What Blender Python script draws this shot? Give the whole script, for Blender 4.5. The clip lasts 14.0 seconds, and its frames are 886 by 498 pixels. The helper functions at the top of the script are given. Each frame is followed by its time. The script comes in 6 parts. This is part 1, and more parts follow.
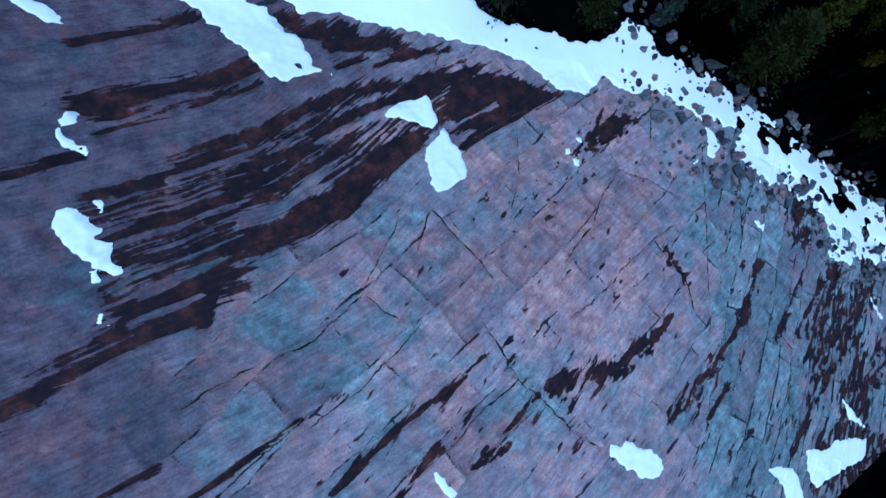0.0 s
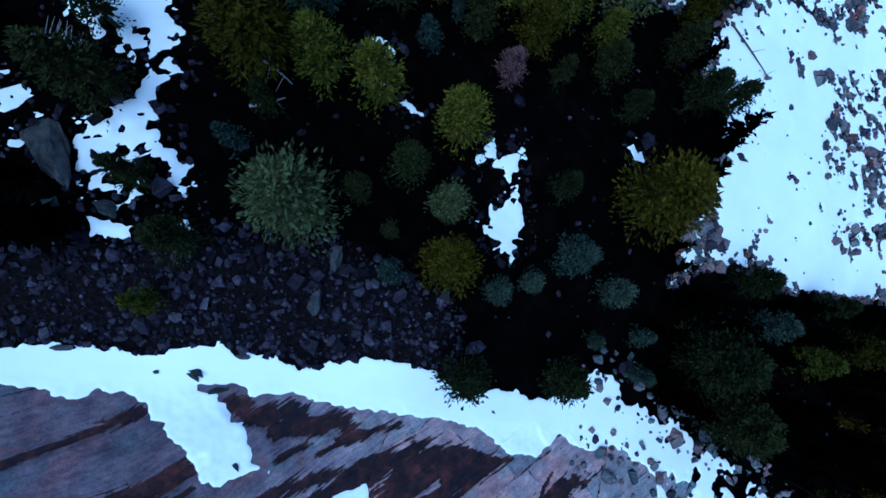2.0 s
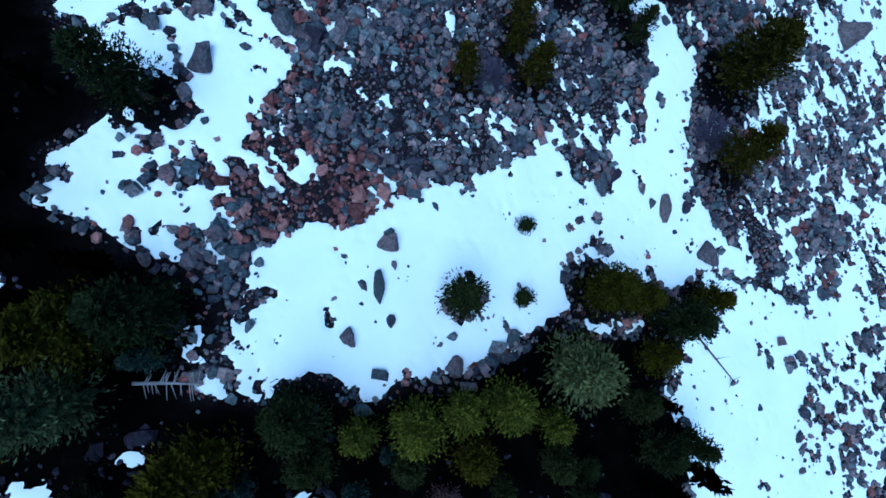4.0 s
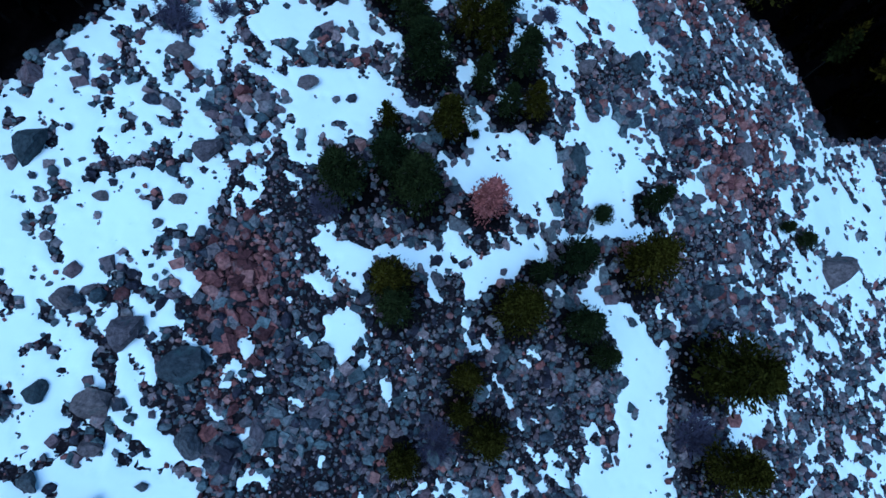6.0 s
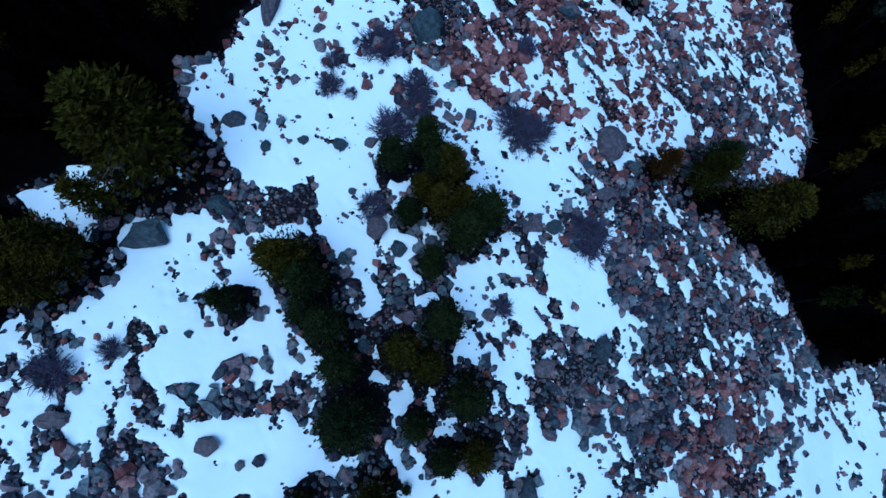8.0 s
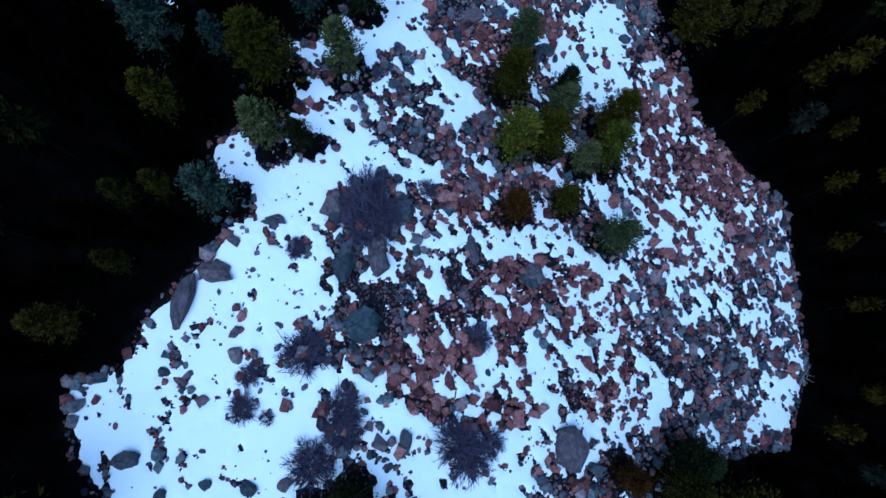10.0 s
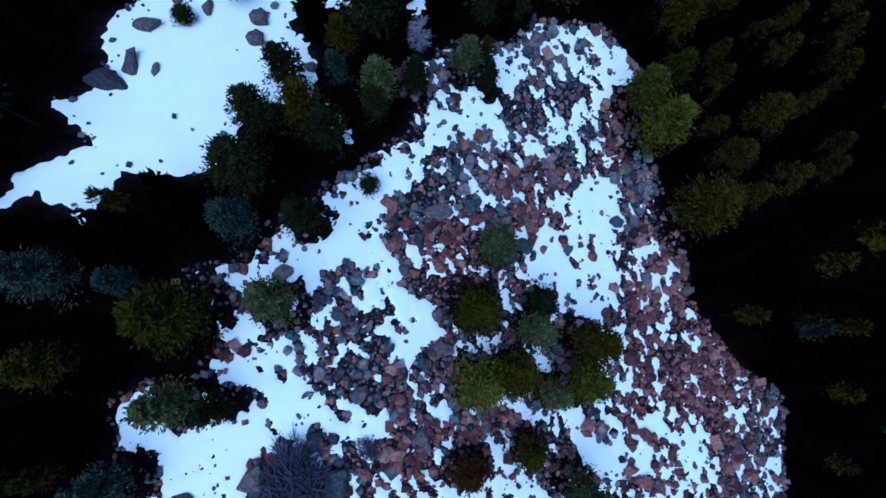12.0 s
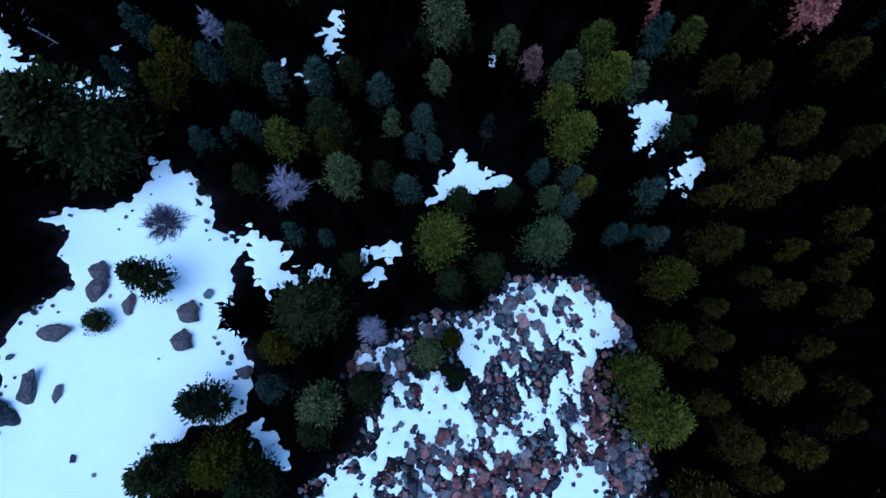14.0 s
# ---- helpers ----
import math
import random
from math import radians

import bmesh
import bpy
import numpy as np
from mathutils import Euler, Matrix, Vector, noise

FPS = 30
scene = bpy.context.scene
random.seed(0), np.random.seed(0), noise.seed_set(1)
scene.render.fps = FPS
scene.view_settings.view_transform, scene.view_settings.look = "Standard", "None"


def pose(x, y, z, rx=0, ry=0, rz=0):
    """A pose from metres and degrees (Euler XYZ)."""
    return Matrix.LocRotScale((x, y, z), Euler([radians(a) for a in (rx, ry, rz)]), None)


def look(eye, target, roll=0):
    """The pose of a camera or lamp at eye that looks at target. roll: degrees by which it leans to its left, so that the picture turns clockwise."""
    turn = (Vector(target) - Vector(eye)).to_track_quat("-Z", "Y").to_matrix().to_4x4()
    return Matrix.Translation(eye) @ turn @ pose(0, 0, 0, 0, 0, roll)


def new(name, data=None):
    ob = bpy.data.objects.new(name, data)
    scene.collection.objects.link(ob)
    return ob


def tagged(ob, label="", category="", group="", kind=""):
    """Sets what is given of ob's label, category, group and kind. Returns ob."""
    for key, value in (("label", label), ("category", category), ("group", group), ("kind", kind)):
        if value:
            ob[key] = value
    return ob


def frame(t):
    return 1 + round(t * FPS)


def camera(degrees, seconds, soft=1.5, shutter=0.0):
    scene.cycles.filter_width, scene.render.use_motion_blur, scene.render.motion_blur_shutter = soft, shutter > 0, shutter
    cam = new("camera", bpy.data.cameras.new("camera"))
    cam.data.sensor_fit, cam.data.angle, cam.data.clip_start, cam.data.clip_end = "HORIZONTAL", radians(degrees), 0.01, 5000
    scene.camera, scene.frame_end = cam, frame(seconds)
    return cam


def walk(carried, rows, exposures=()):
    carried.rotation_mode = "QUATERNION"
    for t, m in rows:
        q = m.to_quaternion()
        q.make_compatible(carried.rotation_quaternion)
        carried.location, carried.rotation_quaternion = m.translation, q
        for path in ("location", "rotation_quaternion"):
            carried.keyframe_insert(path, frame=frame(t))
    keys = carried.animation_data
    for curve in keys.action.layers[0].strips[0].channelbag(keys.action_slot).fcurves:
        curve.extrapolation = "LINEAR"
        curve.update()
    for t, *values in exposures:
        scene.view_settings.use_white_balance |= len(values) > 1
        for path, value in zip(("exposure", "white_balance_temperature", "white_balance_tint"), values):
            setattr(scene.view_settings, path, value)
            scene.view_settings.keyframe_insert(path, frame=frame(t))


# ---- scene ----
# ---- camera ----
cam = camera(76.0, 14.0, soft=1.6)
EXPOSURES = [(0.0, 0.78, 4120, -3), (2.0, 0.70, 3930, -4), (3.1, 1.00, 4100, -5), (4.2, 0.82, 4020, -9), (5.5, 0.54, 3880, -11), (6.2, 0.58, 3920, -9), (7.0, 0.66, 3960, -7), (8.0, 0.50, 3900, -7), (9.0, 0.58, 3930, -4), (11.5, 0.62, 4080, 1), (14.0, 0.76, 3940, 1)]
PATH = [
    (0, (-1.085, 3.51, 32.984), (-0.422, 4.557, 13.022), 33.46),
    (0.5, (-0.641, 8.703, 33.353), (0.013, 9.896, 13.399), 33.29),
    (1, (-0.105, 14.348, 33.693), (0.398, 15.671, 13.743), 28.88),
    (1.5, (0.039, 19.724, 33.977), (0.467, 21.131, 14.031), 27.19),
    (2, (0.101, 25.406, 34.371), (0.43, 26.993, 14.437), 22.83),
    (2.5, (-0.122, 31.166, 34.611), (0.208, 32.899, 14.689), 22.1),
    (3, (-0.307, 36.868, 34.904), (-0.025, 38.755, 14.995), 19.93),
    (3.2, (-0.36, 39.259, 34.997), (-0.113, 41.229, 15.095), 18.62),
    (5.3, (0.064, 65.55, 35.114), (-0.282, 68.584, 15.348), 2.41),
    (5.5, (0.073, 67.423, 34.848), (-0.26, 70.564, 15.099), 2.84),
    (6, (0.155, 72.156, 33.994), (-0.182, 75.969, 14.364), 3.13),
    (6.5, (0.481, 77.972, 33.676), (0.131, 81.831, 14.055), 3.16),
    (7, (0.71, 84.05, 33.334), (0.383, 87.794, 13.69), 3.46),
    (7.5, (0.886, 90.101, 33.018), (0.58, 93.725, 13.352), 3.85),
    (8, (0.987, 96.123, 32.697), (0.733, 99.655, 13.013), 4.72),
    (8.5, (1.385, 101.57, 32.275), (1.049, 105.298, 12.628), 3.88),
    (9, (1.765, 107.352, 31.993), (1.333, 111.123, 12.356), 2.9),
    (9.2, (2.005, 109.612, 31.862), (1.488, 113.495, 12.25), 1.93),
    (11.3, (1.204, 134.879, 29.603), (0.978, 137.175, 9.736), 8.65),
    (11.5, (1.135, 136.512, 29.242), (0.899, 138.752, 9.369), 8.27),
    (12, (0.718, 140.355, 28.367), (0.508, 142.703, 8.506), 9.42),
    (12.5, (0.24, 144.115, 27.556), (-0.035, 147.023, 7.77), 9.31),
    (13, (-0.209, 148.493, 26.774), (-0.628, 151.996, 7.087), 7.91),
    (13.5, (-0.674, 153.709, 26.149), (-1.219, 157.54, 6.527), 6.72),
    (14, (-1.429, 159.116, 25.51), (-1.95, 163.225, 5.943), 7.71),
]
walk(cam, [(t, look(eye, target, roll)) for t, eye, target, roll in PATH], EXPOSURES)

# ---- light: an overcast winter sky, hardly any direct sun ----
SUN_UP, SUN_ROUND = radians(74), radians(200)
world = bpy.data.worlds.new("winter_sky")
scene.world = world
world.use_nodes = True
sky = world.node_tree.nodes.new("ShaderNodeTexSky")
sky.sky_type, sky.sun_disc = "NISHITA", False
sky.sun_elevation, sky.sun_rotation = SUN_UP, SUN_ROUND
world.node_tree.links.new(sky.outputs[0], world.node_tree.nodes["Background"].inputs[0])
world.node_tree.nodes["Background"].inputs[1].default_value = 0.075
sun = new("sun", bpy.data.lights.new("sun", "SUN"))
sun.data.energy, sun.data.angle, sun.data.color = 1.4, radians(50), (1.0, 0.96, 0.9)
aim = Vector((math.sin(SUN_ROUND) * math.cos(SUN_UP), math.cos(SUN_ROUND) * math.cos(SUN_UP), math.sin(SUN_UP)))
sun.matrix_world = look(aim * 200, (0, 0, 0))


# ---- noise and plane geometry ----
rng = np.random.default_rng(7)
GRAD = rng.uniform(0, 2 * np.pi, (256, 256))
GRADX, GRADY = np.cos(GRAD), np.sin(GRAD)


def perlin(x, y):
    """Smooth noise in about -0.7 to 0.7, one cell to a unit."""
    xi, yi = np.floor(x).astype(int), np.floor(y).astype(int)
    u, v = x - xi, y - yi
    su, sv = u * u * u * (u * (6 * u - 15) + 10), v * v * v * (v * (6 * v - 15) + 10)

    def corner(i, j):
        a, b = (xi + i) & 255, (yi + j) & 255
        return GRADX[a, b] * (u - i) + GRADY[a, b] * (v - j)

    low = corner(0, 0) * (1 - su) + corner(1, 0) * su
    high = corner(0, 1) * (1 - su) + corner(1, 1) * su
    return low * (1 - sv) + high * sv


def fbm(x, y, size, octaves=3, shift=0.0):
    """Layered noise; size: metres of the largest cell."""
    total, strength = 0, 1.0
    for n in range(octaves):
        k = 2.03 ** n / size
        total = total + strength * perlin(x * k + shift + 17.3 * n, y * k + shift * 1.7 + 5.1 * n)
        strength *= 0.55
    return total


def smooth(a, b, x):
    s = np.clip((x - a) / (b - a), 0, 1)
    return s * s * (3 - 2 * s)


def to_line(points, x, y):
    """Distance to a polyline."""
    best = np.full(np.shape(x), 1e9)
    for (ax, ay), (bx, by) in zip(points, points[1:]):
        dx, dy = bx - ax, by - ay
        s = np.clip(((x - ax) * dx + (y - ay) * dy) / (dx * dx + dy * dy + 1e-9), 0, 1)
        best = np.minimum(best, np.hypot(x - ax - s * dx, y - ay - s * dy))
    return best


def inside(points, x, y, reach=6.0):
    """Signed distance to an outline, positive inside; beyond reach it is -reach."""
    px, py = np.array(points, float).T
    out = np.full(np.shape(x), -reach)
    near = (x > px.min() - reach) & (x < px.max() + reach) & (y > py.min() - reach) & (y < py.max() + reach)
    xs, ys = x[near], y[near]
    ring = list(points) + [points[0]]
    far = to_line(ring, xs, ys)
    odd = np.zeros(xs.shape, bool)
    for (ax, ay), (bx, by) in zip(ring, ring[1:]):
        if ay != by:
            odd ^= ((ay > ys) != (by > ys)) & (xs < (bx - ax) * (ys - ay) / (by - ay) + ax)
    out[near] = np.where(odd, far, np.maximum(-far, -reach))
    return out


def spots(rows, x, y):
    """Soft ovals, 1 at the middle."""
    total = np.zeros(np.shape(x))
    for cx, cy, a, b in rows:
        total = np.maximum(total, 1.25 * np.exp(-(((x - cx) / a) ** 2 + ((y - cy) / b) ** 2) ** 1.5 * 0.6))
    return np.minimum(total, 1)


# ---- plan, in metres ----
HILL = (2.96, -12.343, -1.044, -8.335, 0.942, 3.467, -1.478, 0.183, -1.756, -0.287)
KNOLLS = (
    -0.6, -0.2, 2.17, 0.86, 0.01, 0.91, -1.53, -1.47, -1.03, -0.18,
    1.02, 1.49, 0.59, -0.04, 0.7, -0.1, -0.49, -1.84, -0.93, 0.2,
    0.58, 1.12, 0.48, 0.2, 0.11, -1.06, -0.22, 0.94, 0.51, 0.1,
    -1.99, 1.24, -0.21, -0.56, 0.06, 0.66, 0.98, -1.12, -0.71, 0.16,
    0.26, -0.99, -0.14, 0.06, 0.08, 0.01, -0.29, -0.06, 0.0, 0.0,
)
GULLY = (
    0.61, 0.78, 0.33, 0.10, -0.01, -0.15, -0.08, 0.10, -0.28, -0.20, 0.00, -0.04, -0.28, 0.01,
    -0.95, -0.12, 0.18, -0.28, -0.40, -0.56, -0.21, -1.42, -2.31, -1.83, -0.20, -0.44, -0.10, -0.24,
    1.05, 2.82, 1.37, 0.41, -0.17, 0.05, -0.04,
)
SLAB_EDGE = [
    (-23.0, 17.8), (-17.9, 18.5), (-12.9, 18.6), (-9.2, 19.2), (-0.4, 19.1), (7.0, 18.3), (12.3, 19.1), (19.6, 16.6),
    (28.1, 13.2), (34.0, 9.1), (42.6, 7.6), (54.0, 7.4), (55.0, -6.0), (45.4, -6.4), (37.9, -9.7), (29.5, -12.1), (19.8, -25.7), (-22.6, -12.2),
]
STRIP_LOW = [
    (-20.7, 16.8), (-19.7, 16.8), (-18.8, 17.1), (-18.0, 17.0), (-15.9, 16.9), (-14.9, 17.3), (-13.3, 17.1), (-12.1, 16.3),
    (-10.5, 15.0), (-9.0, 13.5), (-8.6, 13.3), (-7.6, 14.0), (-6.8, 14.5), (-7.4, 15.6), (-8.4, 16.5), (-9.7, 17.9),
    (-10.9, 17.9), (-9.4, 18.4), (-8.5, 18.1), (-5.5, 18.1), (-2.2, 17.7), (1.1, 17.9), (5.0, 17.4), (7.1, 16.2),
    (9.6, 15.9), (10.9, 17.4), (13.6, 16.6), (15.9, 16.7), (18.4, 15.8), (19.0, 13.4), (16.4, 11.6), (18.3, 11.5),
    (21.6, 13.7), (22.7, 10.0), (26.4, 11.4), (30.0, 10.1), (30.8, 7.1), (32.0, 5.0), (36.0, 5.3), (40.1, 5.7),
]
STRIP_HIGH = [
    (43.0, 8.2), (41.1, 10.1), (36.6, 12.7), (31.8, 14.2), (28.3, 16.4), (24.0, 17.9), (20.0, 19.3), (18.3, 20.3),
    (15.7, 20.7), (15.0, 22.4), (13.0, 22.4), (11.4, 20.5), (8.8, 19.8), (5.8, 20.2), (4.6, 20.1), (2.7, 20.2),
    (1.4, 20.8), (-0.0, 21.0), (-2.1, 21.1), (-4.6, 20.5), (-6.0, 19.8), (-7.3, 20.5), (-9.0, 20.3), (-10.0, 20.9),
    (-11.4, 20.4), (-13.2, 19.7), (-14.1, 19.8), (-16.2, 19.8), (-18.3, 19.5), (-19.0, 19.1), (-20.1, 19.2), (-21.1, 19.2),
]
TALUS_EAST = [
    (-21.1, 51.8), (-14.0, 49.6), (-11.1, 43.1), (-8.7, 43.6), (-3.2, 44.2), (2.7, 45.9), (7.7, 50.2), (14.2, 51.1),
    (20.3, 52.3), (18.5, 47.0), (23.1, 42.9), (20.3, 38.3), (18.3, 29.6), (21.5, 32.0), (32.2, 31.6), (46.0, 33.4),
    (68.3, 36.0), (62, 62), (62, 84), (45.9, 102.1), (36.4, 99.3), (31.2, 106.8), (24.0, 111.6), (21.4, 109.8),
    (21.1, 110.6), (20.5, 113.7), (26.5, 115.7), (34.3, 117.7), (37.2, 124.6), (35.2, 133.4), (33.9, 141.0), (28.1, 142.6),
    (21.7, 147.2), (19.7, 153.1), (14.2, 159.6), (13.9, 165.5), (9.0, 168.9), (3.0, 167.0), (1.5, 163.8), (-2.6, 162.4),
]
TALUS_WEST = [
    (-6.0, 158.8), (-6.5, 156.7), (-5.0, 156.3), (-3.9, 153.3), (-6.8, 150.0), (-3.4, 153.4), (-5.7, 150.3), (-8.9, 146.6),
    (-10.7, 144.5), (-11.8, 141.0), (-15.2, 138.7), (-12.1, 136.0), (-12.2, 132.9), (-15.4, 131.6), (-16.3, 130.3), (-15.1, 127.7),
    (-13.6, 124.2), (-16.8, 118.2), (-17.0, 114.8), (-20.0, 112.9), (-18.3, 109.9), (-18.3, 107.0), (-20.5, 105.9), (-26.3, 101.6),
    (-21.9, 99.4), (-22.6, 95.8), (-23.6, 93.3), (-24.5, 91.6), (-32, 75), (-22.0, 59.6), (-19.0, 58.3), (-20.6, 55.7),
    (-21.5, 54.3),
]
CLEARING = [
    (-27.5, 139.9), (-26.9, 142.3), (-25.4, 144.2), (-23.3, 145.4), (-27.6, 147.8), (-24.6, 150.0), (-27.0, 154.1), (-27.2, 154.5),
    (-25.0, 158.5), (-27.5, 161.9), (-29.0, 161.9), (-24.1, 164.8), (-24.6, 168.3), (-21.7, 168.0), (-19.7, 166.7), (-18.5, 164.8),
    (-16.7, 164.5), (-16.0, 162.0), (-15.2, 159.0), (-12.6, 156.6), (-12.1, 154.9), (-11.9, 153.7), (-12.7, 152.4), (-14.5, 152.2),
    (-15.8, 150.5), (-15.1, 148.3), (-17.5, 144.9), (-21.2, 144.3), (-22.1, 140.8), (-25.5, 141.5),
]
SLAB_PATCHES_1 = [
    [(-16.8, 11.1), (-16.7, 11.1), (-16.6, 10.8), (-16.8, 10.9)],
    [(-16.9, 10.4), (-16.7, 10.7), (-16.4, 10.6), (-16.2, 10.0), (-16.4, 9.8), (-16.7, 9.8)],
    [(-16.9, 9.5), (-16.8, 9.6), (-16.4, 9.2), (-16.1, 8.9), (-15.8, 8.9), (-15.8, 8.6), (-16.2, 8.6), (-16.5, 8.8), (-16.8, 9.2)],
    [(-16.4, 6.2), (-16.1, 6.2), (-15.6, 6.1), (-15.2, 5.9), (-15.0, 5.6), (-14.7, 5.3), (-14.8, 4.9), (-14.3, 4.7), (-14.1, 4.4), (-14.1, 4.0), (-13.9, 3.5), (-14.1, 3.4), (-14.6, 3.6), (-15.1, 4.0), (-15.5, 4.3), (-15.8, 4.6), (-16.2, 5.2)],
    [(-15.1, 6.5), (-14.9, 6.6), (-14.7, 6.3), (-14.8, 6.1), (-15.0, 6.2)],
    [(-14.8, 3.5), (-14.6, 3.6), (-14.5, 3.4), (-14.4, 3.1), (-14.7, 3.1)],
]
SLAB_PATCHES_2 = [
    [(-14.6, 1.5), (-14.5, 1.8), (-14.2, 1.9), (-14.2, 1.7), (-14.3, 1.3), (-14.6, 1.3)],
    [(-14.3, 1.3), (-14.0, 1.4), (-14.0, 1.3), (-14.1, 1.2)],
    [(-20.2, 16.4), (-19.7, 16.4), (-19.2, 15.9), (-18.4, 15.5), (-17.8, 14.8), (-18.1, 14.7), (-19.0, 15.1), (-19.8, 15.5)],
    [(-3.3, 12.4), (-2.7, 13.3), (-1.0, 14.1), (-0.8, 13.4), (-0.4, 12.6), (-0.7, 12.0), (-1.7, 12.1)],
    [(-1.1, 10.4), (-0.9, 11.0), (-0.1, 12.0), (0.7, 11.0), (1.2, 10.1), (1.1, 9.1), (0.4, 8.6), (-0.4, 8.1), (-0.8, 8.8)],
    [(7.7, 11.8), (8.0, 11.9), (8.0, 11.5), (7.7, 11.5)],
    [(8.1, 11.1), (8.5, 11.1), (8.4, 10.8), (8.2, 10.8)],
    [(8.5, 12.6), (8.8, 12.7), (8.8, 12.4)],
]
SLAB_PATCHES_3 = [
    [(-6.4, 14.4), (-6.2, 14.5), (-6.1, 14.2), (-6.3, 14.2)],
    [(22.6, 8.1), (23.1, 8.2), (23.3, 7.5), (22.8, 7.6)],
    [(9.4, -5.4), (10.1, -5.6), (10.3, -5.3), (10.6, -5.6), (12.2, -6.1), (13.2, -7.0), (12.9, -7.4), (11.9, -7.7), (10.6, -7.0), (10.0, -6.5), (9.5, -5.9)],
    [(-0.4, -5.9), (0.1, -6.3), (0.8, -7.1), (0.7, -7.3), (-0.0, -7.0)],
    [(26.0, -8.1), (28.2, -8.4), (30.1, -8.0), (34.4, -8.5), (34.0, -9.8), (29.4, -10.5), (27.3, -10.9), (26.2, -9.6)],
    [(21.8, -8.6), (23.0, -8.6), (24.5, -9.0), (25.8, -11.4), (23.6, -11.1), (23.2, -9.7)],
    [(31.2, -5.2), (34.5, -7.8), (31.8, -6.7)],
    [(36.5, 2.8), (38.4, 0.6), (37.3, 1.0)],
    [(22.8, 7.8), (23.6, 7.9), (23.4, 7.3)],
]
SLAB_PATCHES = SLAB_PATCHES_1 + SLAB_PATCHES_2 + SLAB_PATCHES_3
FOREST_GAPS_1 = [
    [(-18.2, 36.2), (-15.1, 37.1), (-13.9, 34.0), (-14.5, 33.6), (-15.5, 34.8), (-16.9, 34.3)],
    [(-17.1, 29.9), (-15.8, 31.0), (-15.6, 32.2), (-14.5, 33.0), (-13.8, 30.8), (-12.5, 29.2), (-11.5, 26.5), (-12.1, 27.1), (-13.1, 29.3), (-14.2, 29.1), (-15.1, 29.3), (-15.8, 28.9), (-15.2, 27.6), (-14.2, 27.3), (-15.8, 27.0), (-16.5, 28.3)],
    [(-20.9, 31.0), (-19.9, 31.0), (-18.6, 30.0), (-20.5, 29.0)],
    [(-19.4, 28.5), (-18.4, 29.0), (-18.4, 28.4), (-19.3, 28.0)],
    [(-15.3, 25.6), (-13.8, 25.6), (-14.2, 24.8)],
    [(-20.1, 38.3), (-19.5, 39.1), (-18.4, 38.1), (-17.6, 38.7), (-16.5, 38.6), (-15.6, 36.6), (-13.9, 33.8), (-14.8, 34.2), (-16.6, 33.6), (-19.2, 35.2)],
]
FOREST_GAPS_2 = [
    [(1.8, 35.7), (3.0, 34.7), (4.3, 36.1), (4.4, 33.5), (5.5, 32.2), (5.8, 29.8), (4.7, 28.7), (2.7, 30.2), (4.1, 32.4), (3.5, 33.7), (2.0, 34.1)],
    [(-12.7, 46.6), (-12.1, 46.8), (-11.7, 45.4), (-12.1, 45.2)],
    [(-5.4, 38.6), (-4.5, 38.8), (-4.6, 36.9)],
    [(12.5, 38.3), (14.1, 39.0), (13.9, 37.7)],
    [(-14.7, 40.9), (-13.1, 40.8), (-13.1, 39.8), (-14.0, 39.8)],
    [(-3.2, 36.0), (-1.8, 35.6), (-2.0, 35.1)],
    [(-25.0, 47.2), (-22.1, 47.7), (-21.1, 47.4), (-21.1, 46.2), (-21.9, 46.4)],
    [(-37.1, 166.0), (-35.2, 167.9), (-34.2, 169.6), (-29.3, 171.9), (-29.2, 173.1), (-31.9, 172.9), (-34.8, 171.5), (-37.7, 174.3), (-40.2, 176.3), (-43.1, 175.6)],
]
FOREST_GAPS_3 = [
    [(-16.7, 164.0), (-16.3, 165.5), (-13.7, 165.0), (-12.9, 163.4), (-9.7, 164.1), (-12.0, 162.3), (-13.4, 160.9)],
    [(-17.6, 184.4), (-16.8, 186.7), (-15.4, 185.8), (-15.9, 183.8), (-15.4, 181.3), (-17.2, 182.6)],
    [(-4.8, 171.2), (-3.5, 176.5), (0.2, 175.7), (2.0, 175.6), (-0.9, 173.8), (-3.4, 172.4)],
    [(10.9, 187.1), (13.0, 189.4), (15.1, 188.3), (13.6, 182.5), (12.4, 182.8)],
    [(15.4, 180.2), (17.3, 184.7), (19.4, 184.6), (17.0, 179.5)],
    [(-8.3, 166.2), (-5.5, 167.7), (-6.0, 165.5)],
    [(-31.6, 176.6), (-29.5, 175.0), (-30.4, 175.0)],
    [(-4.0, 186.8), (-2.5, 187.1), (-2.5, 185.3)],
    [(-19.2, 179.6), (-16.9, 179.0), (-18.1, 179.1)],
    [(-8.1, 165.7), (-6.3, 165.3), (-6.8, 163.7)],
]
FOREST_GAPS_4 = [
    [(-11.2, 153.2), (-9.5, 152.9), (-7.3, 150.4), (-8.4, 150.5), (-10.1, 151.7)],
]
FOREST_GAPS = FOREST_GAPS_1 + FOREST_GAPS_2 + FOREST_GAPS_3 + FOREST_GAPS_4
DARK_SCREE = [
    (-21.6, 23.0), (-17.6, 23.2), (-13.1, 24.4), (-10.0, 26.0), (-5.1, 26.5), (-0.9, 25.1), (1.7, 24.2), (2.3, 21.1),
    (-18.1, 19.7), (-21.7, 19.1),
]
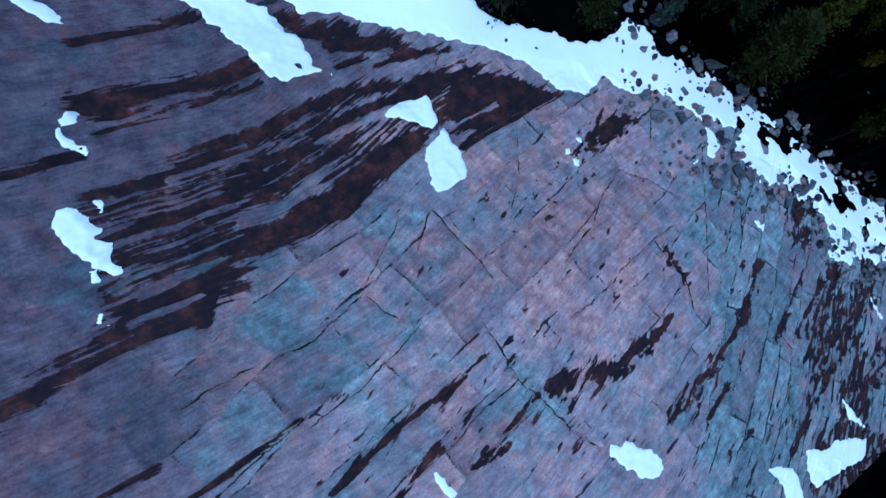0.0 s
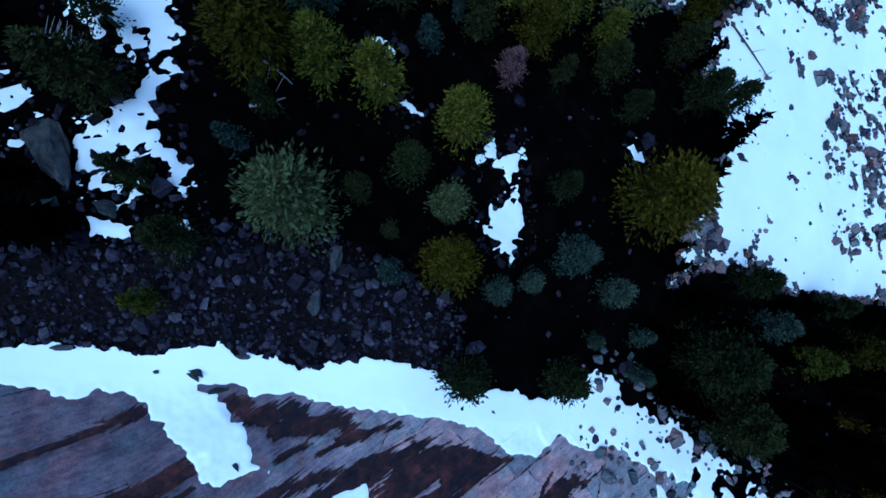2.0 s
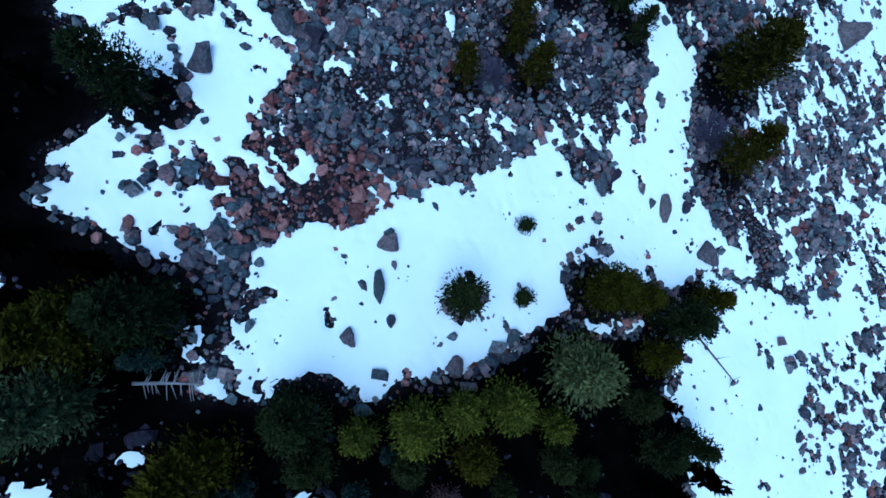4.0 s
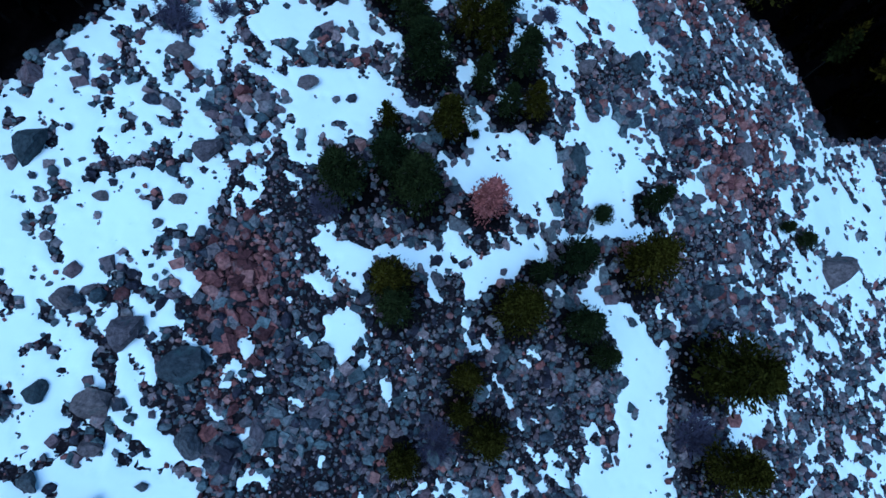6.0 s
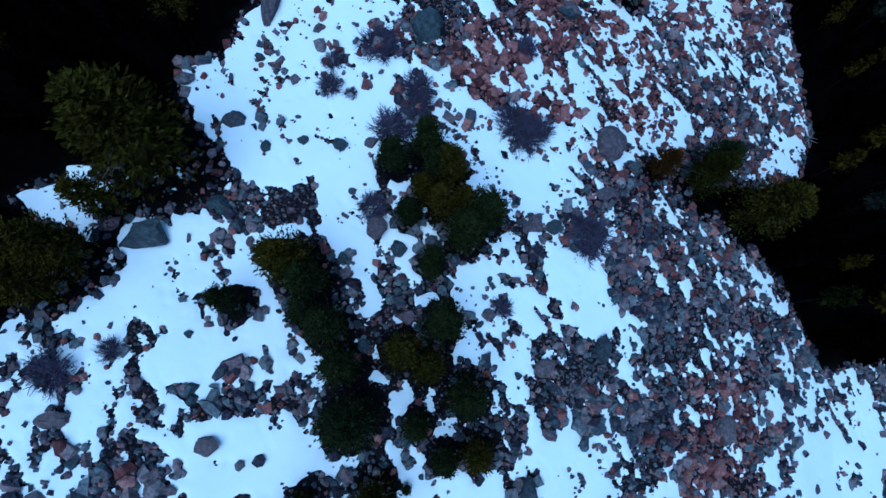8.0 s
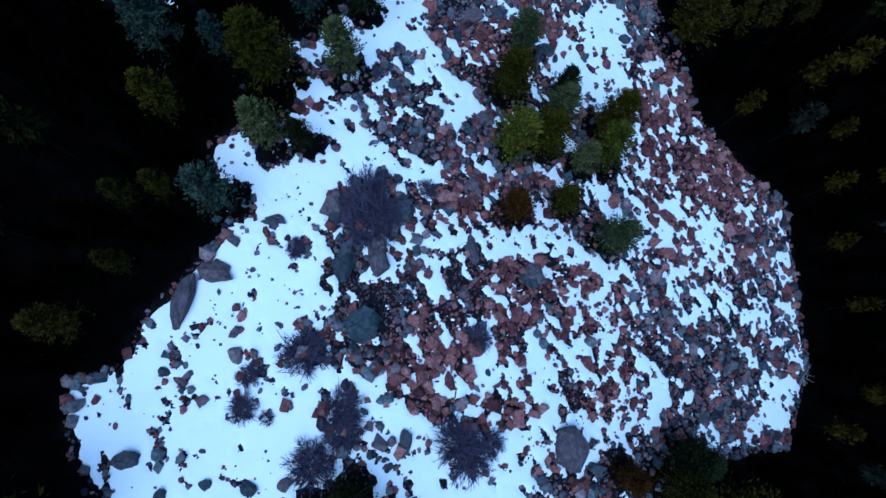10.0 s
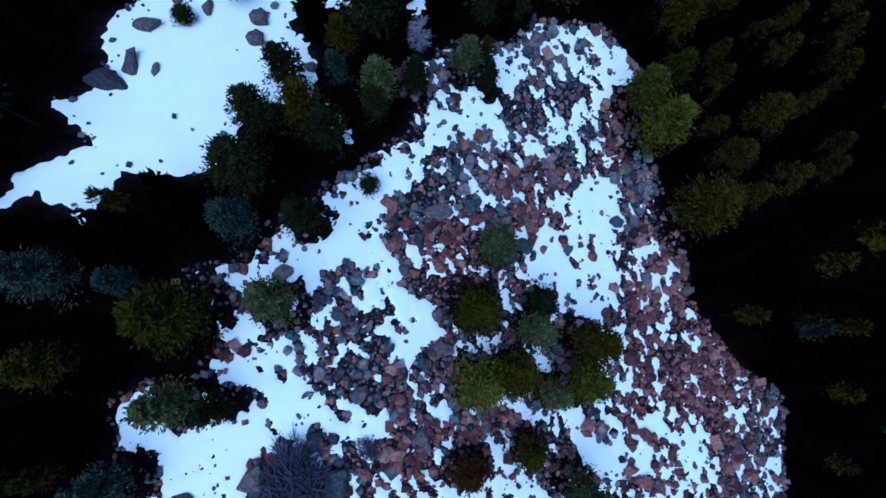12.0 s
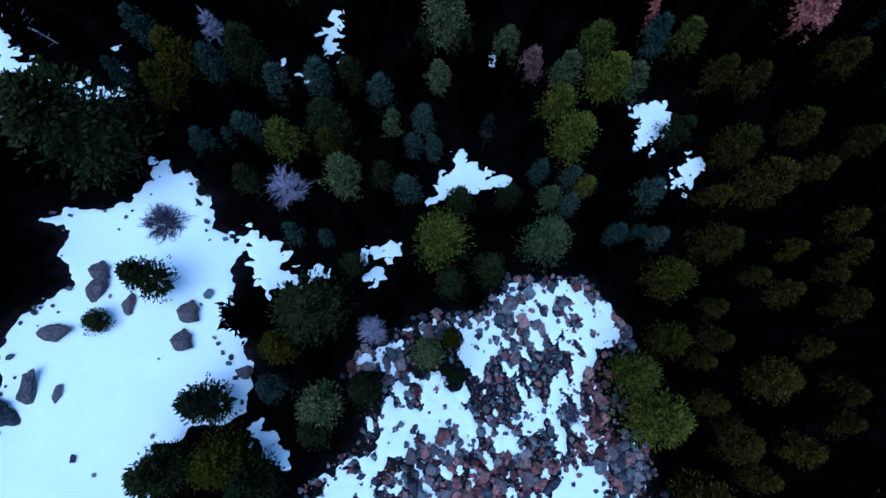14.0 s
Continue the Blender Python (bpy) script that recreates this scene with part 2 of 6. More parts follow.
BARE_TALUS = [
    (-6.2, 68.7, 8.0, 9.6), (-9.1, 56.6, 6.1, 2.3), (-3.9, 59.9, 7.0, 4.3), (19.7, 81.2, 4.7, 4.4),
    (25.0, 62.7, 3.8, 3.4), (-11.2, 51.5, 3.6, 4.1), (-8.9, 54.9, 5.3, 1.6), (24.5, 64.2, 3.6, 3.8),
    (20.9, 103.8, 6.3, 7.8), (17.6, 81.3, 4.2, 4.4), (1.0, 73.8, 5.2, 4.7), (23.3, 92.6, 3.2, 5.1),
    (19.5, 106.6, 6.2, 6.0), (2.3, 118.8, 2.5, 3.5), (26.2, 124.6, 5.3, 4.3), (29.9, 136.8, 3.3, 8.4),
    (20.8, 140.0, 3.7, 6.6), (-3.1, 120.6, 2.5, 2.6), (7.9, 124.6, 3.2, 2.9), (19.8, 146.1, 3.8, 7.4),
    (1.0, 144.9, 3.1, 4.1), (-1.0, 147.6, 3.1, 2.8), (28.7, 138.5, 3.5, 7.4), (-4.2, 124.5, 3.1, 2.5),
]
BARE_TALUS_NORTH = [
    (12.1, 159.7, 2.3, 4.9), (6.2, 157.5, 4.2, 3.8), (-5.0, 138.8, 1.2, 4.2), (-10.5, 104.4, 3.5, 1.6),
    (-14.4, 86.9, 1.9, 2.4), (18.1, 125.1, 3.2, 3.3), (33.1, 65.7, 5.4, 11.3), (12.1, 113.8, 3.1, 2.7),
    (6.8, 136.1, 4.3, 3.2), (-2.4, 135.4, 2.4, 1.7), (32.4, 75.6, 6.2, 7.8), (37.0, 80.2, 3.9, 4.0),
    (-4.2, 124.5, 3.0, 2.7), (9.5, 104.1, 1.7, 2.7),
]
FULL_SNOW = [
    (-22.6, 73.3, 4.7, 5.8), (-16.9, 59.7, 5.4, 3.4), (12.5, 59.8, 10.5, 2.9), (-5.6, 78.0, 1.9, 1.6),
    (38.7, 93.1, 5.9, 7.7), (-6.5, 51.5, 3.6, 2.3), (2.0, 57.4, 6.0, 3.6), (11.8, 60.3, 5.4, 4.2),
    (30.4, 42.3, 8.0, 10.9), (30.7, 53.7, 9.1, 3.8), (-2.2, 47.7, 3.9, 2.2), (-8.9, 88.2, 3.8, 2.0),
    (3.3, 87.2, 3.1, 1.9), (11.3, 86.0, 2.4, 3.1), (0.3, 92.1, 1.2, 2.5), (36.4, 85.2, 5.8, 6.1),
    (20.8, 95.5, 1.6, 2.8), (-12.8, 107.2, 4.8, 5.5), (-6.2, 104.4, 2.1, 2.2), (9.9, 86.4, 2.8, 2.1),
    (3.6, 86.4, 2.6, 2.4), (6.2, 96.7, 1.4, 2.5), (11.6, 102.7, 2.2, 1.7), (-18.1, 99.2, 5.4, 4.8),
]
FULL_SNOW_NORTH = [
    (-11.4, 112.7, 6.0, 9.2), (-10.6, 129.1, 2.7, 4.8), (4.5, 118.4, 1.7, 1.5), (5.4, 111.8, 2.4, 2.1),
    (9.1, 122.0, 1.6, 1.7), (32.2, 119.7, 2.8, 3.2), (6.4, 107.3, 1.4, 1.9), (-18.3, 102.9, 6.2, 3.5),
    (-10.1, 129.7, 5.1, 2.9), (-9.8, 123.3, 3.6, 2.9), (-6.5, 144.1, 2.5, 2.6), (-0.6, 139.3, 1.6, 1.9),
    (11.6, 146.6, 3.2, 2.3), (15.7, 134.2, 3.1, 1.4), (1.1, 134.3, 2.0, 1.1), (11.7, 151.9, 2.1, 2.7),
    (5.9, 128.5, 1.7, 1.5), (24.1, 135.4, 2.7, 3.4), (-9.9, 135.0, 2.0, 2.1), (-2.7, 154.3, 1.6, 1.7),
    (10.7, 167.5, 1.9, 2.0), (-0.8, 157.4, 1.6, 1.5), (-4.5, 131.7, 2.7, 1.6),
]
RED_TALUS = [
    (7.6, 117.8, 3.6, 3.3), (2.3, 118.8, 2.9, 3.9), (6.5, 124.2, 2.7, 2.4), (20.8, 140.0, 3.7, 7.2),
    (26.3, 140.1, 3.3, 7.6), (19.2, 145.9, 3.2, 7.9), (7.8, 152.0, 4.5, 3.1), (26.3, 141.0, 3.4, 5.4),
    (-9.1, 56.6, 5.4, 1.9), (-11.9, 74.1, 1.9, 4.7), (24.5, 93.4, 4.3, 4.5), (-8.9, 54.9, 5.3, 1.6),
    (3.7, 130.5, 4.1, 2.6), (7.6, 126.9, 3.0, 2.7), (11.1, 149.0, 3.0, 2.1), (13.0, 125.7, 3.0, 3.1),
    (15.5, 119.2, 3.4, 3.0), (11.5, 160.4, 2.3, 4.4), (1.9, 145.2, 2.6, 2.8), (1.7, 117.1, 3.0, 2.1),
]
BANDS_WEST = [
    ([(-18.3, -2.7), (-16.7, -1.5), (-15.0, -0.2), (-13.5, 0.5)], 1.03),
    ([(-13.9, 0.7), (-12.3, 1.6), (-10.0, 3.4)], 1.86),
    ([(-9.8, 4.5), (-7.0, 6.0), (-4.7, 8.2), (-2.8, 10.5), (-0.3, 13.3), (2.4, 15.2)], 1.37),
    ([(-14.4, 3.6), (-12.0, 4.9), (-10.0, 6.4), (-6.7, 9.0), (-4.5, 10.6)], 0.41),
    ([(-14.7, 4.6), (-12.1, 6.2), (-9.4, 7.8), (-6.7, 10.2)], 0.76),
    ([(-15.3, 6.8), (-13.7, 7.4), (-11.4, 9.0), (-8.4, 11.3), (-5.2, 13.5), (-1.0, 15.0), (1.4, 16.1)], 0.88),
    ([(-14.3, 5.1), (-10.6, 7.4), (-7.3, 10.4), (-2.9, 13.6)], 0.6),
    ([(-16.4, 11.0), (-13.2, 12.4), (-10.5, 14.0), (-9.6, 14.5)], 1.05),
    ([(-15.5, 9.7), (-12.7, 11.3), (-9.5, 13.3)], 0.42),
]
BANDS_MIDDLE = [
    ([(-19.0, 6.8), (-17.6, 7.6), (-16.0, 8.6)], 0.47),
    ([(-17.2, 13.9), (-15.5, 14.9), (-13.0, 16.6)], 0.63),
    ([(-8.9, 17.4), (-7.1, 17.0), (-4.5, 17.0), (-3.0, 17.1)], 1.34),
    ([(-5.9, 15.0), (-2.9, 16.1), (-0.0, 17.3)], 0.61),
    ([(1.4, 16.1), (3.9, 15.5), (6.2, 15.5)], 1.39),
    ([(1.0, 11.1), (3.8, 13.1), (7.4, 15.7)], 0.43),
    ([(0.4, 12.0), (3.1, 13.9)], 0.41),
    ([(-14.5, 2.8), (-12.5, 4.0), (-9.9, 5.3)], 0.4),
    ([(-15.4, 5.8), (-12.8, 7.5), (-10.0, 9.5)], 0.35),
]
BANDS = BANDS_WEST + BANDS_MIDDLE
BANDS_SOUTH = [
    ([(-5.1, -6.5), (-2.6, -4.1), (0.2, -2.1)], 0.41),
    ([(0.2, -2.1), (2.0, -0.5)], 0.21),
    ([(-10.8, -6.1), (-8.7, -4.6), (-6.5, -3.0)], 0.31),
    ([(2.3, -5.3), (5.1, -2.6)], 0.31),
    ([(6.4, -2.4), (8.9, -1.6), (11.6, -0.5), (13.8, 1.1)], 1.11),
    ([(13.9, -4.2), (16.7, -2.0), (19.5, 0.3), (22.5, 4.9)], 0.83),
    ([(9.6, 12.5), (12.9, 15.2)], 1.44),
    ([(16.5, -4.8), (18.6, -2.9)], 0.45),
    ([(26.0, 0.1), (30.5, 4.7)], 0.67),
    ([(23.4, -0.2), (27.6, 4.6)], 0.48),
]
BANDS_FAR = [
    ([(24.5, -8.0), (27.5, -4.4), (32.7, -0.6)], 0.67),
    ([(26.7, -5.2), (31.8, -0.6), (36.8, 2.5)], 0.66),
    ([(27.9, -8.5), (33.8, -4.2), (39.0, 0.0)], 0.85),
    ([(31.9, -5.8), (38.4, -2.8)], 0.7),
    ([(26.4, -2.0), (29.0, 1.2)], 0.5),
    ([(-14.1, -5.7), (-12.0, -4.6)], 0.26),
    ([(-2.2, -7.0), (-0.1, -4.8)], 0.36),
    ([(1.7, -6.0), (3.5, -4.8)], 0.28),
    ([(14.4, 5.7), (15.7, 3.6)], 0.55),
]
BANDS_EAST = BANDS_SOUTH + BANDS_FAR
BAND_AREAS_1 = [
    [(-9.9, 3.9), (-9.4, 4.4), (-8.0, 5.0), (-6.5, 5.6), (-4.9, 6.6), (-3.8, 8.1), (-2.7, 9.3), (-1.5, 10.4), (-0.8, 11.4), (-1.6, 11.7), (-2.3, 11.7), (-3.1, 11.1), (-3.9, 10.5), (-4.5, 9.6), (-5.6, 8.6), (-5.9, 7.8), (-7.1, 7.1), (-8.0, 6.2), (-9.1, 5.6), (-9.7, 4.8)],
    [(-10.4, 1.0), (-10.2, 2.4), (-9.8, 3.8), (-10.2, 4.3), (-10.7, 3.4), (-11.6, 3.1), (-12.4, 2.7), (-13.7, 2.4), (-14.4, 2.7), (-14.5, 2.1), (-13.8, 1.7), (-14.1, 1.1), (-13.7, 0.4), (-13.1, 0.4), (-12.1, 0.8), (-11.2, 1.1)],
]
BAND_AREAS_2 = [
    [(-16.6, 11.0), (-15.5, 11.9), (-14.1, 12.5), (-12.6, 13.0), (-11.0, 14.1), (-10.1, 14.6), (-9.4, 14.1), (-10.5, 13.3), (-12.3, 12.2), (-14.0, 11.3), (-14.9, 10.3), (-15.9, 10.2), (-16.5, 10.3)],
    [(-10.7, 8.0), (-10.0, 8.9), (-8.3, 9.8), (-7.3, 10.8), (-5.7, 12.3), (-3.2, 13.9), (-1.5, 15.4), (0.3, 16.0), (-0.2, 14.2), (-1.6, 13.3), (-3.1, 12.9), (-4.6, 12.2), (-6.0, 11.3), (-6.6, 10.1), (-7.7, 9.4), (-9.4, 8.5)],
    [(0.3, 15.9), (2.4, 16.0), (4.1, 16.5), (6.2, 15.9), (7.8, 15.8), (5.7, 14.5), (3.8, 13.1), (2.1, 12.1), (0.4, 12.6), (-0.1, 13.7)],
]
BAND_AREAS_3 = [
    [(-9.2, 17.5), (-7.6, 17.3), (-4.5, 17.4), (-3.0, 17.1), (-4.7, 16.2), (-6.4, 15.7), (-7.0, 16.3), (-8.6, 16.6)],
    [(9.5, 13.1), (11.3, 14.8), (13.2, 15.5), (12.3, 13.9), (10.4, 12.4)],
]
BAND_AREAS = BAND_AREAS_1 + BAND_AREAS_2 + BAND_AREAS_3
BANDED_ZONE = [
    (-15.9, 6.7), (-14.9, 7.1), (-12.9, 8.3), (-8.4, 11.1), (-4.7, 13.7), (-1.0, 15.7), (3.9, 16.6), (6.2, 15.3),
    (2.4, 11.6), (-0.3, 11.8), (-2.8, 10.5), (-4.5, 9.5), (-6.6, 7.6), (-9.5, 5.3), (-10.3, 3.9), (-10.4, 1.2),
    (-13.7, 0.4), (-14.6, 2.8), (-14.6, 4.6), (-15.4, 5.5),
]
PALE_VEINS = [
    ([(-12.6, 7.7), (-10.2, 9.0), (-8.3, 10.3)], 0.41),
    ([(-14.5, 5.7), (-12.1, 6.9)], 0.29),
    ([(-12.5, 6.3), (-10.6, 7.3)], 0.26),
    ([(-13.4, 1.3), (-12.2, 2.0), (-10.8, 2.6)], 0.25),
    ([(-14.5, 11.0), (-12.5, 12.1)], 0.42),
    ([(-6.7, 10.3), (-4.6, 11.8), (-2.8, 12.9)], 0.5),
    ([(-9.5, 5.9), (-7.6, 7.0), (-5.9, 8.3)], 0.52),
    ([(-14.3, 2.0), (-11.8, 3.1)], 0.23),
    ([(-13.2, 4.2), (-10.6, 5.5)], 0.28),
    ([(-8.8, 9.5), (-7.1, 10.6)], 0.27),
    ([(-13.0, 9.9), (-10.4, 11.6), (-7.9, 13.0)], 0.91),
    ([(-14.1, 10.4), (-12.5, 11.4)], 0.24),
    ([(-9.6, 7.2), (-7.2, 8.9)], 0.26),
    ([(-5.8, 14.7), (-3.2, 16.1)], 0.33),
    ([(1.0, 12.7), (3.1, 14.1)], 0.28),
]
CRACKS_WEST = [
    [(-1.4, 5.1), (-0.8, 7.3)],
    [(4.4, 12.2), (4.4, 9.7), (3.9, 7.6)],
    [(-7.6, -0.2), (-6.2, 0.5), (-4.2, 2.5), (-2.6, 6.2)],
    [(-6.1, -3.4), (-4.0, -1.9), (-1.3, 1.0)],
    [(2.3, 1.0), (4.0, -1.7), (5.4, -2.9), (7.1, -4.5), (8.8, -5.6)],
    [(0.5, -4.9), (2.3, -3.0), (4.0, -1.8)],
    [(7.3, 1.5), (9.2, 2.8), (12.6, 5.6), (15.1, 7.2)],
    [(7.1, 4.7), (9.1, 6.9), (10.1, 9.1), (11.6, 10.8)],
    [(18.8, 13.4), (18.0, 7.4), (17.5, 2.9)],
    [(14.9, 16.2), (14.3, 13.2)],
]
CRACKS_EAST = [
    [(22.2, 12.0), (21.1, 6.8)],
    [(-0.4, 17.2), (-1.0, 14.3)],
    [(23.9, -7.1), (25.1, -1.1), (22.5, 2.1)],
    [(13.6, 6.0), (15.8, 3.9), (16.0, 2.0)],
    [(-11.4, -2.3), (-8.8, -0.7)],
    [(11.6, 10.8), (13.7, 10.2), (15.9, 9.3)],
    [(-4.2, 2.7), (-2.5, 1.6)],
    [(-0.8, 7.3), (1.0, 5.5), (2.6, 3.7)],
    [(-10.0, -6.2), (-6.5, -3.1)],
]
CRACKS = CRACKS_WEST + CRACKS_EAST
BOULDERS_SOUTH = [
    (-7.9, 14.5, 0.31, 0.25), (-9.9, 18.0, 0.93, 0.28), (5.9, 18.6, 0.22, 0.18), (3.8, 18.6, 0.25, 0.21),
    (-11.1, 18.7, 0.56, 0.34), (-12.8, 18.7, 0.25, 0.18), (-11.0, 18.9, 0.61, 0.35), (-16.8, 19.4, 0.96, 0.26),
    (-9.0, 20.1, 0.62, 0.25), (20.6, 20.3, 1.15, 0.84), (-5.6, 23.7, 0.81, 1.29), (-17.2, 25.1, 1.34, 1.58),
    (-5.0, 26.2, 0.65, 0.97), (-14.8, 26.3, 0.94, 0.63), (-17.6, 28.2, 1.59, 2.39), (23.1, 41.0, 0.61, 0.51),
    (1.9, 47.1, 0.84, 0.84), (-4.8, 47.7, 0.61, 0.69), (-2.6, 48.9, 0.4, 0.5), (-3.8, 51.0, 0.51, 1.28),
    (-3.8, 53.7, 0.95, 0.67), (21.5, 59.2, 1.04, 1.3),
]
BOULDERS_MIDDLE = [
    (-16.2, 61.9, 0.81, 1.08), (16.8, 62.0, 0.68, 1.45), (10.9, 62.4, 0.75, 1.37), (-19.2, 63.4, 0.64, 0.64),
    (-16.9, 65.0, 0.91, 0.73), (-12.6, 66.1, 0.89, 1.25), (-9.2, 66.4, 0.63, 1.43), (-21.7, 66.9, 0.76, 0.76),
    (-17.5, 67.5, 1.28, 1.01), (-20.0, 67.8, 0.75, 0.84), (-13.8, 69.7, 1.72, 1.27), (-16.9, 71.1, 1.02, 1.11),
    (-20.2, 72.6, 0.96, 0.96), (21.3, 80.4, 1.33, 1.06), (-24.6, 80.7, 0.97, 1.3), (-15.5, 82.6, 1.13, 0.82),
    (36.4, 85.5, 2.21, 1.7), (7.7, 87.8, 0.62, 1.24), (8.2, 88.1, 0.95, 1.43), (-11.2, 88.9, 1.05, 0.67),
    (-19.2, 89.3, 1.21, 0.61), (24.6, 93.7, 1.1, 1.38),
]
BOULDERS_NORTH = [
    (8.6, 96.2, 0.9, 0.79), (12.9, 98.1, 0.85, 1.09), (-18.3, 100.4, 1.75, 1.03), (-2.4, 102.3, 0.76, 0.95),
    (-14.6, 103.5, 1.0, 0.9), (-4.4, 103.7, 1.04, 1.04), (6.7, 106.3, 0.9, 0.8), (8.3, 106.3, 0.82, 0.71),
    (-12.7, 108.1, 0.5, 0.59), (-10.4, 109.0, 0.49, 0.43), (-7.7, 109.1, 0.73, 0.77), (-15.3, 109.7, 1.12, 0.71),
    (-5.7, 109.9, 0.54, 0.54), (12.3, 110.1, 1.09, 0.65), (1.1, 113.4, 0.59, 0.99), (12.2, 114.8, 1.67, 1.9),
    (-15.1, 119.6, 0.86, 2.14), (-3.4, 120.5, 1.65, 1.54), (-13.5, 121.8, 1.44, 1.03), (-5.4, 124.4, 1.08, 1.66),
    (-5.7, 124.8, 0.75, 1.29), (-3.3, 125.0, 0.88, 1.76),
]
BOULDERS_LAST = [
    (-3.7, 125.6, 0.76, 1.3), (-10.9, 126.1, 0.89, 0.49), (-10.8, 126.3, 0.88, 0.4), (7.9, 126.5, 1.18, 1.06),
    (8.1, 126.5, 1.18, 1.29), (2.9, 127.6, 0.57, 1.52), (-7.4, 128.1, 0.97, 0.97), (-2.7, 128.8, 1.17, 0.98),
    (2.0, 132.3, 0.81, 1.01), (-2.6, 134.2, 0.75, 0.69), (6.2, 147.5, 0.75, 0.66), (-0.8, 147.7, 1.11, 0.67),
    (-12.6, 156.0, 0.63, 0.49), (-24.2, 155.4, 1.0, 0.6), (-23.6, 159.6, 0.75, 0.7), (-23.3, 158.5, 0.7, 0.85),
    (-21.0, 158.3, 0.45, 0.85), (-17.3, 158.5, 0.8, 0.85), (-16.9, 156.7, 0.75, 0.8), (-25.0, 150.4, 1.4, 1.0),
    (-24.0, 152.0, 0.55, 1.0), (-22.4, 152.1, 0.35, 0.6),
]
SNOW_BEDS_1 = [
    [(-10.5, 49.9), (-11.0, 51.6), (-5.5, 55.3), (0.3, 59.4), (7.5, 63.7), (16.7, 67.8), (18.6, 64.6), (22.9, 62.0), (22.7, 58.7), (17.7, 55.0), (16.1, 58.5), (10.6, 57.9), (8.8, 55.7), (8.9, 52.0), (7.6, 50.6), (2.9, 47.4), (-3.2, 44.4), (-4.0, 45.2), (-8.5, 45.2), (-10.2, 47.5), (-7.6, 49.2)],
    [(20.6, 49.9), (24.0, 52.3), (30.5, 56.3), (40.5, 59.9), (43.1, 57.1), (30.9, 51.6), (34.0, 50.7), (33.0, 44.7), (35.8, 41.1), (35.2, 35.0), (29.0, 34.0), (22.3, 33.8), (21.1, 37.1), (21.6, 41.2), (19.2, 46.2)],
    [(29.2, 33.0), (35.8, 36.1), (45.5, 37.2), (45.9, 34.0), (33.6, 31.9)],
    [(-17.5, 53.0), (-13.3, 54.9), (-13.3, 52.5), (-16.5, 51.5)],
]
SNOW_BEDS_2 = [
    [(-3.0, 57.4), (0.1, 59.2), (3.8, 61.6), (5.7, 63.2), (8.0, 65.1), (10.3, 61.3), (14.4, 65.8), (15.2, 71.6), (18.1, 69.4), (20.1, 62.5), (25.8, 59.9), (25.8, 58.5)],
    [(-8.1, 78.2), (-6.8, 78.9), (-2.4, 78.9), (-1.4, 77.6), (-4.8, 77.9), (-5.3, 76.2), (-7.2, 76.9)],
    [(-7.3, 73.5), (-5.7, 74.6), (-4.5, 73.7), (-4.9, 71.8), (-6.3, 71.8)],
    [(0.9, 78.2), (3.1, 80.0), (5.6, 81.1), (6.6, 80.1), (2.0, 76.4), (2.1, 72.8), (1.2, 73.8)],
    [(-0.3, 89.7), (1.1, 88.3), (6.4, 89.6), (7.6, 87.1), (11.6, 86.1), (15.0, 84.7), (15.1, 83.3), (12.6, 82.6), (11.2, 85.9), (6.8, 85.5), (3.6, 85.8), (0.4, 84.8)],
    [(12.8, 76.8), (18.3, 75.8), (21.0, 68.4), (18.2, 68.5), (14.2, 71.4)],
]
SNOW_BEDS_3 = [
    [(-23.2, 65.6), (-19.2, 65.7), (-14.7, 63.9), (-11.9, 64.3), (-10.7, 62.8), (-11.3, 61.8), (-12.7, 59.3), (-12.9, 56.9), (-18.3, 56.5), (-19.6, 59.2), (-21.6, 60.6)],
    [(-2.6, 92.6), (-1.1, 92.1), (0.1, 89.3), (3.2, 88.7), (6.7, 89.3), (7.0, 86.7), (6.8, 85.2), (6.3, 83.0), (3.6, 83.4), (0.4, 83.1), (0.1, 85.1), (1.2, 87.3), (-1.4, 89.8)],
    [(7.6, 92.1), (10.7, 91.9), (13.6, 89.9), (14.7, 83.0), (13.9, 81.8), (10.3, 83.3), (9.1, 86.2), (10.3, 86.7), (8.3, 89.9)],
    [(-12.4, 89.7), (-5.9, 90.9), (-4.8, 89.2), (-7.7, 86.7), (-6.2, 86.2), (-10.3, 84.7), (-11.5, 86.8)],
    [(-14.1, 95.5), (-8.9, 96.2), (-7.8, 93.2), (-10.2, 94.3), (-12.4, 92.3), (-15.8, 91.3), (-15.4, 94.4)],
]
SNOW_BEDS_4 = [
    [(-10.5, 112.9), (-6.3, 113.8), (-4.8, 110.0), (-8.0, 108.8), (-4.3, 106.7), (-6.3, 104.3), (-6.3, 100.2), (-7.8, 103.5), (-9.0, 105.6), (-13.9, 105.9), (-16.5, 108.3), (-15.4, 111.7)],
    [(-23.5, 103.5), (-18.8, 105.2), (-15.9, 101.7), (-13.3, 100.5), (-14.7, 97.5), (-18.1, 97.1), (-20.7, 97.8), (-22.6, 100.9)],
    [(-2.1, 115.0), (0.5, 112.6), (3.3, 108.8), (8.1, 106.7), (9.8, 110.4), (5.8, 111.7), (4.0, 115.0), (-0.3, 115.6)],
    [(4.5, 101.3), (7.6, 101.6), (8.8, 98.3), (7.0, 98.3), (6.0, 99.8)],
    [(9.3, 103.6), (13.3, 102.3), (13.5, 99.4), (10.6, 98.7)],
    [(4.1, 97.2), (6.9, 94.9), (8.9, 92.4), (7.5, 93.3), (5.2, 95.3)],
    [(18.8, 96.5), (22.2, 97.7), (24.7, 94.4), (21.1, 93.8)],
]
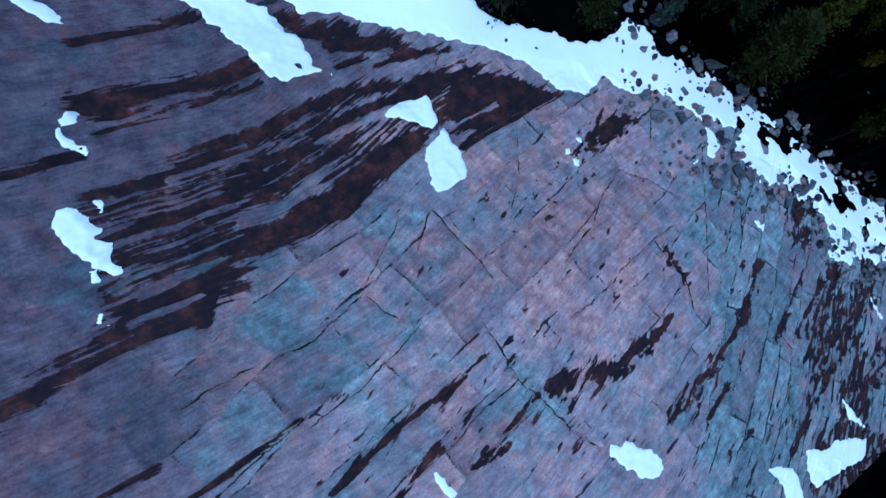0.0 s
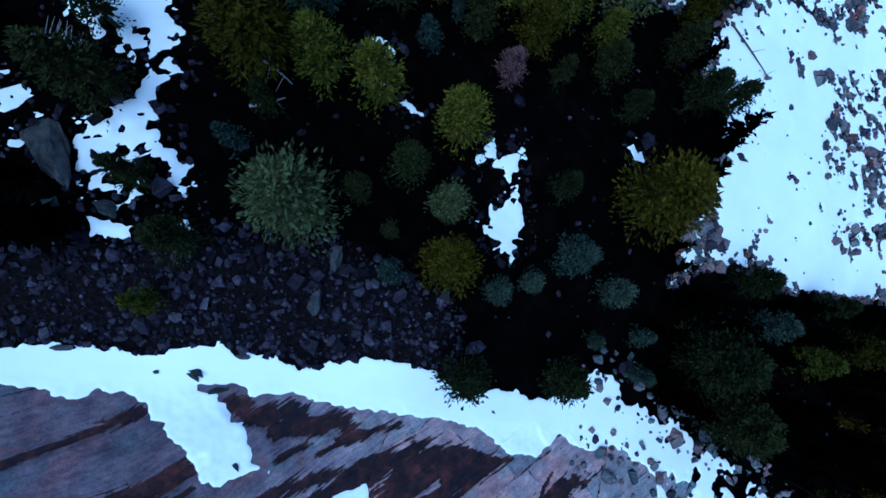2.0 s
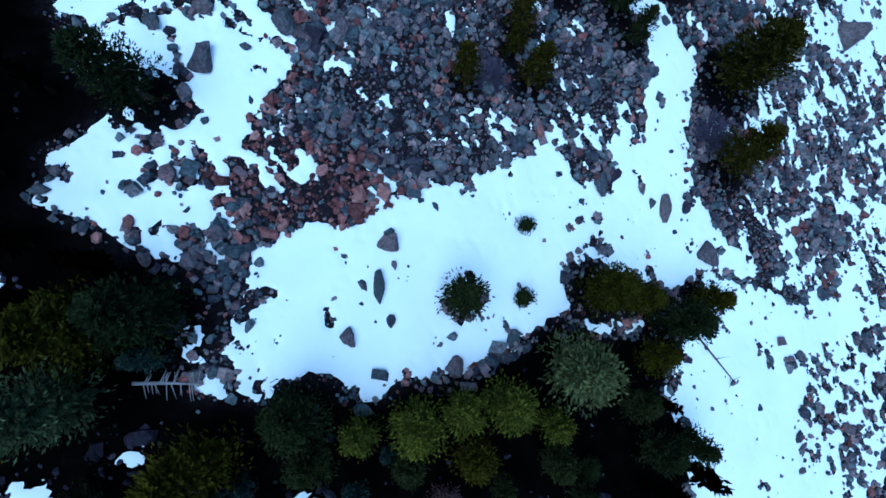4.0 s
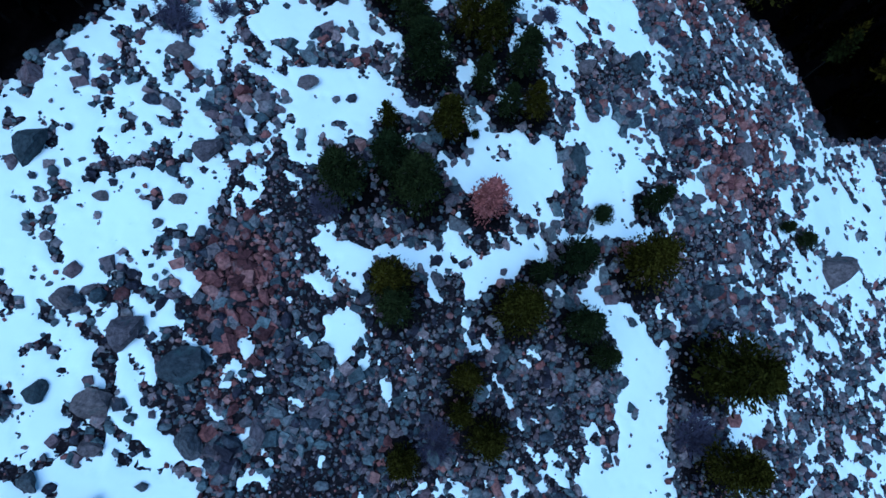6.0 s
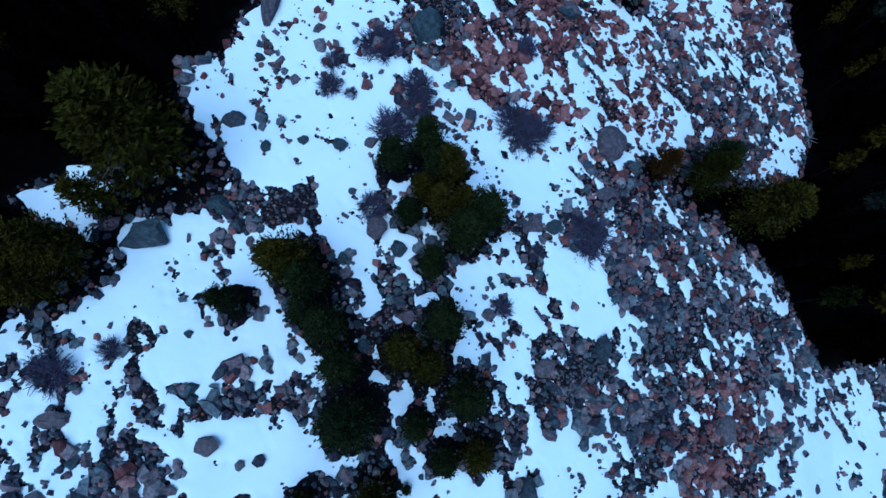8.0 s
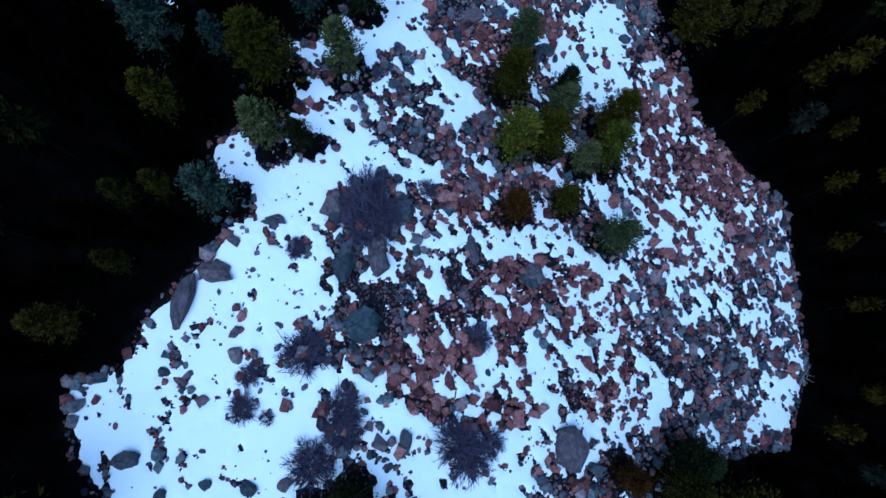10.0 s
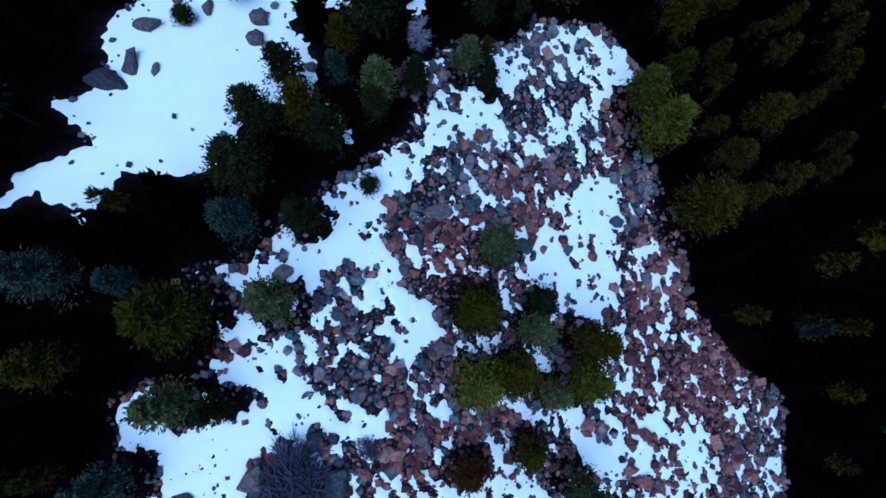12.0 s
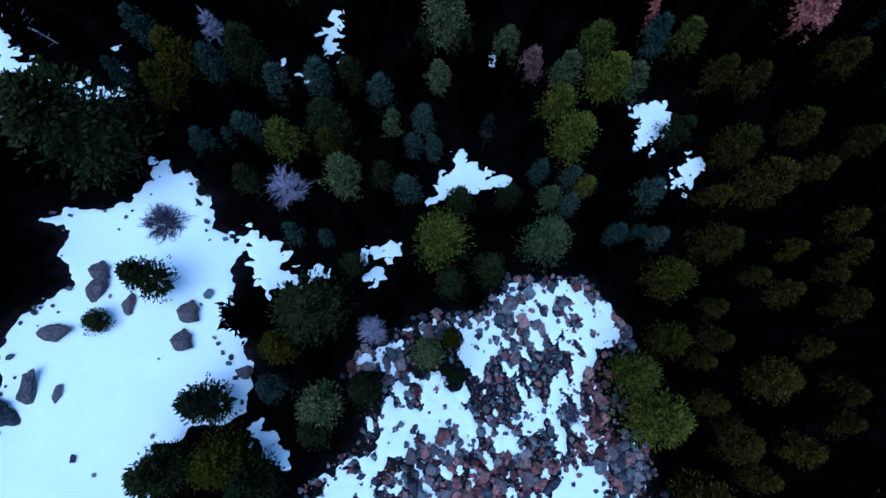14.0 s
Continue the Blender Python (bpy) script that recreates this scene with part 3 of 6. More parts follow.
SNOW_BEDS_5 = [
    [(20.1, 90.5), (24.8, 90.7), (24.9, 88.5), (19.2, 88.2)],
    [(33.1, 93.9), (44.3, 95.8), (44.3, 86.1), (37.8, 87.5), (31.5, 88.8)],
    [(-15.6, 129.8), (-13.8, 129.2), (-11.3, 129.8), (-8.4, 132.2), (-6.2, 134.6), (-4.9, 132.3), (-7.8, 129.2), (-7.1, 125.9), (-7.6, 120.2), (-8.2, 117.8), (-4.8, 116.8), (-5.8, 112.0), (-4.1, 104.1), (-4.6, 100.6), (-7.1, 102.2), (-8.0, 105.6), (-11.1, 106.5), (-15.6, 107.2), (-17.9, 109.8), (-19.9, 112.6), (-16.8, 115.7), (-15.1, 121.3), (-13.1, 118.2), (-12.2, 121.0), (-13.4, 124.4), (-13.1, 126.4)],
    [(-24.4, 104.2), (-21.5, 104.7), (-18.4, 105.2), (-16.9, 106.9), (-16.0, 104.2), (-16.0, 101.5), (-13.4, 100.6), (-13.0, 99.4), (-18.9, 98.6), (-23.1, 101.1)],
]
SNOW_BEDS_6 = [
    [(-1.8, 120.2), (0.7, 120.4), (1.1, 117.7), (-0.3, 116.5), (-3.0, 117.6)],
    [(-1.6, 114.5), (0.7, 115.0), (3.9, 110.7), (6.4, 110.3), (5.4, 111.8), (3.3, 114.7), (8.5, 115.0), (10.7, 111.5), (8.2, 109.8), (2.5, 108.8), (0.5, 111.6)],
    [(7.7, 122.4), (10.2, 122.7), (10.5, 119.2), (8.5, 119.2)],
    [(-0.1, 125.5), (3.8, 123.7), (1.2, 122.9)],
    [(-2.8, 130.9), (2.7, 131.3), (-1.3, 133.2), (-5.2, 133.9)],
    [(30.1, 122.5), (34.7, 123.7), (34.4, 118.4), (27.8, 117.0)],
    [(7.9, 105.1), (11.3, 104.8), (13.6, 103.5), (13.9, 99.8), (11.0, 99.6), (8.2, 102.2)],
    [(4.6, 105.4), (7.0, 105.3), (7.2, 104.2), (4.9, 103.2)],
    [(1.4, 102.1), (4.7, 102.5), (5.2, 99.1), (2.0, 98.8)],
]
SNOW_BEDS_7 = [
    [(-7.5, 148.6), (-5.1, 150.4), (-1.4, 152.7), (-0.6, 151.5), (-4.2, 148.8), (-4.2, 145.6), (-2.7, 143.1), (-4.8, 142.5), (-6.8, 143.9), (-6.6, 138.4), (-8.7, 137.9), (-8.7, 140.2), (-11.7, 140.5), (-10.9, 143.5), (-8.5, 144.3), (-9.1, 146.2)],
    [(-12.1, 136.3), (-7.7, 137.0), (-6.1, 135.5), (-8.2, 133.3), (-12.5, 132.6), (-12.2, 134.8)],
    [(-15.7, 129.1), (-15.9, 130.8), (-12.9, 129.8), (-9.7, 132.6), (-5.4, 132.1), (-5.3, 130.4), (-7.7, 129.6), (-7.6, 126.9), (-12.9, 125.8), (-15.0, 127.0)],
    [(-4.8, 132.3), (-3.5, 132.9), (-0.3, 131.7), (-3.0, 131.2)],
    [(-4.5, 141.3), (-2.4, 142.3), (0.4, 141.0), (1.3, 138.8), (-1.0, 137.1), (-2.4, 139.5)],
    [(-1.4, 156.8), (2.1, 158.2), (2.1, 156.1), (-1.3, 154.3)],
]
SNOW_BEDS_8 = [
    [(0.7, 162.1), (3.7, 162.2), (6.1, 160.9), (8.6, 161.3), (10.2, 158.6), (7.3, 159.7), (2.4, 158.9)],
    [(9.7, 153.2), (13.2, 154.9), (14.5, 150.7), (9.6, 148.7), (9.6, 151.1)],
    [(6.7, 146.3), (13.1, 149.7), (15.2, 147.4), (13.1, 144.4), (15.9, 143.7), (11.0, 142.5), (7.6, 144.3)],
    [(5.2, 148.7), (8.4, 149.7), (9.7, 148.2), (6.6, 146.8)],
    [(13.0, 132.6), (16.7, 134.4), (20.6, 134.2), (21.5, 132.1), (16.2, 131.4)],
    [(17.7, 137.7), (21.7, 137.0), (22.6, 135.4), (19.2, 135.7)],
    [(18.3, 145.8), (20.5, 143.4), (22.6, 141.5), (19.5, 142.7)],
    [(8.6, 168.0), (11.8, 168.0), (13.5, 163.9), (11.4, 163.8)],
    [(0.3, 159.9), (3.6, 161.4), (3.1, 163.6), (1.0, 162.5)],
]
SNOW_BEDS_9 = [
    [(9.2, 154.5), (12.5, 154.8), (14.7, 154.1), (14.3, 150.6), (10.5, 150.2), (9.7, 152.1)],
    [(-1.1, 155.1), (2.5, 156.1), (2.4, 158.3), (-2.1, 157.4), (-2.2, 153.2), (-1.2, 152.7)],
    [(-5.4, 150.9), (-2.8, 152.7), (-1.2, 151.1), (-3.8, 148.3), (-5.4, 148.7)],
]
SNOW_BEDS = SNOW_BEDS_1 + SNOW_BEDS_2 + SNOW_BEDS_3 + SNOW_BEDS_4 + SNOW_BEDS_5 + SNOW_BEDS_6 + SNOW_BEDS_7 + SNOW_BEDS_8 + SNOW_BEDS_9
STONE_BEDS_1 = [
    [(-14.1, 51.1), (-12.0, 54.3), (-7.9, 56.3), (-8.0, 53.7), (-10.6, 51.4), (-10.9, 49.0), (-12.5, 47.4)],
    [(-13.9, 73.8), (-14.0, 77.1), (-12.9, 79.7), (-11.8, 82.5), (-9.2, 83.7), (-7.0, 79.7), (-8.1, 78.2), (-8.0, 75.9), (-7.1, 72.8), (-5.5, 71.3), (-3.8, 74.2), (-1.1, 75.7), (1.3, 75.4), (2.2, 72.5), (4.6, 70.5), (6.2, 68.4), (5.5, 64.4), (3.0, 61.9), (0.0, 59.5), (-3.0, 57.4), (-12.9, 56.9), (-13.0, 58.4), (-12.5, 61.1), (-11.5, 62.7), (-11.3, 64.4), (-13.8, 66.6), (-15.1, 69.4), (-12.9, 70.8)],
    [(4.0, 74.4), (8.1, 76.2), (12.7, 74.6), (13.7, 71.3), (12.2, 67.7), (7.7, 67.0), (5.9, 70.0)],
    [(17.2, 84.0), (22.5, 85.5), (23.8, 79.9), (21.6, 76.9), (18.1, 77.1)],
]
STONE_BEDS_2 = [
    [(16.1, 99.4), (30.4, 106.9), (31.7, 99.4), (26.1, 93.3), (22.6, 94.2), (16.3, 96.0)],
    [(18.3, 75.8), (21.2, 67.1), (25.7, 62.1), (22.3, 61.8), (18.2, 68.5)],
    [(7.2, 64.2), (11.6, 65.1), (12.1, 61.5), (8.4, 61.6)],
    [(13.2, 104.7), (13.5, 109.6), (17.6, 113.6), (20.2, 118.4), (33.9, 123.3), (27.8, 116.5), (21.9, 111.6), (25.1, 108.0), (32.1, 104.5), (34.3, 101.1), (30.2, 98.5), (24.1, 98.1), (20.4, 99.2), (17.0, 100.3), (13.4, 101.3)],
    [(7.1, 97.5), (10.1, 99.1), (13.5, 98.0), (14.3, 93.4), (11.1, 92.0), (7.4, 94.5)],
    [(14.1, 95.9), (18.7, 98.8), (20.0, 91.8), (16.6, 87.9), (13.9, 92.4)],
]
STONE_BEDS_3 = [
    [(19.5, 92.6), (24.7, 94.4), (31.5, 93.7), (26.1, 89.1), (31.5, 84.2), (25.1, 83.7), (19.9, 80.1), (16.2, 81.9), (17.3, 86.4), (20.2, 88.4)],
    [(-16.4, 87.3), (-15.5, 89.5), (-13.1, 87.9), (-12.3, 84.1), (-14.7, 83.1), (-16.3, 85.4)],
    [(-13.4, 91.0), (-10.6, 91.9), (-6.2, 92.3), (-6.3, 91.2), (-9.3, 90.6), (-12.8, 90.0)],
    [(-14.3, 77.9), (-14.2, 81.4), (-12.7, 83.4), (-10.4, 82.5), (-7.8, 84.7), (-6.1, 85.6), (-1.3, 84.9), (-0.3, 83.0), (-0.3, 79.0)],
    [(5.7, 94.2), (7.5, 92.9), (9.0, 86.9), (9.5, 82.9), (7.9, 82.8), (7.4, 86.7), (5.2, 91.7)],
    [(-16.2, 103.9), (-8.8, 106.1), (-8.5, 103.7), (-12.1, 101.8), (-13.8, 101.9)],
]
STONE_BEDS_4 = [
    [(-7.7, 128.8), (-5.4, 130.5), (-1.1, 128.8), (-1.0, 125.7), (0.5, 121.7), (2.3, 121.3), (2.6, 116.3), (1.1, 115.1), (-1.7, 117.1), (-2.5, 119.1), (-5.3, 117.1), (-7.3, 117.1), (-6.6, 119.5), (-3.8, 122.0), (-6.6, 123.2), (-6.9, 125.0)],
    [(1.5, 126.5), (7.2, 127.6), (9.0, 124.4), (8.0, 119.5), (5.0, 121.1), (2.9, 120.5), (1.3, 122.0)],
    [(10.6, 111.9), (14.9, 112.8), (20.8, 107.6), (28.5, 104.1), (33.1, 100.8), (23.1, 100.4), (16.0, 101.9), (13.5, 104.3), (14.7, 107.6), (10.9, 108.7)],
    [(20.9, 124.4), (27.5, 127.6), (32.5, 125.5), (28.5, 118.7), (21.5, 119.1)],
    [(26.8, 141.0), (30.6, 137.7), (34.3, 133.0), (29.7, 132.7), (26.8, 135.6)],
    [(17.0, 144.3), (20.5, 140.4), (18.0, 138.7)],
]
STONE_BEDS_5 = [
    [(9.7, 161.2), (12.2, 162.7), (13.6, 158.2), (18.0, 156.6), (20.3, 150.9), (22.5, 145.9), (28.0, 143.2), (35.0, 133.4), (29.2, 131.7), (25.1, 137.7), (20.3, 141.5), (17.4, 144.6), (13.4, 145.9), (14.7, 147.3), (14.9, 151.8), (12.9, 156.4)],
    [(-4.5, 148.2), (-1.0, 151.4), (2.5, 154.2), (6.5, 154.1), (8.7, 153.3), (8.4, 149.7), (2.1, 147.7), (1.1, 144.7), (2.8, 143.4), (2.1, 139.0), (0.4, 141.0), (-2.3, 141.9)],
    [(-7.5, 141.3), (-5.6, 142.3), (-3.9, 139.1), (-0.9, 136.7), (2.3, 138.3), (3.5, 135.4), (2.5, 132.9), (0.5, 131.8), (-3.1, 134.0), (-4.4, 135.9), (-6.6, 138.4)],
]
STONE_BEDS_6 = [
    [(-6.8, 129.8), (-4.8, 132.3), (-2.3, 131.0), (2.5, 132.9), (6.9, 135.2), (8.1, 133.9), (6.4, 132.1), (4.9, 129.7), (-1.9, 129.7), (-3.7, 128.7), (-7.6, 128.0)],
    [(3.1, 158.1), (5.4, 159.0), (5.8, 157.0), (3.6, 155.6)],
    [(1.5, 158.5), (3.8, 162.4), (8.2, 162.3), (7.8, 159.4), (4.6, 156.7), (2.8, 156.6)],
    [(-1.0, 151.9), (2.5, 154.4), (4.3, 154.1), (3.6, 151.5), (5.5, 152.7), (8.4, 156.0), (9.8, 153.8), (9.7, 149.7), (4.7, 148.7), (1.8, 150.3)],
]
STONE_BEDS = STONE_BEDS_1 + STONE_BEDS_2 + STONE_BEDS_3 + STONE_BEDS_4 + STONE_BEDS_5 + STONE_BEDS_6
SLAB_PINK = [
    (5.4, 6.7, 7.6, 4.9), (9.8, 1.5, 4.8, 4.0), (8.4, 13.1, 4.5, 2.4), (-0.1, 0.4, 3.5, 2.2),
    (2.9, -5.9, 3.7, 2.0), (-16.4, -4.4, 2.6, 1.8), (-9.6, 0.8, 1.7, 1.8),
]
SLAB_TEAL = [
    (-6.7, 1.6, 4.8, 2.7), (-4.5, -2.7, 4.6, 2.1), (20.3, -1.6, 3.9, 6.8), (18.8, 8.7, 3.0, 5.0),
    (4.4, -3.5, 2.8, 1.6), (-8.6, 3.7, 1.7, 1.5), (-11.8, 3.1, 3.4, 1.5), (-2.0, 5.4, 2.7, 1.6),
]
SHRUBS = [
    (-8.1, 80.6, 1.06), (20.4, 69.4, 1.86), (0.7, 67.0, 1.31), (10.9, 106.1, 1.9), (-4.7, 105.0, 1.12), (-20.2, 91.6, 1.35),
    (-17.7, 93.2, 0.77), (-4.5, 111.2, 1.53), (-3.0, 113.5, 1.35), (5.2, 113.1, 1.63), (5.0, 99.6, 0.8), (-7.9, 113.4, 0.51),
    (-4.6, 127.7, 2.34), (-6.6, 117.7, 1.56), (-3.4, 114.8, 1.34), (-9.5, 113.7, 0.97), (4.5, 120.9, 1.05), (4.2, 113.9, 1.57),
    (6.6, 114.2, 1.02), (-9.7, 115.7, 0.79), (-9.0, 124.3, 0.64), (-5.2, 129.1, 1.95), (0.2, 133.7, 0.79), (-1.2, 131.0, 0.77),
    (-9.0, 124.7, 0.66), (-15.7, 135.4, 0.2), (-21.5, 163.9, 1.28), (9.7, 158.5, 0.8),
]
GROVE_1 = [
    (24.1, 20.4, 2.54, 8.7, 'green'), (3.2, 20.8, 1.69, 6.6, 'green'), (9.9, 21.4, 1.55, 6.3, 'green'), (-12.4, 22.5, 0.72, 4.2, 'olive'),
    (15.6, 22.5, 0.83, 4.5, 'grey'), (21.1, 24.2, 2.81, 9.4, 'green'), (12.0, 24.4, 0.59, 3.9, 'grey'), (15.4, 25.1, 0.73, 4.2, 'grey'),
    (-11.0, 25.5, 1.13, 5.2, 'green'), (-1.9, 26.0, 0.84, 4.5, 'grey'), (31.9, 26.0, 1.5, 6.2, 'olive'), (4.3, 26.3, 0.92, 4.7, 'grey'),
    (1.2, 27.2, 1.9, 7.2, 'ochre'), (6.7, 27.3, 0.88, 4.6, 'grey'), (37.3, 27.5, 1.79, 6.9, 'ochre'), (12.7, 27.7, 1.17, 5.3, 'grey'),
    (27.1, 27.9, 1.39, 5.9, 'grey'), (-13.5, 28.0, 0.79, 4.4, 'green'), (-6.8, 28.4, 2.48, 8.6, 'sage'), (-2.5, 28.4, 0.65, 1.4, 'green'),
    (8.8, 29.5, 1.35, 5.8, 'grey'), (-4.5, 30.2, 0.92, 4.7, 'green'), (0.4, 30.5, 1.32, 5.7, 'sage'), (33.4, 30.6, 1.27, 5.6, 'green'),
]
GROVE_2 = [
    (-10.3, 30.8, 0.66, 4.0, 'grey'), (24.6, 30.9, 1.45, 6.0, 'green'), (-16.0, 31.8, 1.72, 6.7, 'green'), (-2.3, 32.1, 1.28, 5.6, 'green'),
    (-9.5, 33.1, 0.74, 4.2, 'green'), (7.5, 33.5, 0.99, 4.9, 'green'), (14.3, 34.4, 3.23, 10.5, 'ochre'), (0.3, 35.0, 1.79, 6.9, 'olive'),
    (-16.8, 35.0, 1.17, 5.3, 'green'), (-4.2, 35.7, 1.64, 6.5, 'olive'), (-10.2, 35.7, 2.45, 8.5, 'ochre'), (-7.1, 35.8, 1.67, 6.6, 'olive'),
    (-14.2, 38.5, 0.87, 4.6, 'green'), (-9.1, 38.9, 0.94, 4.7, 'grey'), (2.6, 39.5, 0.96, 4.8, 'rose'), (-7.8, 39.5, 0.87, 4.6, 'grey'),
    (-2.3, 39.6, 0.77, 4.3, 'grey'), (11.5, 40.2, 0.97, 4.8, 'green'), (5.9, 40.6, 0.84, 4.5, 'green'), (-9.4, 41.0, 2.07, 7.6, 'ochre'),
    (-18.4, 41.3, 1.36, 5.8, 'ochre'), (-4.7, 41.4, 1.26, 5.5, 'green'), (0.3, 41.4, 1.18, 5.4, 'green'), (12.3, 41.6, 0.87, 1.9, 'green'),
]
GROVE_3 = [
    (-1.2, 41.8, 0.48, 3.6, 'grey'), (3.8, 42.2, 1.49, 6.1, 'ochre'), (9.3, 42.5, 1.3, 5.7, 'green'), (-2.6, 42.8, 1.15, 5.3, 'olive'),
    (-15.7, 43.1, 2.17, 7.8, 'sage'), (-5.9, 43.2, 1.88, 7.1, 'green'), (17.1, 43.4, 1.51, 6.2, 'green'), (0.2, 43.6, 1.8, 6.9, 'olive'),
    (20.1, 44.2, 1.38, 5.8, 'green'), (2.8, 44.5, 1.66, 6.5, 'olive'), (8.8, 44.5, 1.22, 5.5, 'olive'), (-20.1, 44.6, 1.28, 5.6, 'ochre'),
    (-13.2, 45.2, 0.77, 4.3, 'grey'), (5.4, 45.3, 1.9, 7.2, 'olive'), (-16.0, 46.2, 2.26, 8.1, 'ochre'), (15.1, 46.5, 1.29, 5.6, 'green'),
    (-13.5, 47.1, 2.11, 7.7, 'green'), (9.7, 48.4, 2.65, 9.0, 'sage'), (16.2, 49.6, 1.45, 6.0, 'ochre'), (1.6, 51.3, 1.54, 6.2, 'green'),
    (5.8, 52.1, 0.83, 1.8, 'green'), (18.0, 52.8, 2.1, 7.7, 'green'), (11.5, 53.7, 2.13, 7.7, 'ochre'), (14.6, 53.8, 1.37, 5.8, 'ochre'),
]
GROVE_4 = [
    (20.8, 55.1, 1.4, 5.9, 'ochre'), (5.2, 57.2, 0.71, 1.6, 'green'), (-18.1, 58.8, 1.97, 7.3, 'green'), (-0.9, 65.9, 1.12, 5.2, 'ochre'),
    (22.5, 67.2, 2.22, 7.9, 'moss'), (3.8, 67.8, 1.37, 5.8, 'ochre'), (1.9, 69.3, 0.91, 4.7, 'ochre'), (2.2, 71.2, 1.09, 5.1, 'ochre'),
    (11.4, 74.0, 1.05, 5.0, 'green'), (21.3, 74.3, 3.03, 10.0, 'moss'), (-2.7, 74.6, 1.3, 5.7, 'sage'), (9.6, 75.8, 1.42, 5.9, 'green'),
    (4.8, 75.9, 1.94, 7.3, 'ochre'), (-3.1, 76.3, 1.4, 5.9, 'ochre'), (6.1, 78.8, 0.8, 4.4, 'sage'), (8.7, 80.0, 1.44, 6.0, 'green'),
    (14.0, 80.8, 2.18, 7.8, 'ochre'), (-6.9, 81.9, 1.73, 6.7, 'sage'), (-2.3, 82.3, 1.85, 7.0, 'sage'), (2.0, 82.5, 1.33, 5.7, 'red'),
    (-4.1, 83.8, 1.7, 6.6, 'green'), (10.7, 84.1, 0.92, 2.0, 'green'), (14.5, 85.7, 1.06, 5.1, 'green'), (-5.0, 86.9, 0.74, 4.3, 'ochre'),
]
GROVE_5 = [
    (31.6, 87.3, 0.95, 2.1, 'green'), (-1.1, 87.5, 1.39, 5.9, 'ochre'), (0.6, 87.8, 0.4, 0.9, 'green'), (29.4, 88.0, 0.77, 1.7, 'green'),
    (2.6, 89.9, 0.95, 4.8, 'green'), (4.6, 90.5, 1.14, 5.2, 'ochre'), (-3.2, 91.6, 1.85, 7.0, 'sage'), (0.6, 91.6, 0.94, 4.7, 'green'),
    (3.4, 93.8, 1.47, 6.1, 'sage'), (-4.2, 94.5, 1.27, 5.6, 'green'), (0.8, 95.1, 1.29, 5.6, 'ochre'), (-1.1, 95.8, 1.37, 5.8, 'ochre'),
    (-5.6, 96.4, 1.45, 6.0, 'green'), (-21.9, 96.5, 1.51, 6.2, 'green'), (-11.6, 97.2, 0.99, 4.9, 'green'), (-7.2, 97.3, 1.14, 5.2, 'sage'),
    (1.4, 97.8, 1.5, 6.1, 'sage'), (-20.9, 98.5, 1.96, 7.3, 'green'), (-7.2, 99.0, 1.41, 5.9, 'green'), (-8.3, 100.1, 1.86, 7.0, 'ochre'),
    (-0.1, 101.4, 0.78, 1.7, 'green'), (-0.1, 101.9, 0.81, 4.4, 'green'), (-20.5, 102.0, 1.22, 5.4, 'green'), (1.9, 104.2, 1.4, 5.9, 'sage'),
]
GROVE_6 = [
    (-2.2, 104.7, 0.88, 4.6, 'green'), (-18.7, 105.6, 3.52, 11.2, 'green'), (2.8, 105.6, 1.49, 6.1, 'grey'), (-0.2, 105.8, 1.03, 5.0, 'ochre'),
    (1.3, 105.8, 1.14, 5.3, 'olive'), (-1.4, 106.7, 0.93, 4.7, 'ochre'), (-0.8, 108.2, 1.01, 4.9, 'green'), (0.3, 108.4, 1.26, 5.6, 'olive'),
    (-3.8, 108.5, 1.12, 5.2, 'green'), (-1.6, 109.9, 1.2, 5.4, 'sage'), (27.3, 112.2, 2.89, 9.6, 'ochre'), (21.0, 113.4, 1.86, 7.1, 'ochre'),
    (17.0, 113.6, 1.07, 5.1, 'brown'), (22.3, 115.7, 1.58, 6.3, 'green'), (-20.9, 116.9, 1.24, 5.5, 'ochre'), (-19.1, 121.1, 0.85, 4.5, 'ochre'),
    (-19.9, 125.4, 0.89, 4.6, 'ochre'), (-17.9, 126.5, 0.88, 4.6, 'ochre'), (-14.1, 126.7, 1.56, 6.3, 'grey'), (5.8, 131.3, 1.13, 5.2, 'brown'),
    (13.8, 131.4, 1.75, 6.8, 'sage'), (-12.4, 131.8, 1.58, 6.3, 'sage'), (-9.9, 132.1, 0.99, 4.9, 'green'), (-19.3, 132.2, 1.45, 6.0, 'ochre'),
]
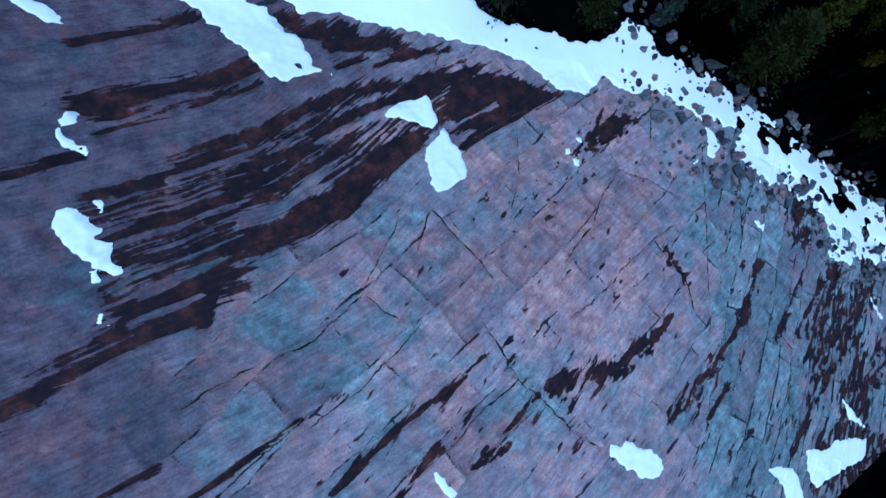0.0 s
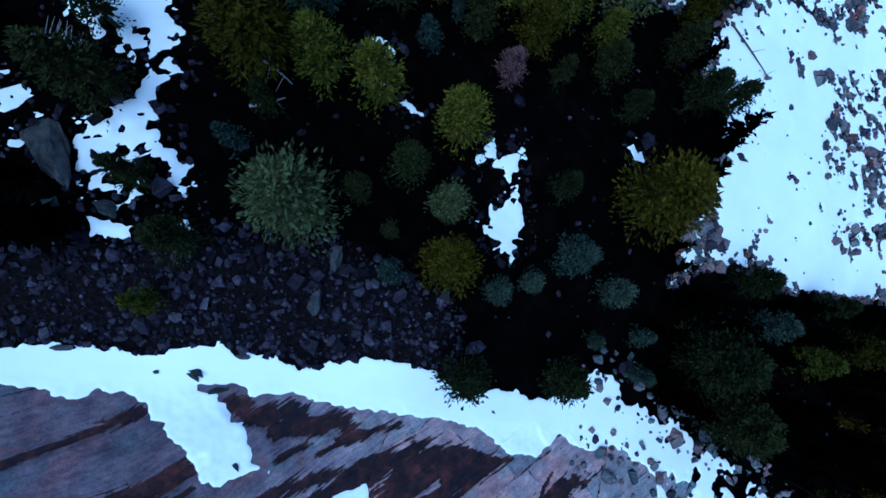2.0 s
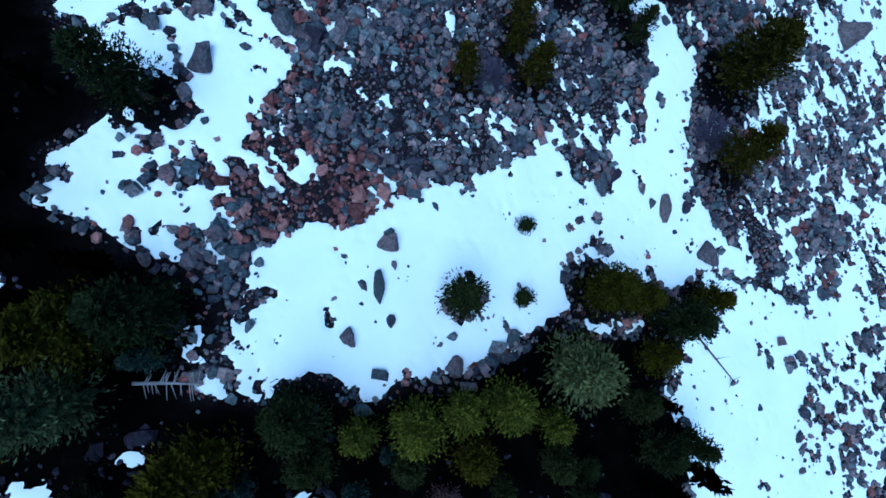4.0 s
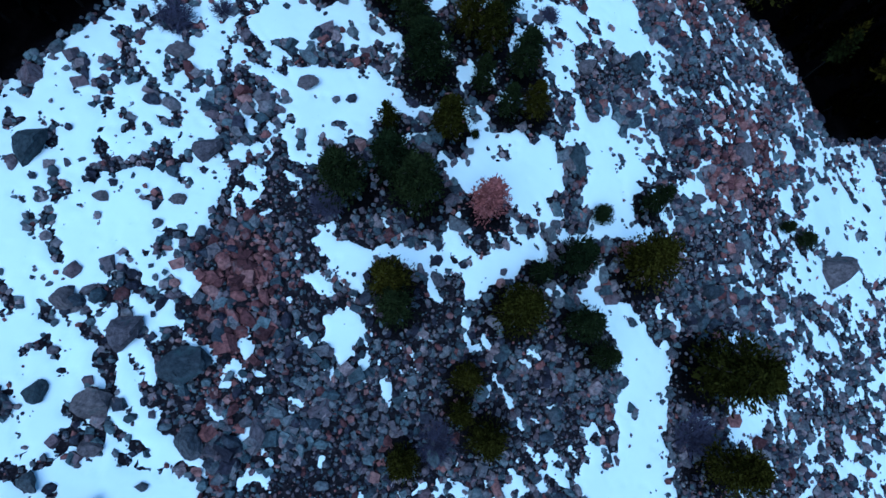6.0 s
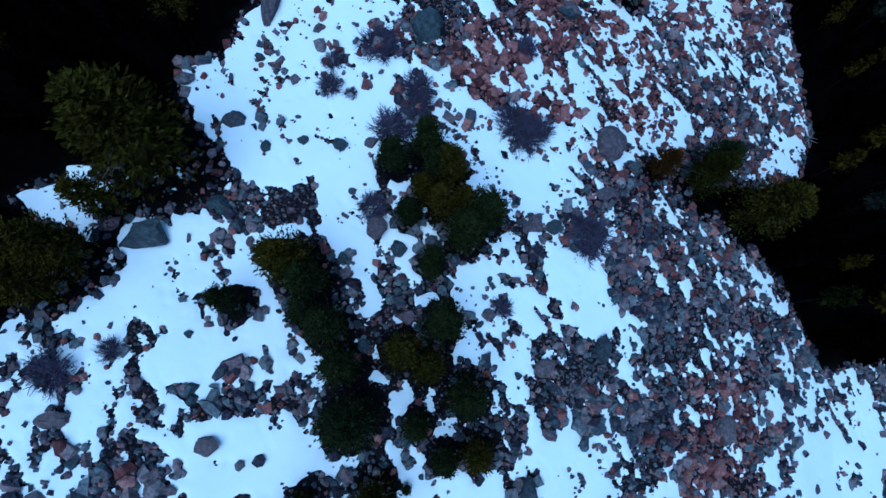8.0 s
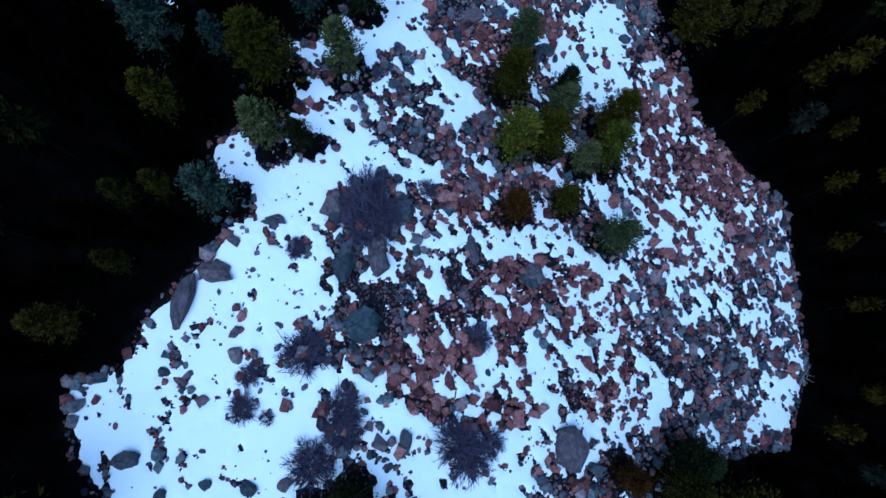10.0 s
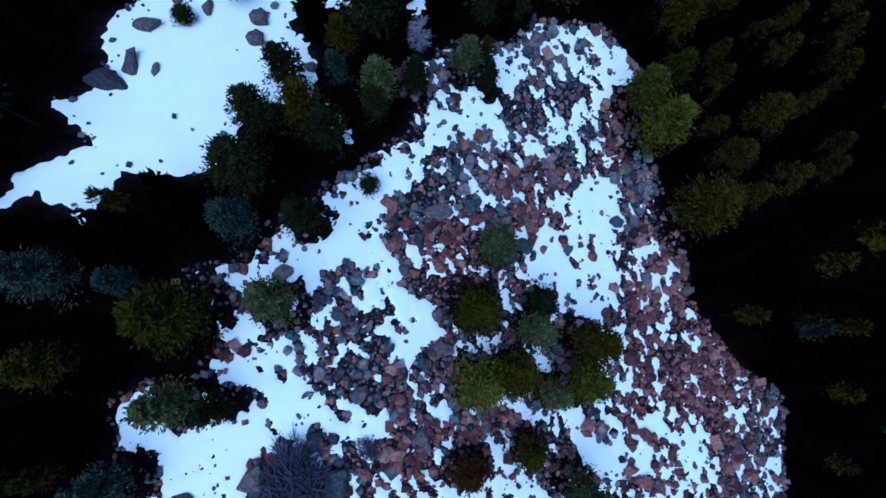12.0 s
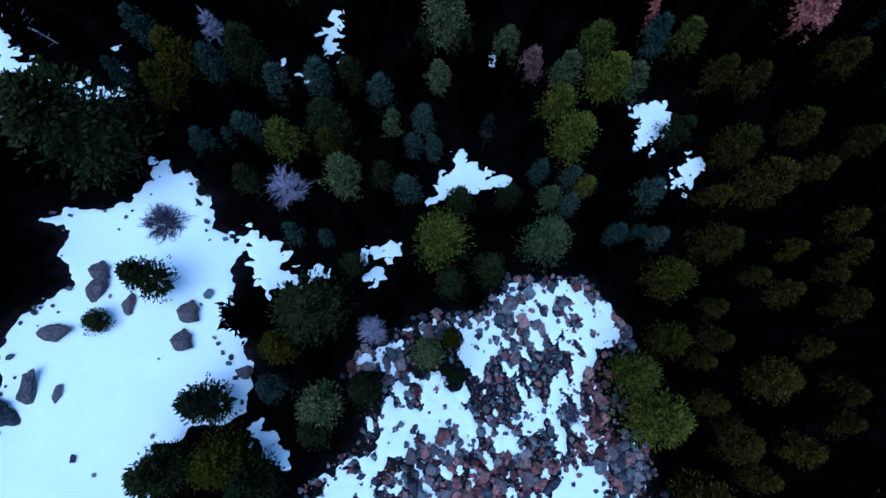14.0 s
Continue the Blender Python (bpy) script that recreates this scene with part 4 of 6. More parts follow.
GROVE_7 = [
    (9.7, 133.0, 1.03, 5.0, 'ochre'), (-13.5, 136.5, 2.31, 8.2, 'ochre'), (4.8, 136.8, 1.58, 6.4, 'olive'), (-21.3, 136.9, 1.78, 6.8, 'grey'),
    (10.6, 137.1, 1.07, 5.1, 'sage'), (-17.4, 137.6, 1.06, 5.1, 'grey'), (7.4, 137.9, 1.45, 6.0, 'ochre'), (12.7, 138.3, 1.83, 7.0, 'olive'),
    (-8.7, 138.5, 1.59, 6.4, 'sage'), (8.1, 141.1, 1.22, 5.5, 'sage'), (12.3, 141.4, 1.92, 7.2, 'ochre'), (3.6, 141.7, 1.91, 7.2, 'ochre'),
    (-12.5, 142.9, 1.53, 6.2, 'grey'), (8.4, 143.3, 1.04, 5.0, 'green'), (-8.7, 144.4, 1.35, 5.8, 'green'), (-13.3, 146.0, 2.14, 7.7, 'green'),
    (4.0, 146.4, 1.3, 5.7, 'sage'), (-5.9, 148.2, 0.86, 1.9, 'green'), (-14.0, 150.1, 1.6, 6.4, 'green'), (-9.2, 150.6, 1.58, 6.3, 'green'),
    (-10.9, 151.4, 1.83, 7.0, 'ochre'), (-6.9, 153.7, 1.08, 5.1, 'green'), (-13.1, 154.0, 1.52, 6.2, 'green'), (19.9, 154.2, 2.73, 9.2, 'ochre'),
]
GROVE_8 = [
    (-7.2, 155.3, 1.51, 6.2, 'sage'), (-10.1, 155.5, 0.91, 4.7, 'grey'), (-5.0, 156.8, 1.27, 5.6, 'green'), (-22.0, 156.7, 0.95, 1.7, 'green'),
    (25.3, 157.5, 1.31, 5.7, 'ochre'), (-10.6, 158.0, 1.19, 5.4, 'ochre'), (0.5, 159.1, 0.87, 4.6, 'green'), (22.2, 159.9, 1.92, 7.2, 'ochre'),
    (-1.7, 160.0, 1.23, 5.5, 'sage'), (-19.3, 160.0, 1.44, 6.0, 'green'), (15.1, 160.0, 2.39, 8.4, 'olive'), (29.1, 160.4, 1.66, 6.6, 'ochre'),
    (-5.5, 160.5, 0.94, 4.8, 'lilac'), (-9.2, 160.9, 2.47, 8.6, 'green'), (-0.3, 161.4, 0.78, 4.4, 'ochre'), (20.2, 162.0, 1.18, 5.3, 'ochre'),
    (13.2, 162.6, 1.95, 7.3, 'olive'), (34.7, 163.8, 1.54, 6.2, 'ochre'), (-8.3, 164.5, 0.97, 4.8, 'green'), (19.3, 164.9, 0.99, 4.9, 'green'),
    (-1.3, 165.2, 1.18, 5.4, 'green'), (-12.7, 165.4, 0.7, 4.1, 'grey'), (25.5, 165.4, 2.06, 7.5, 'ochre'), (15.8, 165.9, 1.66, 6.6, 'ochre'),
]
GROVE_9 = [
    (-10.6, 166.0, 0.6, 3.9, 'grey'), (34.8, 166.7, 1.55, 6.3, 'ochre'), (1.2, 167.0, 1.31, 5.7, 'green'), (20.0, 167.1, 1.2, 5.4, 'ochre'),
    (-2.8, 167.8, 2.22, 7.9, 'olive'), (-16.9, 168.2, 0.93, 4.7, 'green'), (-25.8, 168.2, 3.82, 12.0, 'green'), (-13.8, 168.4, 1.25, 5.5, 'lilac'),
    (30.8, 169.2, 1.19, 5.4, 'ochre'), (19.8, 169.6, 1.14, 5.3, 'ochre'), (-20.9, 170.2, 0.87, 4.6, 'grey'), (-10.6, 170.3, 1.52, 6.2, 'sage'),
    (4.7, 170.4, 1.99, 7.4, 'sage'), (15.0, 170.5, 1.99, 7.4, 'ochre'), (-6.2, 171.2, 1.08, 5.1, 'grey'), (-19.1, 171.2, 0.61, 3.9, 'grey'),
    (-8.2, 171.5, 0.94, 4.7, 'green'), (-2.2, 171.5, 1.21, 5.4, 'green'), (-15.2, 172.0, 1.47, 6.1, 'olive'), (-18.0, 172.1, 1.12, 5.2, 'grey'),
    (-12.3, 172.6, 1.16, 5.3, 'ochre'), (10.3, 172.9, 0.98, 4.9, 'grey'), (1.2, 173.1, 1.09, 5.1, 'green'), (26.9, 173.1, 1.43, 6.0, 'sage'),
]
GROVE_10 = [
    (-24.4, 173.2, 1.42, 5.9, 'ochre'), (-28.5, 173.6, 0.73, 4.2, 'grey'), (-12.7, 173.7, 1.78, 6.9, 'green'), (12.2, 173.9, 0.61, 3.9, 'grey'),
    (23.7, 173.9, 1.11, 5.2, 'ochre'), (6.0, 174.1, 0.91, 4.7, 'grey'), (13.8, 174.1, 0.93, 4.7, 'grey'), (4.5, 174.2, 0.95, 4.8, 'sage'),
    (34.3, 174.4, 1.91, 7.2, 'ochre'), (-6.8, 174.9, 0.79, 4.4, 'grey'), (19.2, 175.0, 1.86, 7.0, 'ochre'), (-5.1, 175.2, 0.88, 4.6, 'grey'),
    (-8.8, 175.9, 0.84, 4.5, 'sage'), (-24.8, 176.1, 1.65, 6.5, 'ochre'), (3.2, 176.2, 0.87, 4.6, 'grey'), (-17.6, 176.3, 1.13, 5.2, 'grey'),
    (7.0, 176.3, 0.94, 4.8, 'olive'), (-22.5, 176.4, 1.13, 5.2, 'grey'), (32.9, 176.4, 1.34, 5.8, 'sage'), (5.8, 176.7, 0.84, 4.5, 'grey'),
    (-6.6, 177.3, 1.01, 4.9, 'grey'), (12.6, 177.4, 1.29, 5.6, 'grey'), (-20.3, 177.5, 1.84, 7.0, 'green'), (-28.3, 177.7, 1.2, 5.4, 'grey'),
]
GROVE_11 = [
    (27.7, 177.8, 1.26, 5.6, 'ochre'), (-15.1, 177.9, 1.36, 5.8, 'grey'), (-10.5, 178.5, 1.13, 5.2, 'grey'), (-12.9, 179.0, 1.15, 5.3, 'green'),
    (5.2, 179.7, 2.06, 7.5, 'olive'), (19.0, 179.7, 1.36, 5.8, 'ochre'), (-24.4, 179.9, 0.81, 4.4, 'lilac'), (36.0, 180.3, 1.64, 6.5, 'ochre'),
    (-6.4, 181.6, 1.13, 5.2, 'sage'), (23.1, 182.2, 2.43, 8.5, 'ochre'), (3.4, 182.5, 1.7, 6.6, 'olive'), (35.3, 183.7, 1.66, 6.5, 'ochre'),
    (-8.7, 184.1, 0.98, 4.9, 'green'), (14.2, 184.7, 1.36, 5.8, 'green'), (20.4, 185.0, 2.15, 7.8, 'ochre'), (3.5, 185.4, 1.52, 6.2, 'sage'),
    (0.5, 185.6, 1.21, 5.4, 'rose'), (-5.5, 185.7, 1.0, 4.9, 'green'), (-7.1, 186.2, 2.2, 7.9, 'sage'), (6.9, 186.3, 2.06, 7.5, 'olive'),
    (-2.0, 186.5, 1.26, 5.6, 'sage'), (9.3, 187.1, 1.73, 6.7, 'sage'), (30.3, 187.2, 1.73, 6.7, 'sage'), (5.7, 189.0, 1.85, 7.0, 'olive'),
]
GROVE_12 = [
    (28.1, 190.9, 1.93, 7.2, 'ochre'), (17.8, 191.7, 1.66, 6.5, 'olive'), (10.7, 192.3, 1.66, 6.5, 'grey'), (21.4, 193.0, 1.58, 6.4, 'sage'),
    (36.9, 193.8, 1.88, 7.1, 'ochre'), (14.1, 193.9, 1.64, 6.5, 'olive'), (10.1, 196.0, 0.9, 4.7, 'red'), (32.4, 201.2, 2.26, 8.1, 'sage'),
    (27.7, 204.4, 2.29, 8.1, 'red'),
]


def smooth_hill(x, y):
    u, v = np.clip(x, -25, 38) / 30, np.clip(y, -8, 185) / 100
    parts = (1 + 0 * u, u, u * u, v, v * v, u * v, u * u * v, u * v * v, v ** 3, u ** 3)
    z = sum(c * p for c, p in zip(HILL, parts))
    k = 0
    for cy in range(0, 200, 20):
        for cx in (-20, -5, 10, 25, 40):
            z = z + KNOLLS[k] * np.exp(-((x - cx) ** 2 + (y - cy) ** 2) / 338.0)
            k += 1
    k = 0
    for cy in (4, 10, 16, 20, 24):
        for cx in range(-18, 19, 6):
            z = z + GULLY[k] * np.exp(-((x - cx) ** 2 + (y - cy) ** 2) / 24.0)
            k += 1
    east, west, north, south = (np.maximum(d, 0) for d in (x - 38, -25 - x, y - 185, -8 - y))
    return z - 38 * (1 - np.exp(-east / 100)) + 20 * (1 - np.exp(-west / 200)) - 20 * (1 - np.exp(-north / 200)) + 8 * (1 - np.exp(-south / 100))


def ground_at(x, y):
    return smooth_hill(x, y) + 0.16 * fbm(x, y, 7.0, 2, 3.0)


def slab_in(x, y):
    return inside(SLAB_EDGE, x, y)


def surface_at(x, y):
    """Top of the bare ground or of the slab."""
    return ground_at(x, y) + 0.35 * smooth(-3.5, 0.5, slab_in(x, y))


def open_in(x, y):
    return np.maximum(inside(TALUS_EAST + TALUS_WEST, x, y), inside(CLEARING, x, y))


GROVES = GROVE_1 + GROVE_2 + GROVE_3 + GROVE_4 + GROVE_5 + GROVE_6 + GROVE_7 + GROVE_8 + GROVE_9 + GROVE_10 + GROVE_11 + GROVE_12
# rings under the crowns: needle litter, and their shade painted on the ground
LITTER_SHADE = np.zeros((470, 1010))
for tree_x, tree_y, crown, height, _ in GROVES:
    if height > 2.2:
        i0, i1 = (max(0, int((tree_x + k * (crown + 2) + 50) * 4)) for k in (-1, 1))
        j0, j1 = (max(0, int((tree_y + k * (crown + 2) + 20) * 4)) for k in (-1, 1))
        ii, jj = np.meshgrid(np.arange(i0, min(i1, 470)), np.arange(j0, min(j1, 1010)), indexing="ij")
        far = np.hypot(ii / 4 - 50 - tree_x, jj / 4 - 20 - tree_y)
        LITTER_SHADE[i0:i1, j0:j1] = np.maximum(LITTER_SHADE[i0:i1, j0:j1], smooth(1.35 * crown + 0.3, 0.75 * crown, far))


def litter_shade_at(x, y):
    """How much needle litter and painted crown shade there is, close under the crowns."""
    u, v = np.clip((x + 50) * 4, 0, 467), np.clip((y + 20) * 4, 0, 1007)
    i, j = u.astype(int), v.astype(int)
    u, v = u - i, v - j
    return (LITTER_SHADE[i, j] * (1 - u) + LITTER_SHADE[i + 1, j] * u) * (1 - v) + (LITTER_SHADE[i, j + 1] * (1 - u) + LITTER_SHADE[i + 1, j + 1] * u) * v


def strip_depth(x, y):
    """Depth of the snow on and along the slab; below nought there is none."""
    rag = 0.5 * fbm(x, y, 2.2, 3, 1.0)
    fine = 0.28 * fbm(x, y, 0.7, 2, 9.0)
    strip = inside(STRIP_LOW + STRIP_HIGH, x, y)
    loose = smooth(13, 20, x)
    d = np.minimum(strip, 3.0 - 2.3 * loose) + (0.7 + 2.3 * loose) * rag + (1.1 + 0.3 * loose) * fine - 0.12 - 0.3 * loose
    for outline in SLAB_PATCHES:
        d = np.maximum(d, np.minimum(inside(outline, x, y), 0.35) + 0.25 * rag + 1.0 * fine - 0.02)
    return np.clip(0.6 * d, -0.4, 0.055 + 0.03 * rag)


def field_depth(x, y):
    """Depth of the snow in the woods and on the talus; below nought there is none."""
    rag = 0.5 * fbm(x, y, 2.2, 3, 1.0)
    fine = 0.28 * fbm(x, y, 0.7, 2, 9.0)
    d = np.full(np.shape(x), -1.0)
    for outline in FOREST_GAPS:
        d = np.maximum(d, np.minimum(inside(outline, x, y), 0.6) + 1.5 * rag + 4.0 * fine - 0.05)
    d = np.maximum(d, inside(CLEARING, x, y) + 1.5 * rag + 1.2 * fine)
    talus = inside(TALUS_EAST + TALUS_WEST, x, y)
    sheet, rocky = np.full(np.shape(x), -1.0), np.full(np.shape(x), -1.0)
    for outline in SNOW_BEDS:
        sheet = np.maximum(sheet, inside(outline, x, y, 1.0))
    for outline in STONE_BEDS:
        rocky = np.maximum(rocky, inside(outline, x, y, 1.0))
    share = 0.06 + 0.06 * smooth(95, 125, y) + 0.10 * smooth(-5, -12, x) + 0.12 * spots(FULL_SNOW + FULL_SNOW_NORTH, x, y) - 0.20 * spots(BARE_TALUS, x, y) - 0.12 * spots(BARE_TALUS_NORTH, x, y)
    deep, bare = smooth(-0.35, 0.45, sheet), smooth(-0.35, 0.45, rocky)
    share = share * (1 - deep) + (0.46 + 0.14 * smooth(64, 54, y) - 0.04 * smooth(95, 125, y)) * deep
    share = share * (1 - bare) - (0.36 - 0.16 * smooth(74, 86, y)) * bare
    # streaks run down the slope, a little across the way of the walk
    u, v = 0.62 * x - 0.78 * y, 0.78 * x + 0.62 * y
    mottled = share + 0.45 * fbm(x, y, 4.2, 2, 12.0) + 0.62 * fbm(u * 0.6, v, 1.9, 3, 4.0) + (0.70 + 0.32 * smooth(100, 122, y)) * fbm(u * 0.55, v, 0.72, 3, 6.0)
    d = np.maximum(d, np.minimum(mottled - 0.8 * litter_shade_at(x, y), np.maximum(0.5 * talus + 0.5 * rag, 0.7 * sheet + 0.25 * rag)))
    return np.clip(0.32 * d, -0.3, 0.10 + 0.02 * rag)


def snow_depth(x, y):
    return np.maximum(strip_depth(x, y), field_depth(x, y))


# ---- materials ----
def material(name):
    m = bpy.data.materials.new(name)
    m.use_nodes = True
    t = m.node_tree
    t.nodes["Principled BSDF"].inputs["Specular IOR Level"].default_value = 0.06
    return m, t, t.nodes["Principled BSDF"]


def node(t, kind, **inputs):
    n = t.nodes.new(kind)
    for key, value in inputs.items():
        key = key.replace("_", " ")
        if hasattr(value, "is_output"):
            t.links.new(value, n.inputs[key])
        else:
            n.inputs[key].default_value = value
    return n


def noise_out(t, size, detail=4.0, rough=0.6, stretch=(1, 1, 1), turn=0.0):
    at = t.nodes.new("ShaderNodeTexCoord")
    put = t.nodes.new("ShaderNodeMapping")
    put.vector_type = "TEXTURE"
    put.inputs["Scale"].default_value = tuple(1 / k for k in stretch)
    put.inputs["Rotation"].default_value = (0, 0, radians(turn))
    t.links.new(at.outputs["Object"], put.inputs[0])
    n = node(t, "ShaderNodeTexNoise", Vector=put.outputs[0], Scale=1.0 / size, Detail=detail, Roughness=rough)
    return n.outputs["Fac"]


def ramp(t, fac, stops):
    r = t.nodes.new("ShaderNodeValToRGB")
    while len(r.color_ramp.elements) < len(stops):
        r.color_ramp.elements.new(0.5)
    for e, (at, colour) in zip(r.color_ramp.elements, stops):
        e.position, e.color = at, (*colour, 1)
    t.links.new(fac, r.inputs[0])
    return r.outputs[0]


def mix(t, fac, a, b, how="MIX"):
    m = t.nodes.new("ShaderNodeMix")
    m.data_type, m.blend_type = "RGBA", how
    for value, slot in ((fac, m.inputs[0]), (a, m.inputs[6]), (b, m.inputs[7])):
        if hasattr(value, "is_output"):
            t.links.new(value, slot)
        elif isinstance(value, tuple):
            slot.default_value = (*value, 1)
        else:
            slot.default_value = value
    return m.outputs[2]


def bump(t, bsdf, height, strength=0.5, far=0.05):
    b = node(t, "ShaderNodeBump", Height=height, Strength=strength, Distance=far)
    t.links.new(b.outputs[0], bsdf.inputs["Normal"])


def attribute(t, name):
    a = t.nodes.new("ShaderNodeAttribute")
    a.attribute_name = name
    return a.outputs["Fac"]


def snow_material():
    m, t, b = material("old_snow")
    c = ramp(t, noise_out(t, 3.0, 5), [(0.3, (0.87, 0.86, 0.84)), (0.7, (0.93, 0.92, 0.90))])
    dirt = ramp(t, noise_out(t, 0.35, 6, 0.7), [(0.66, (0, 0, 0)), (0.80, (1, 1, 1))])
    c = mix(t, dirt, c, (0.60, 0.60, 0.60))
    t.links.new(c, b.inputs["Base Color"])
    b.inputs["Roughness"].default_value = 0.75
    bump(t, b, noise_out(t, 0.5, 5), 0.15, 0.04)
    return m


def rock_material(name, stops, patch, patch_size=2.0, grain=0.25, per_island=False, per_object=False):
    m, t, b = material(name)
    pick = noise_out(t, patch_size, 5, 0.65)
    if per_island or per_object:
        g = t.nodes.new("ShaderNodeNewGeometry" if per_island else "ShaderNodeObjectInfo")
        add = t.nodes.new("ShaderNodeMath")
        add.operation, add.inputs[1].default_value = "MULTIPLY_ADD", 0.75
        t.links.new(g.outputs["Random Per Island" if per_island else "Random"], add.inputs[0])
        small = t.nodes.new("ShaderNodeMath")
        small.operation, small.inputs[1].default_value = "MULTIPLY", 0.25
        t.links.new(pick, small.inputs[0])
        t.links.new(small.outputs[0], add.inputs[2])
        pick = add.outputs[0]
    c = ramp(t, pick, stops)
    speck = ramp(t, noise_out(t, grain, 7, 0.75), [(0.36, (0.42, 0.42, 0.45)), (0.64, (1.45, 1.43, 1.42))])
    c = mix(t, 1.0, c, speck, "MULTIPLY")
    lichen = ramp(t, noise_out(t, 0.9, 6, 0.7), [(0.58, (0, 0, 0)), (0.72, (1, 1, 1))])
    c = mix(t, lichen, c, patch)
    t.links.new(c, b.inputs["Base Color"])
    b.inputs["Roughness"].default_value = 0.85
    bump(t, b, noise_out(t, grain, 6, 0.7), 0.6, 0.06)
    return m


def math_node(t, how, a, b=0.0, c=0.0, clamp=False):
    m = t.nodes.new("ShaderNodeMath")
    m.operation, m.use_clamp = how, clamp
    for value, slot in zip((a, b, c), m.inputs):
        if hasattr(value, "is_output"):
            t.links.new(value, slot)
        else:
            slot.default_value = value
    return m.outputs[0]


def slab_material():
    m, t, b = material("banded_slab_rock")
    grey = ramp(t, noise_out(t, 1.1, 6, 0.62), [(0.34, (0.140, 0.112, 0.138)), (0.5, (0.228, 0.184, 0.208)), (0.66, (0.320, 0.258, 0.275))])
    rosy = ramp(t, noise_out(t, 0.8, 6, 0.65), [(0.32, (0.210, 0.120, 0.135)), (0.5, (0.360, 0.208, 0.200)), (0.68, (0.520, 0.340, 0.305))])
    bluish = ramp(t, noise_out(t, 0.8, 6, 0.65), [(0.32, (0.090, 0.108, 0.120)), (0.5, (0.172, 0.205, 0.213)), (0.68, (0.280, 0.330, 0.330))])
    hue = math_node(t, "SUBTRACT", attribute(t, "hue"), 0.5)
    c = mix(t, math_node(t, "MULTIPLY_ADD", hue, 0.62, attribute(t, "pink"), True), grey, rosy)
    c = mix(t, math_node(t, "MULTIPLY_ADD", hue, -0.62, attribute(t, "teal"), True), c, bluish)
    c = mix(t, 1.0, c, ramp(t, attribute(t, "tone"), [(0.0, (0.74, 0.75, 0.78)), (0.5, (0.95, 0.95, 0.95)), (1.0, (1.20, 1.18, 1.16))]), "MULTIPLY")
    # stains and fine grain along the bedding
    along, bedding = attribute(t, "along"), attribute(t, "bedding")

    def bed_noise(length, width, detail, rough):
        at = node(t, "ShaderNodeCombineXYZ", X=math_node(t, "MULTIPLY", along, 1 / length), Y=math_node(t, "MULTIPLY", bedding, 1 / width))
        return node(t, "ShaderNodeTexNoise", Vector=at.outputs[0], Scale=1.0, Detail=detail, Roughness=rough).outputs["Fac"]

    streak = ramp(t, bed_noise(1.3, 0.2, 6, 0.65), [(0.36, (0.76, 0.77, 0.80)), (0.64, (1.22, 1.21, 1.19))])
    c = mix(t, 1.0, c, streak, "MULTIPLY")
    grain = ramp(t, noise_out(t, 0.12, 4, 0.75), [(0.36, (0.78, 0.78, 0.80)), (0.64, (1.18, 1.18, 1.17))])
    c = mix(t, 1.0, c, grain, "MULTIPLY")
    rust = ramp(t, noise_out(t, 1.4, 6, 0.7), [(0.56, (0, 0, 0)), (0.72, (0.65, 0.65, 0.65))])
    c = mix(t, rust, c, (0.33, 0.150, 0.118))
    c = mix(t, attribute(t, "west"), c, mix(t, 1.0, c, (0.42, 0.40, 0.46), "MULTIPLY"))
    # dark beds: long stripes, frayed along the bedding
    fray = mix(t, 0.42, bed_noise(9.0, 0.42, 2.0, 0.5), bed_noise(2.6, 0.14, 3.0, 0.55))
    fray = mix(t, 0.22, fray, noise_out(t, 0.45, 5, 0.7))
    fray = mix(t, attribute(t, "east"), fray, noise_out(t, 0.50, 4, 0.55, (0.09, 1, 1), 49))
    bed = math_node(t, "MULTIPLY_ADD", math_node(t, "SUBTRACT", fray, 0.5), 2.9, attribute(t, "band"))
    bed = ramp(t, bed, [(0.44, (0, 0, 0)), (0.56, (1, 1, 1))])
    dark = ramp(t, noise_out(t, 1.3, 8, 0.72), [(0.36, (0.011, 0.010, 0.015)), (0.5, (0.022, 0.013, 0.015)), (0.60, (0.050, 0.021, 0.021)), (0.70, (0.085, 0.032, 0.028))])
    c = mix(t, bed, c, mix(t, 1.0, dark, streak, "MULTIPLY"))
    # joints between the blocks, open in places, and long cracks
    ragged = math_node(t, "MULTIPLY_ADD", math_node(t, "SUBTRACT", noise_out(t, 0.16, 3, 0.6), 0.5), 0.10, attribute(t, "joint"))
    breadth = math_node(t, "MULTIPLY_ADD", noise_out(t, 1.6, 3, 0.6), 0.34, -0.135)
    c = mix(t, math_node(t, "MULTIPLY", math_node(t, "SUBTRACT", breadth, ragged), 26.0, 0.0, True), c, (0.020, 0.018, 0.026))
    gap = math_node(t, "ABSOLUTE", math_node(t, "MULTIPLY_ADD", math_node(t, "SUBTRACT", noise_out(t, 0.5, 5, 0.7), 0.5), 0.30, attribute(t, "crack")))
    wide = math_node(t, "MULTIPLY_ADD", noise_out(t, 1.1, 4, 0.7), 0.22, -0.070)
    c = mix(t, math_node(t, "MULTIPLY", math_node(t, "SUBTRACT", wide, gap), 40.0, 0.0, True), c, (0.012, 0.011, 0.015))
    t.links.new(c, b.inputs["Base Color"])
    b.inputs["Roughness"].default_value = 0.85
    bump(t, b, noise_out(t, 0.22, 8, 0.72), 0.6, 0.06)
    return m


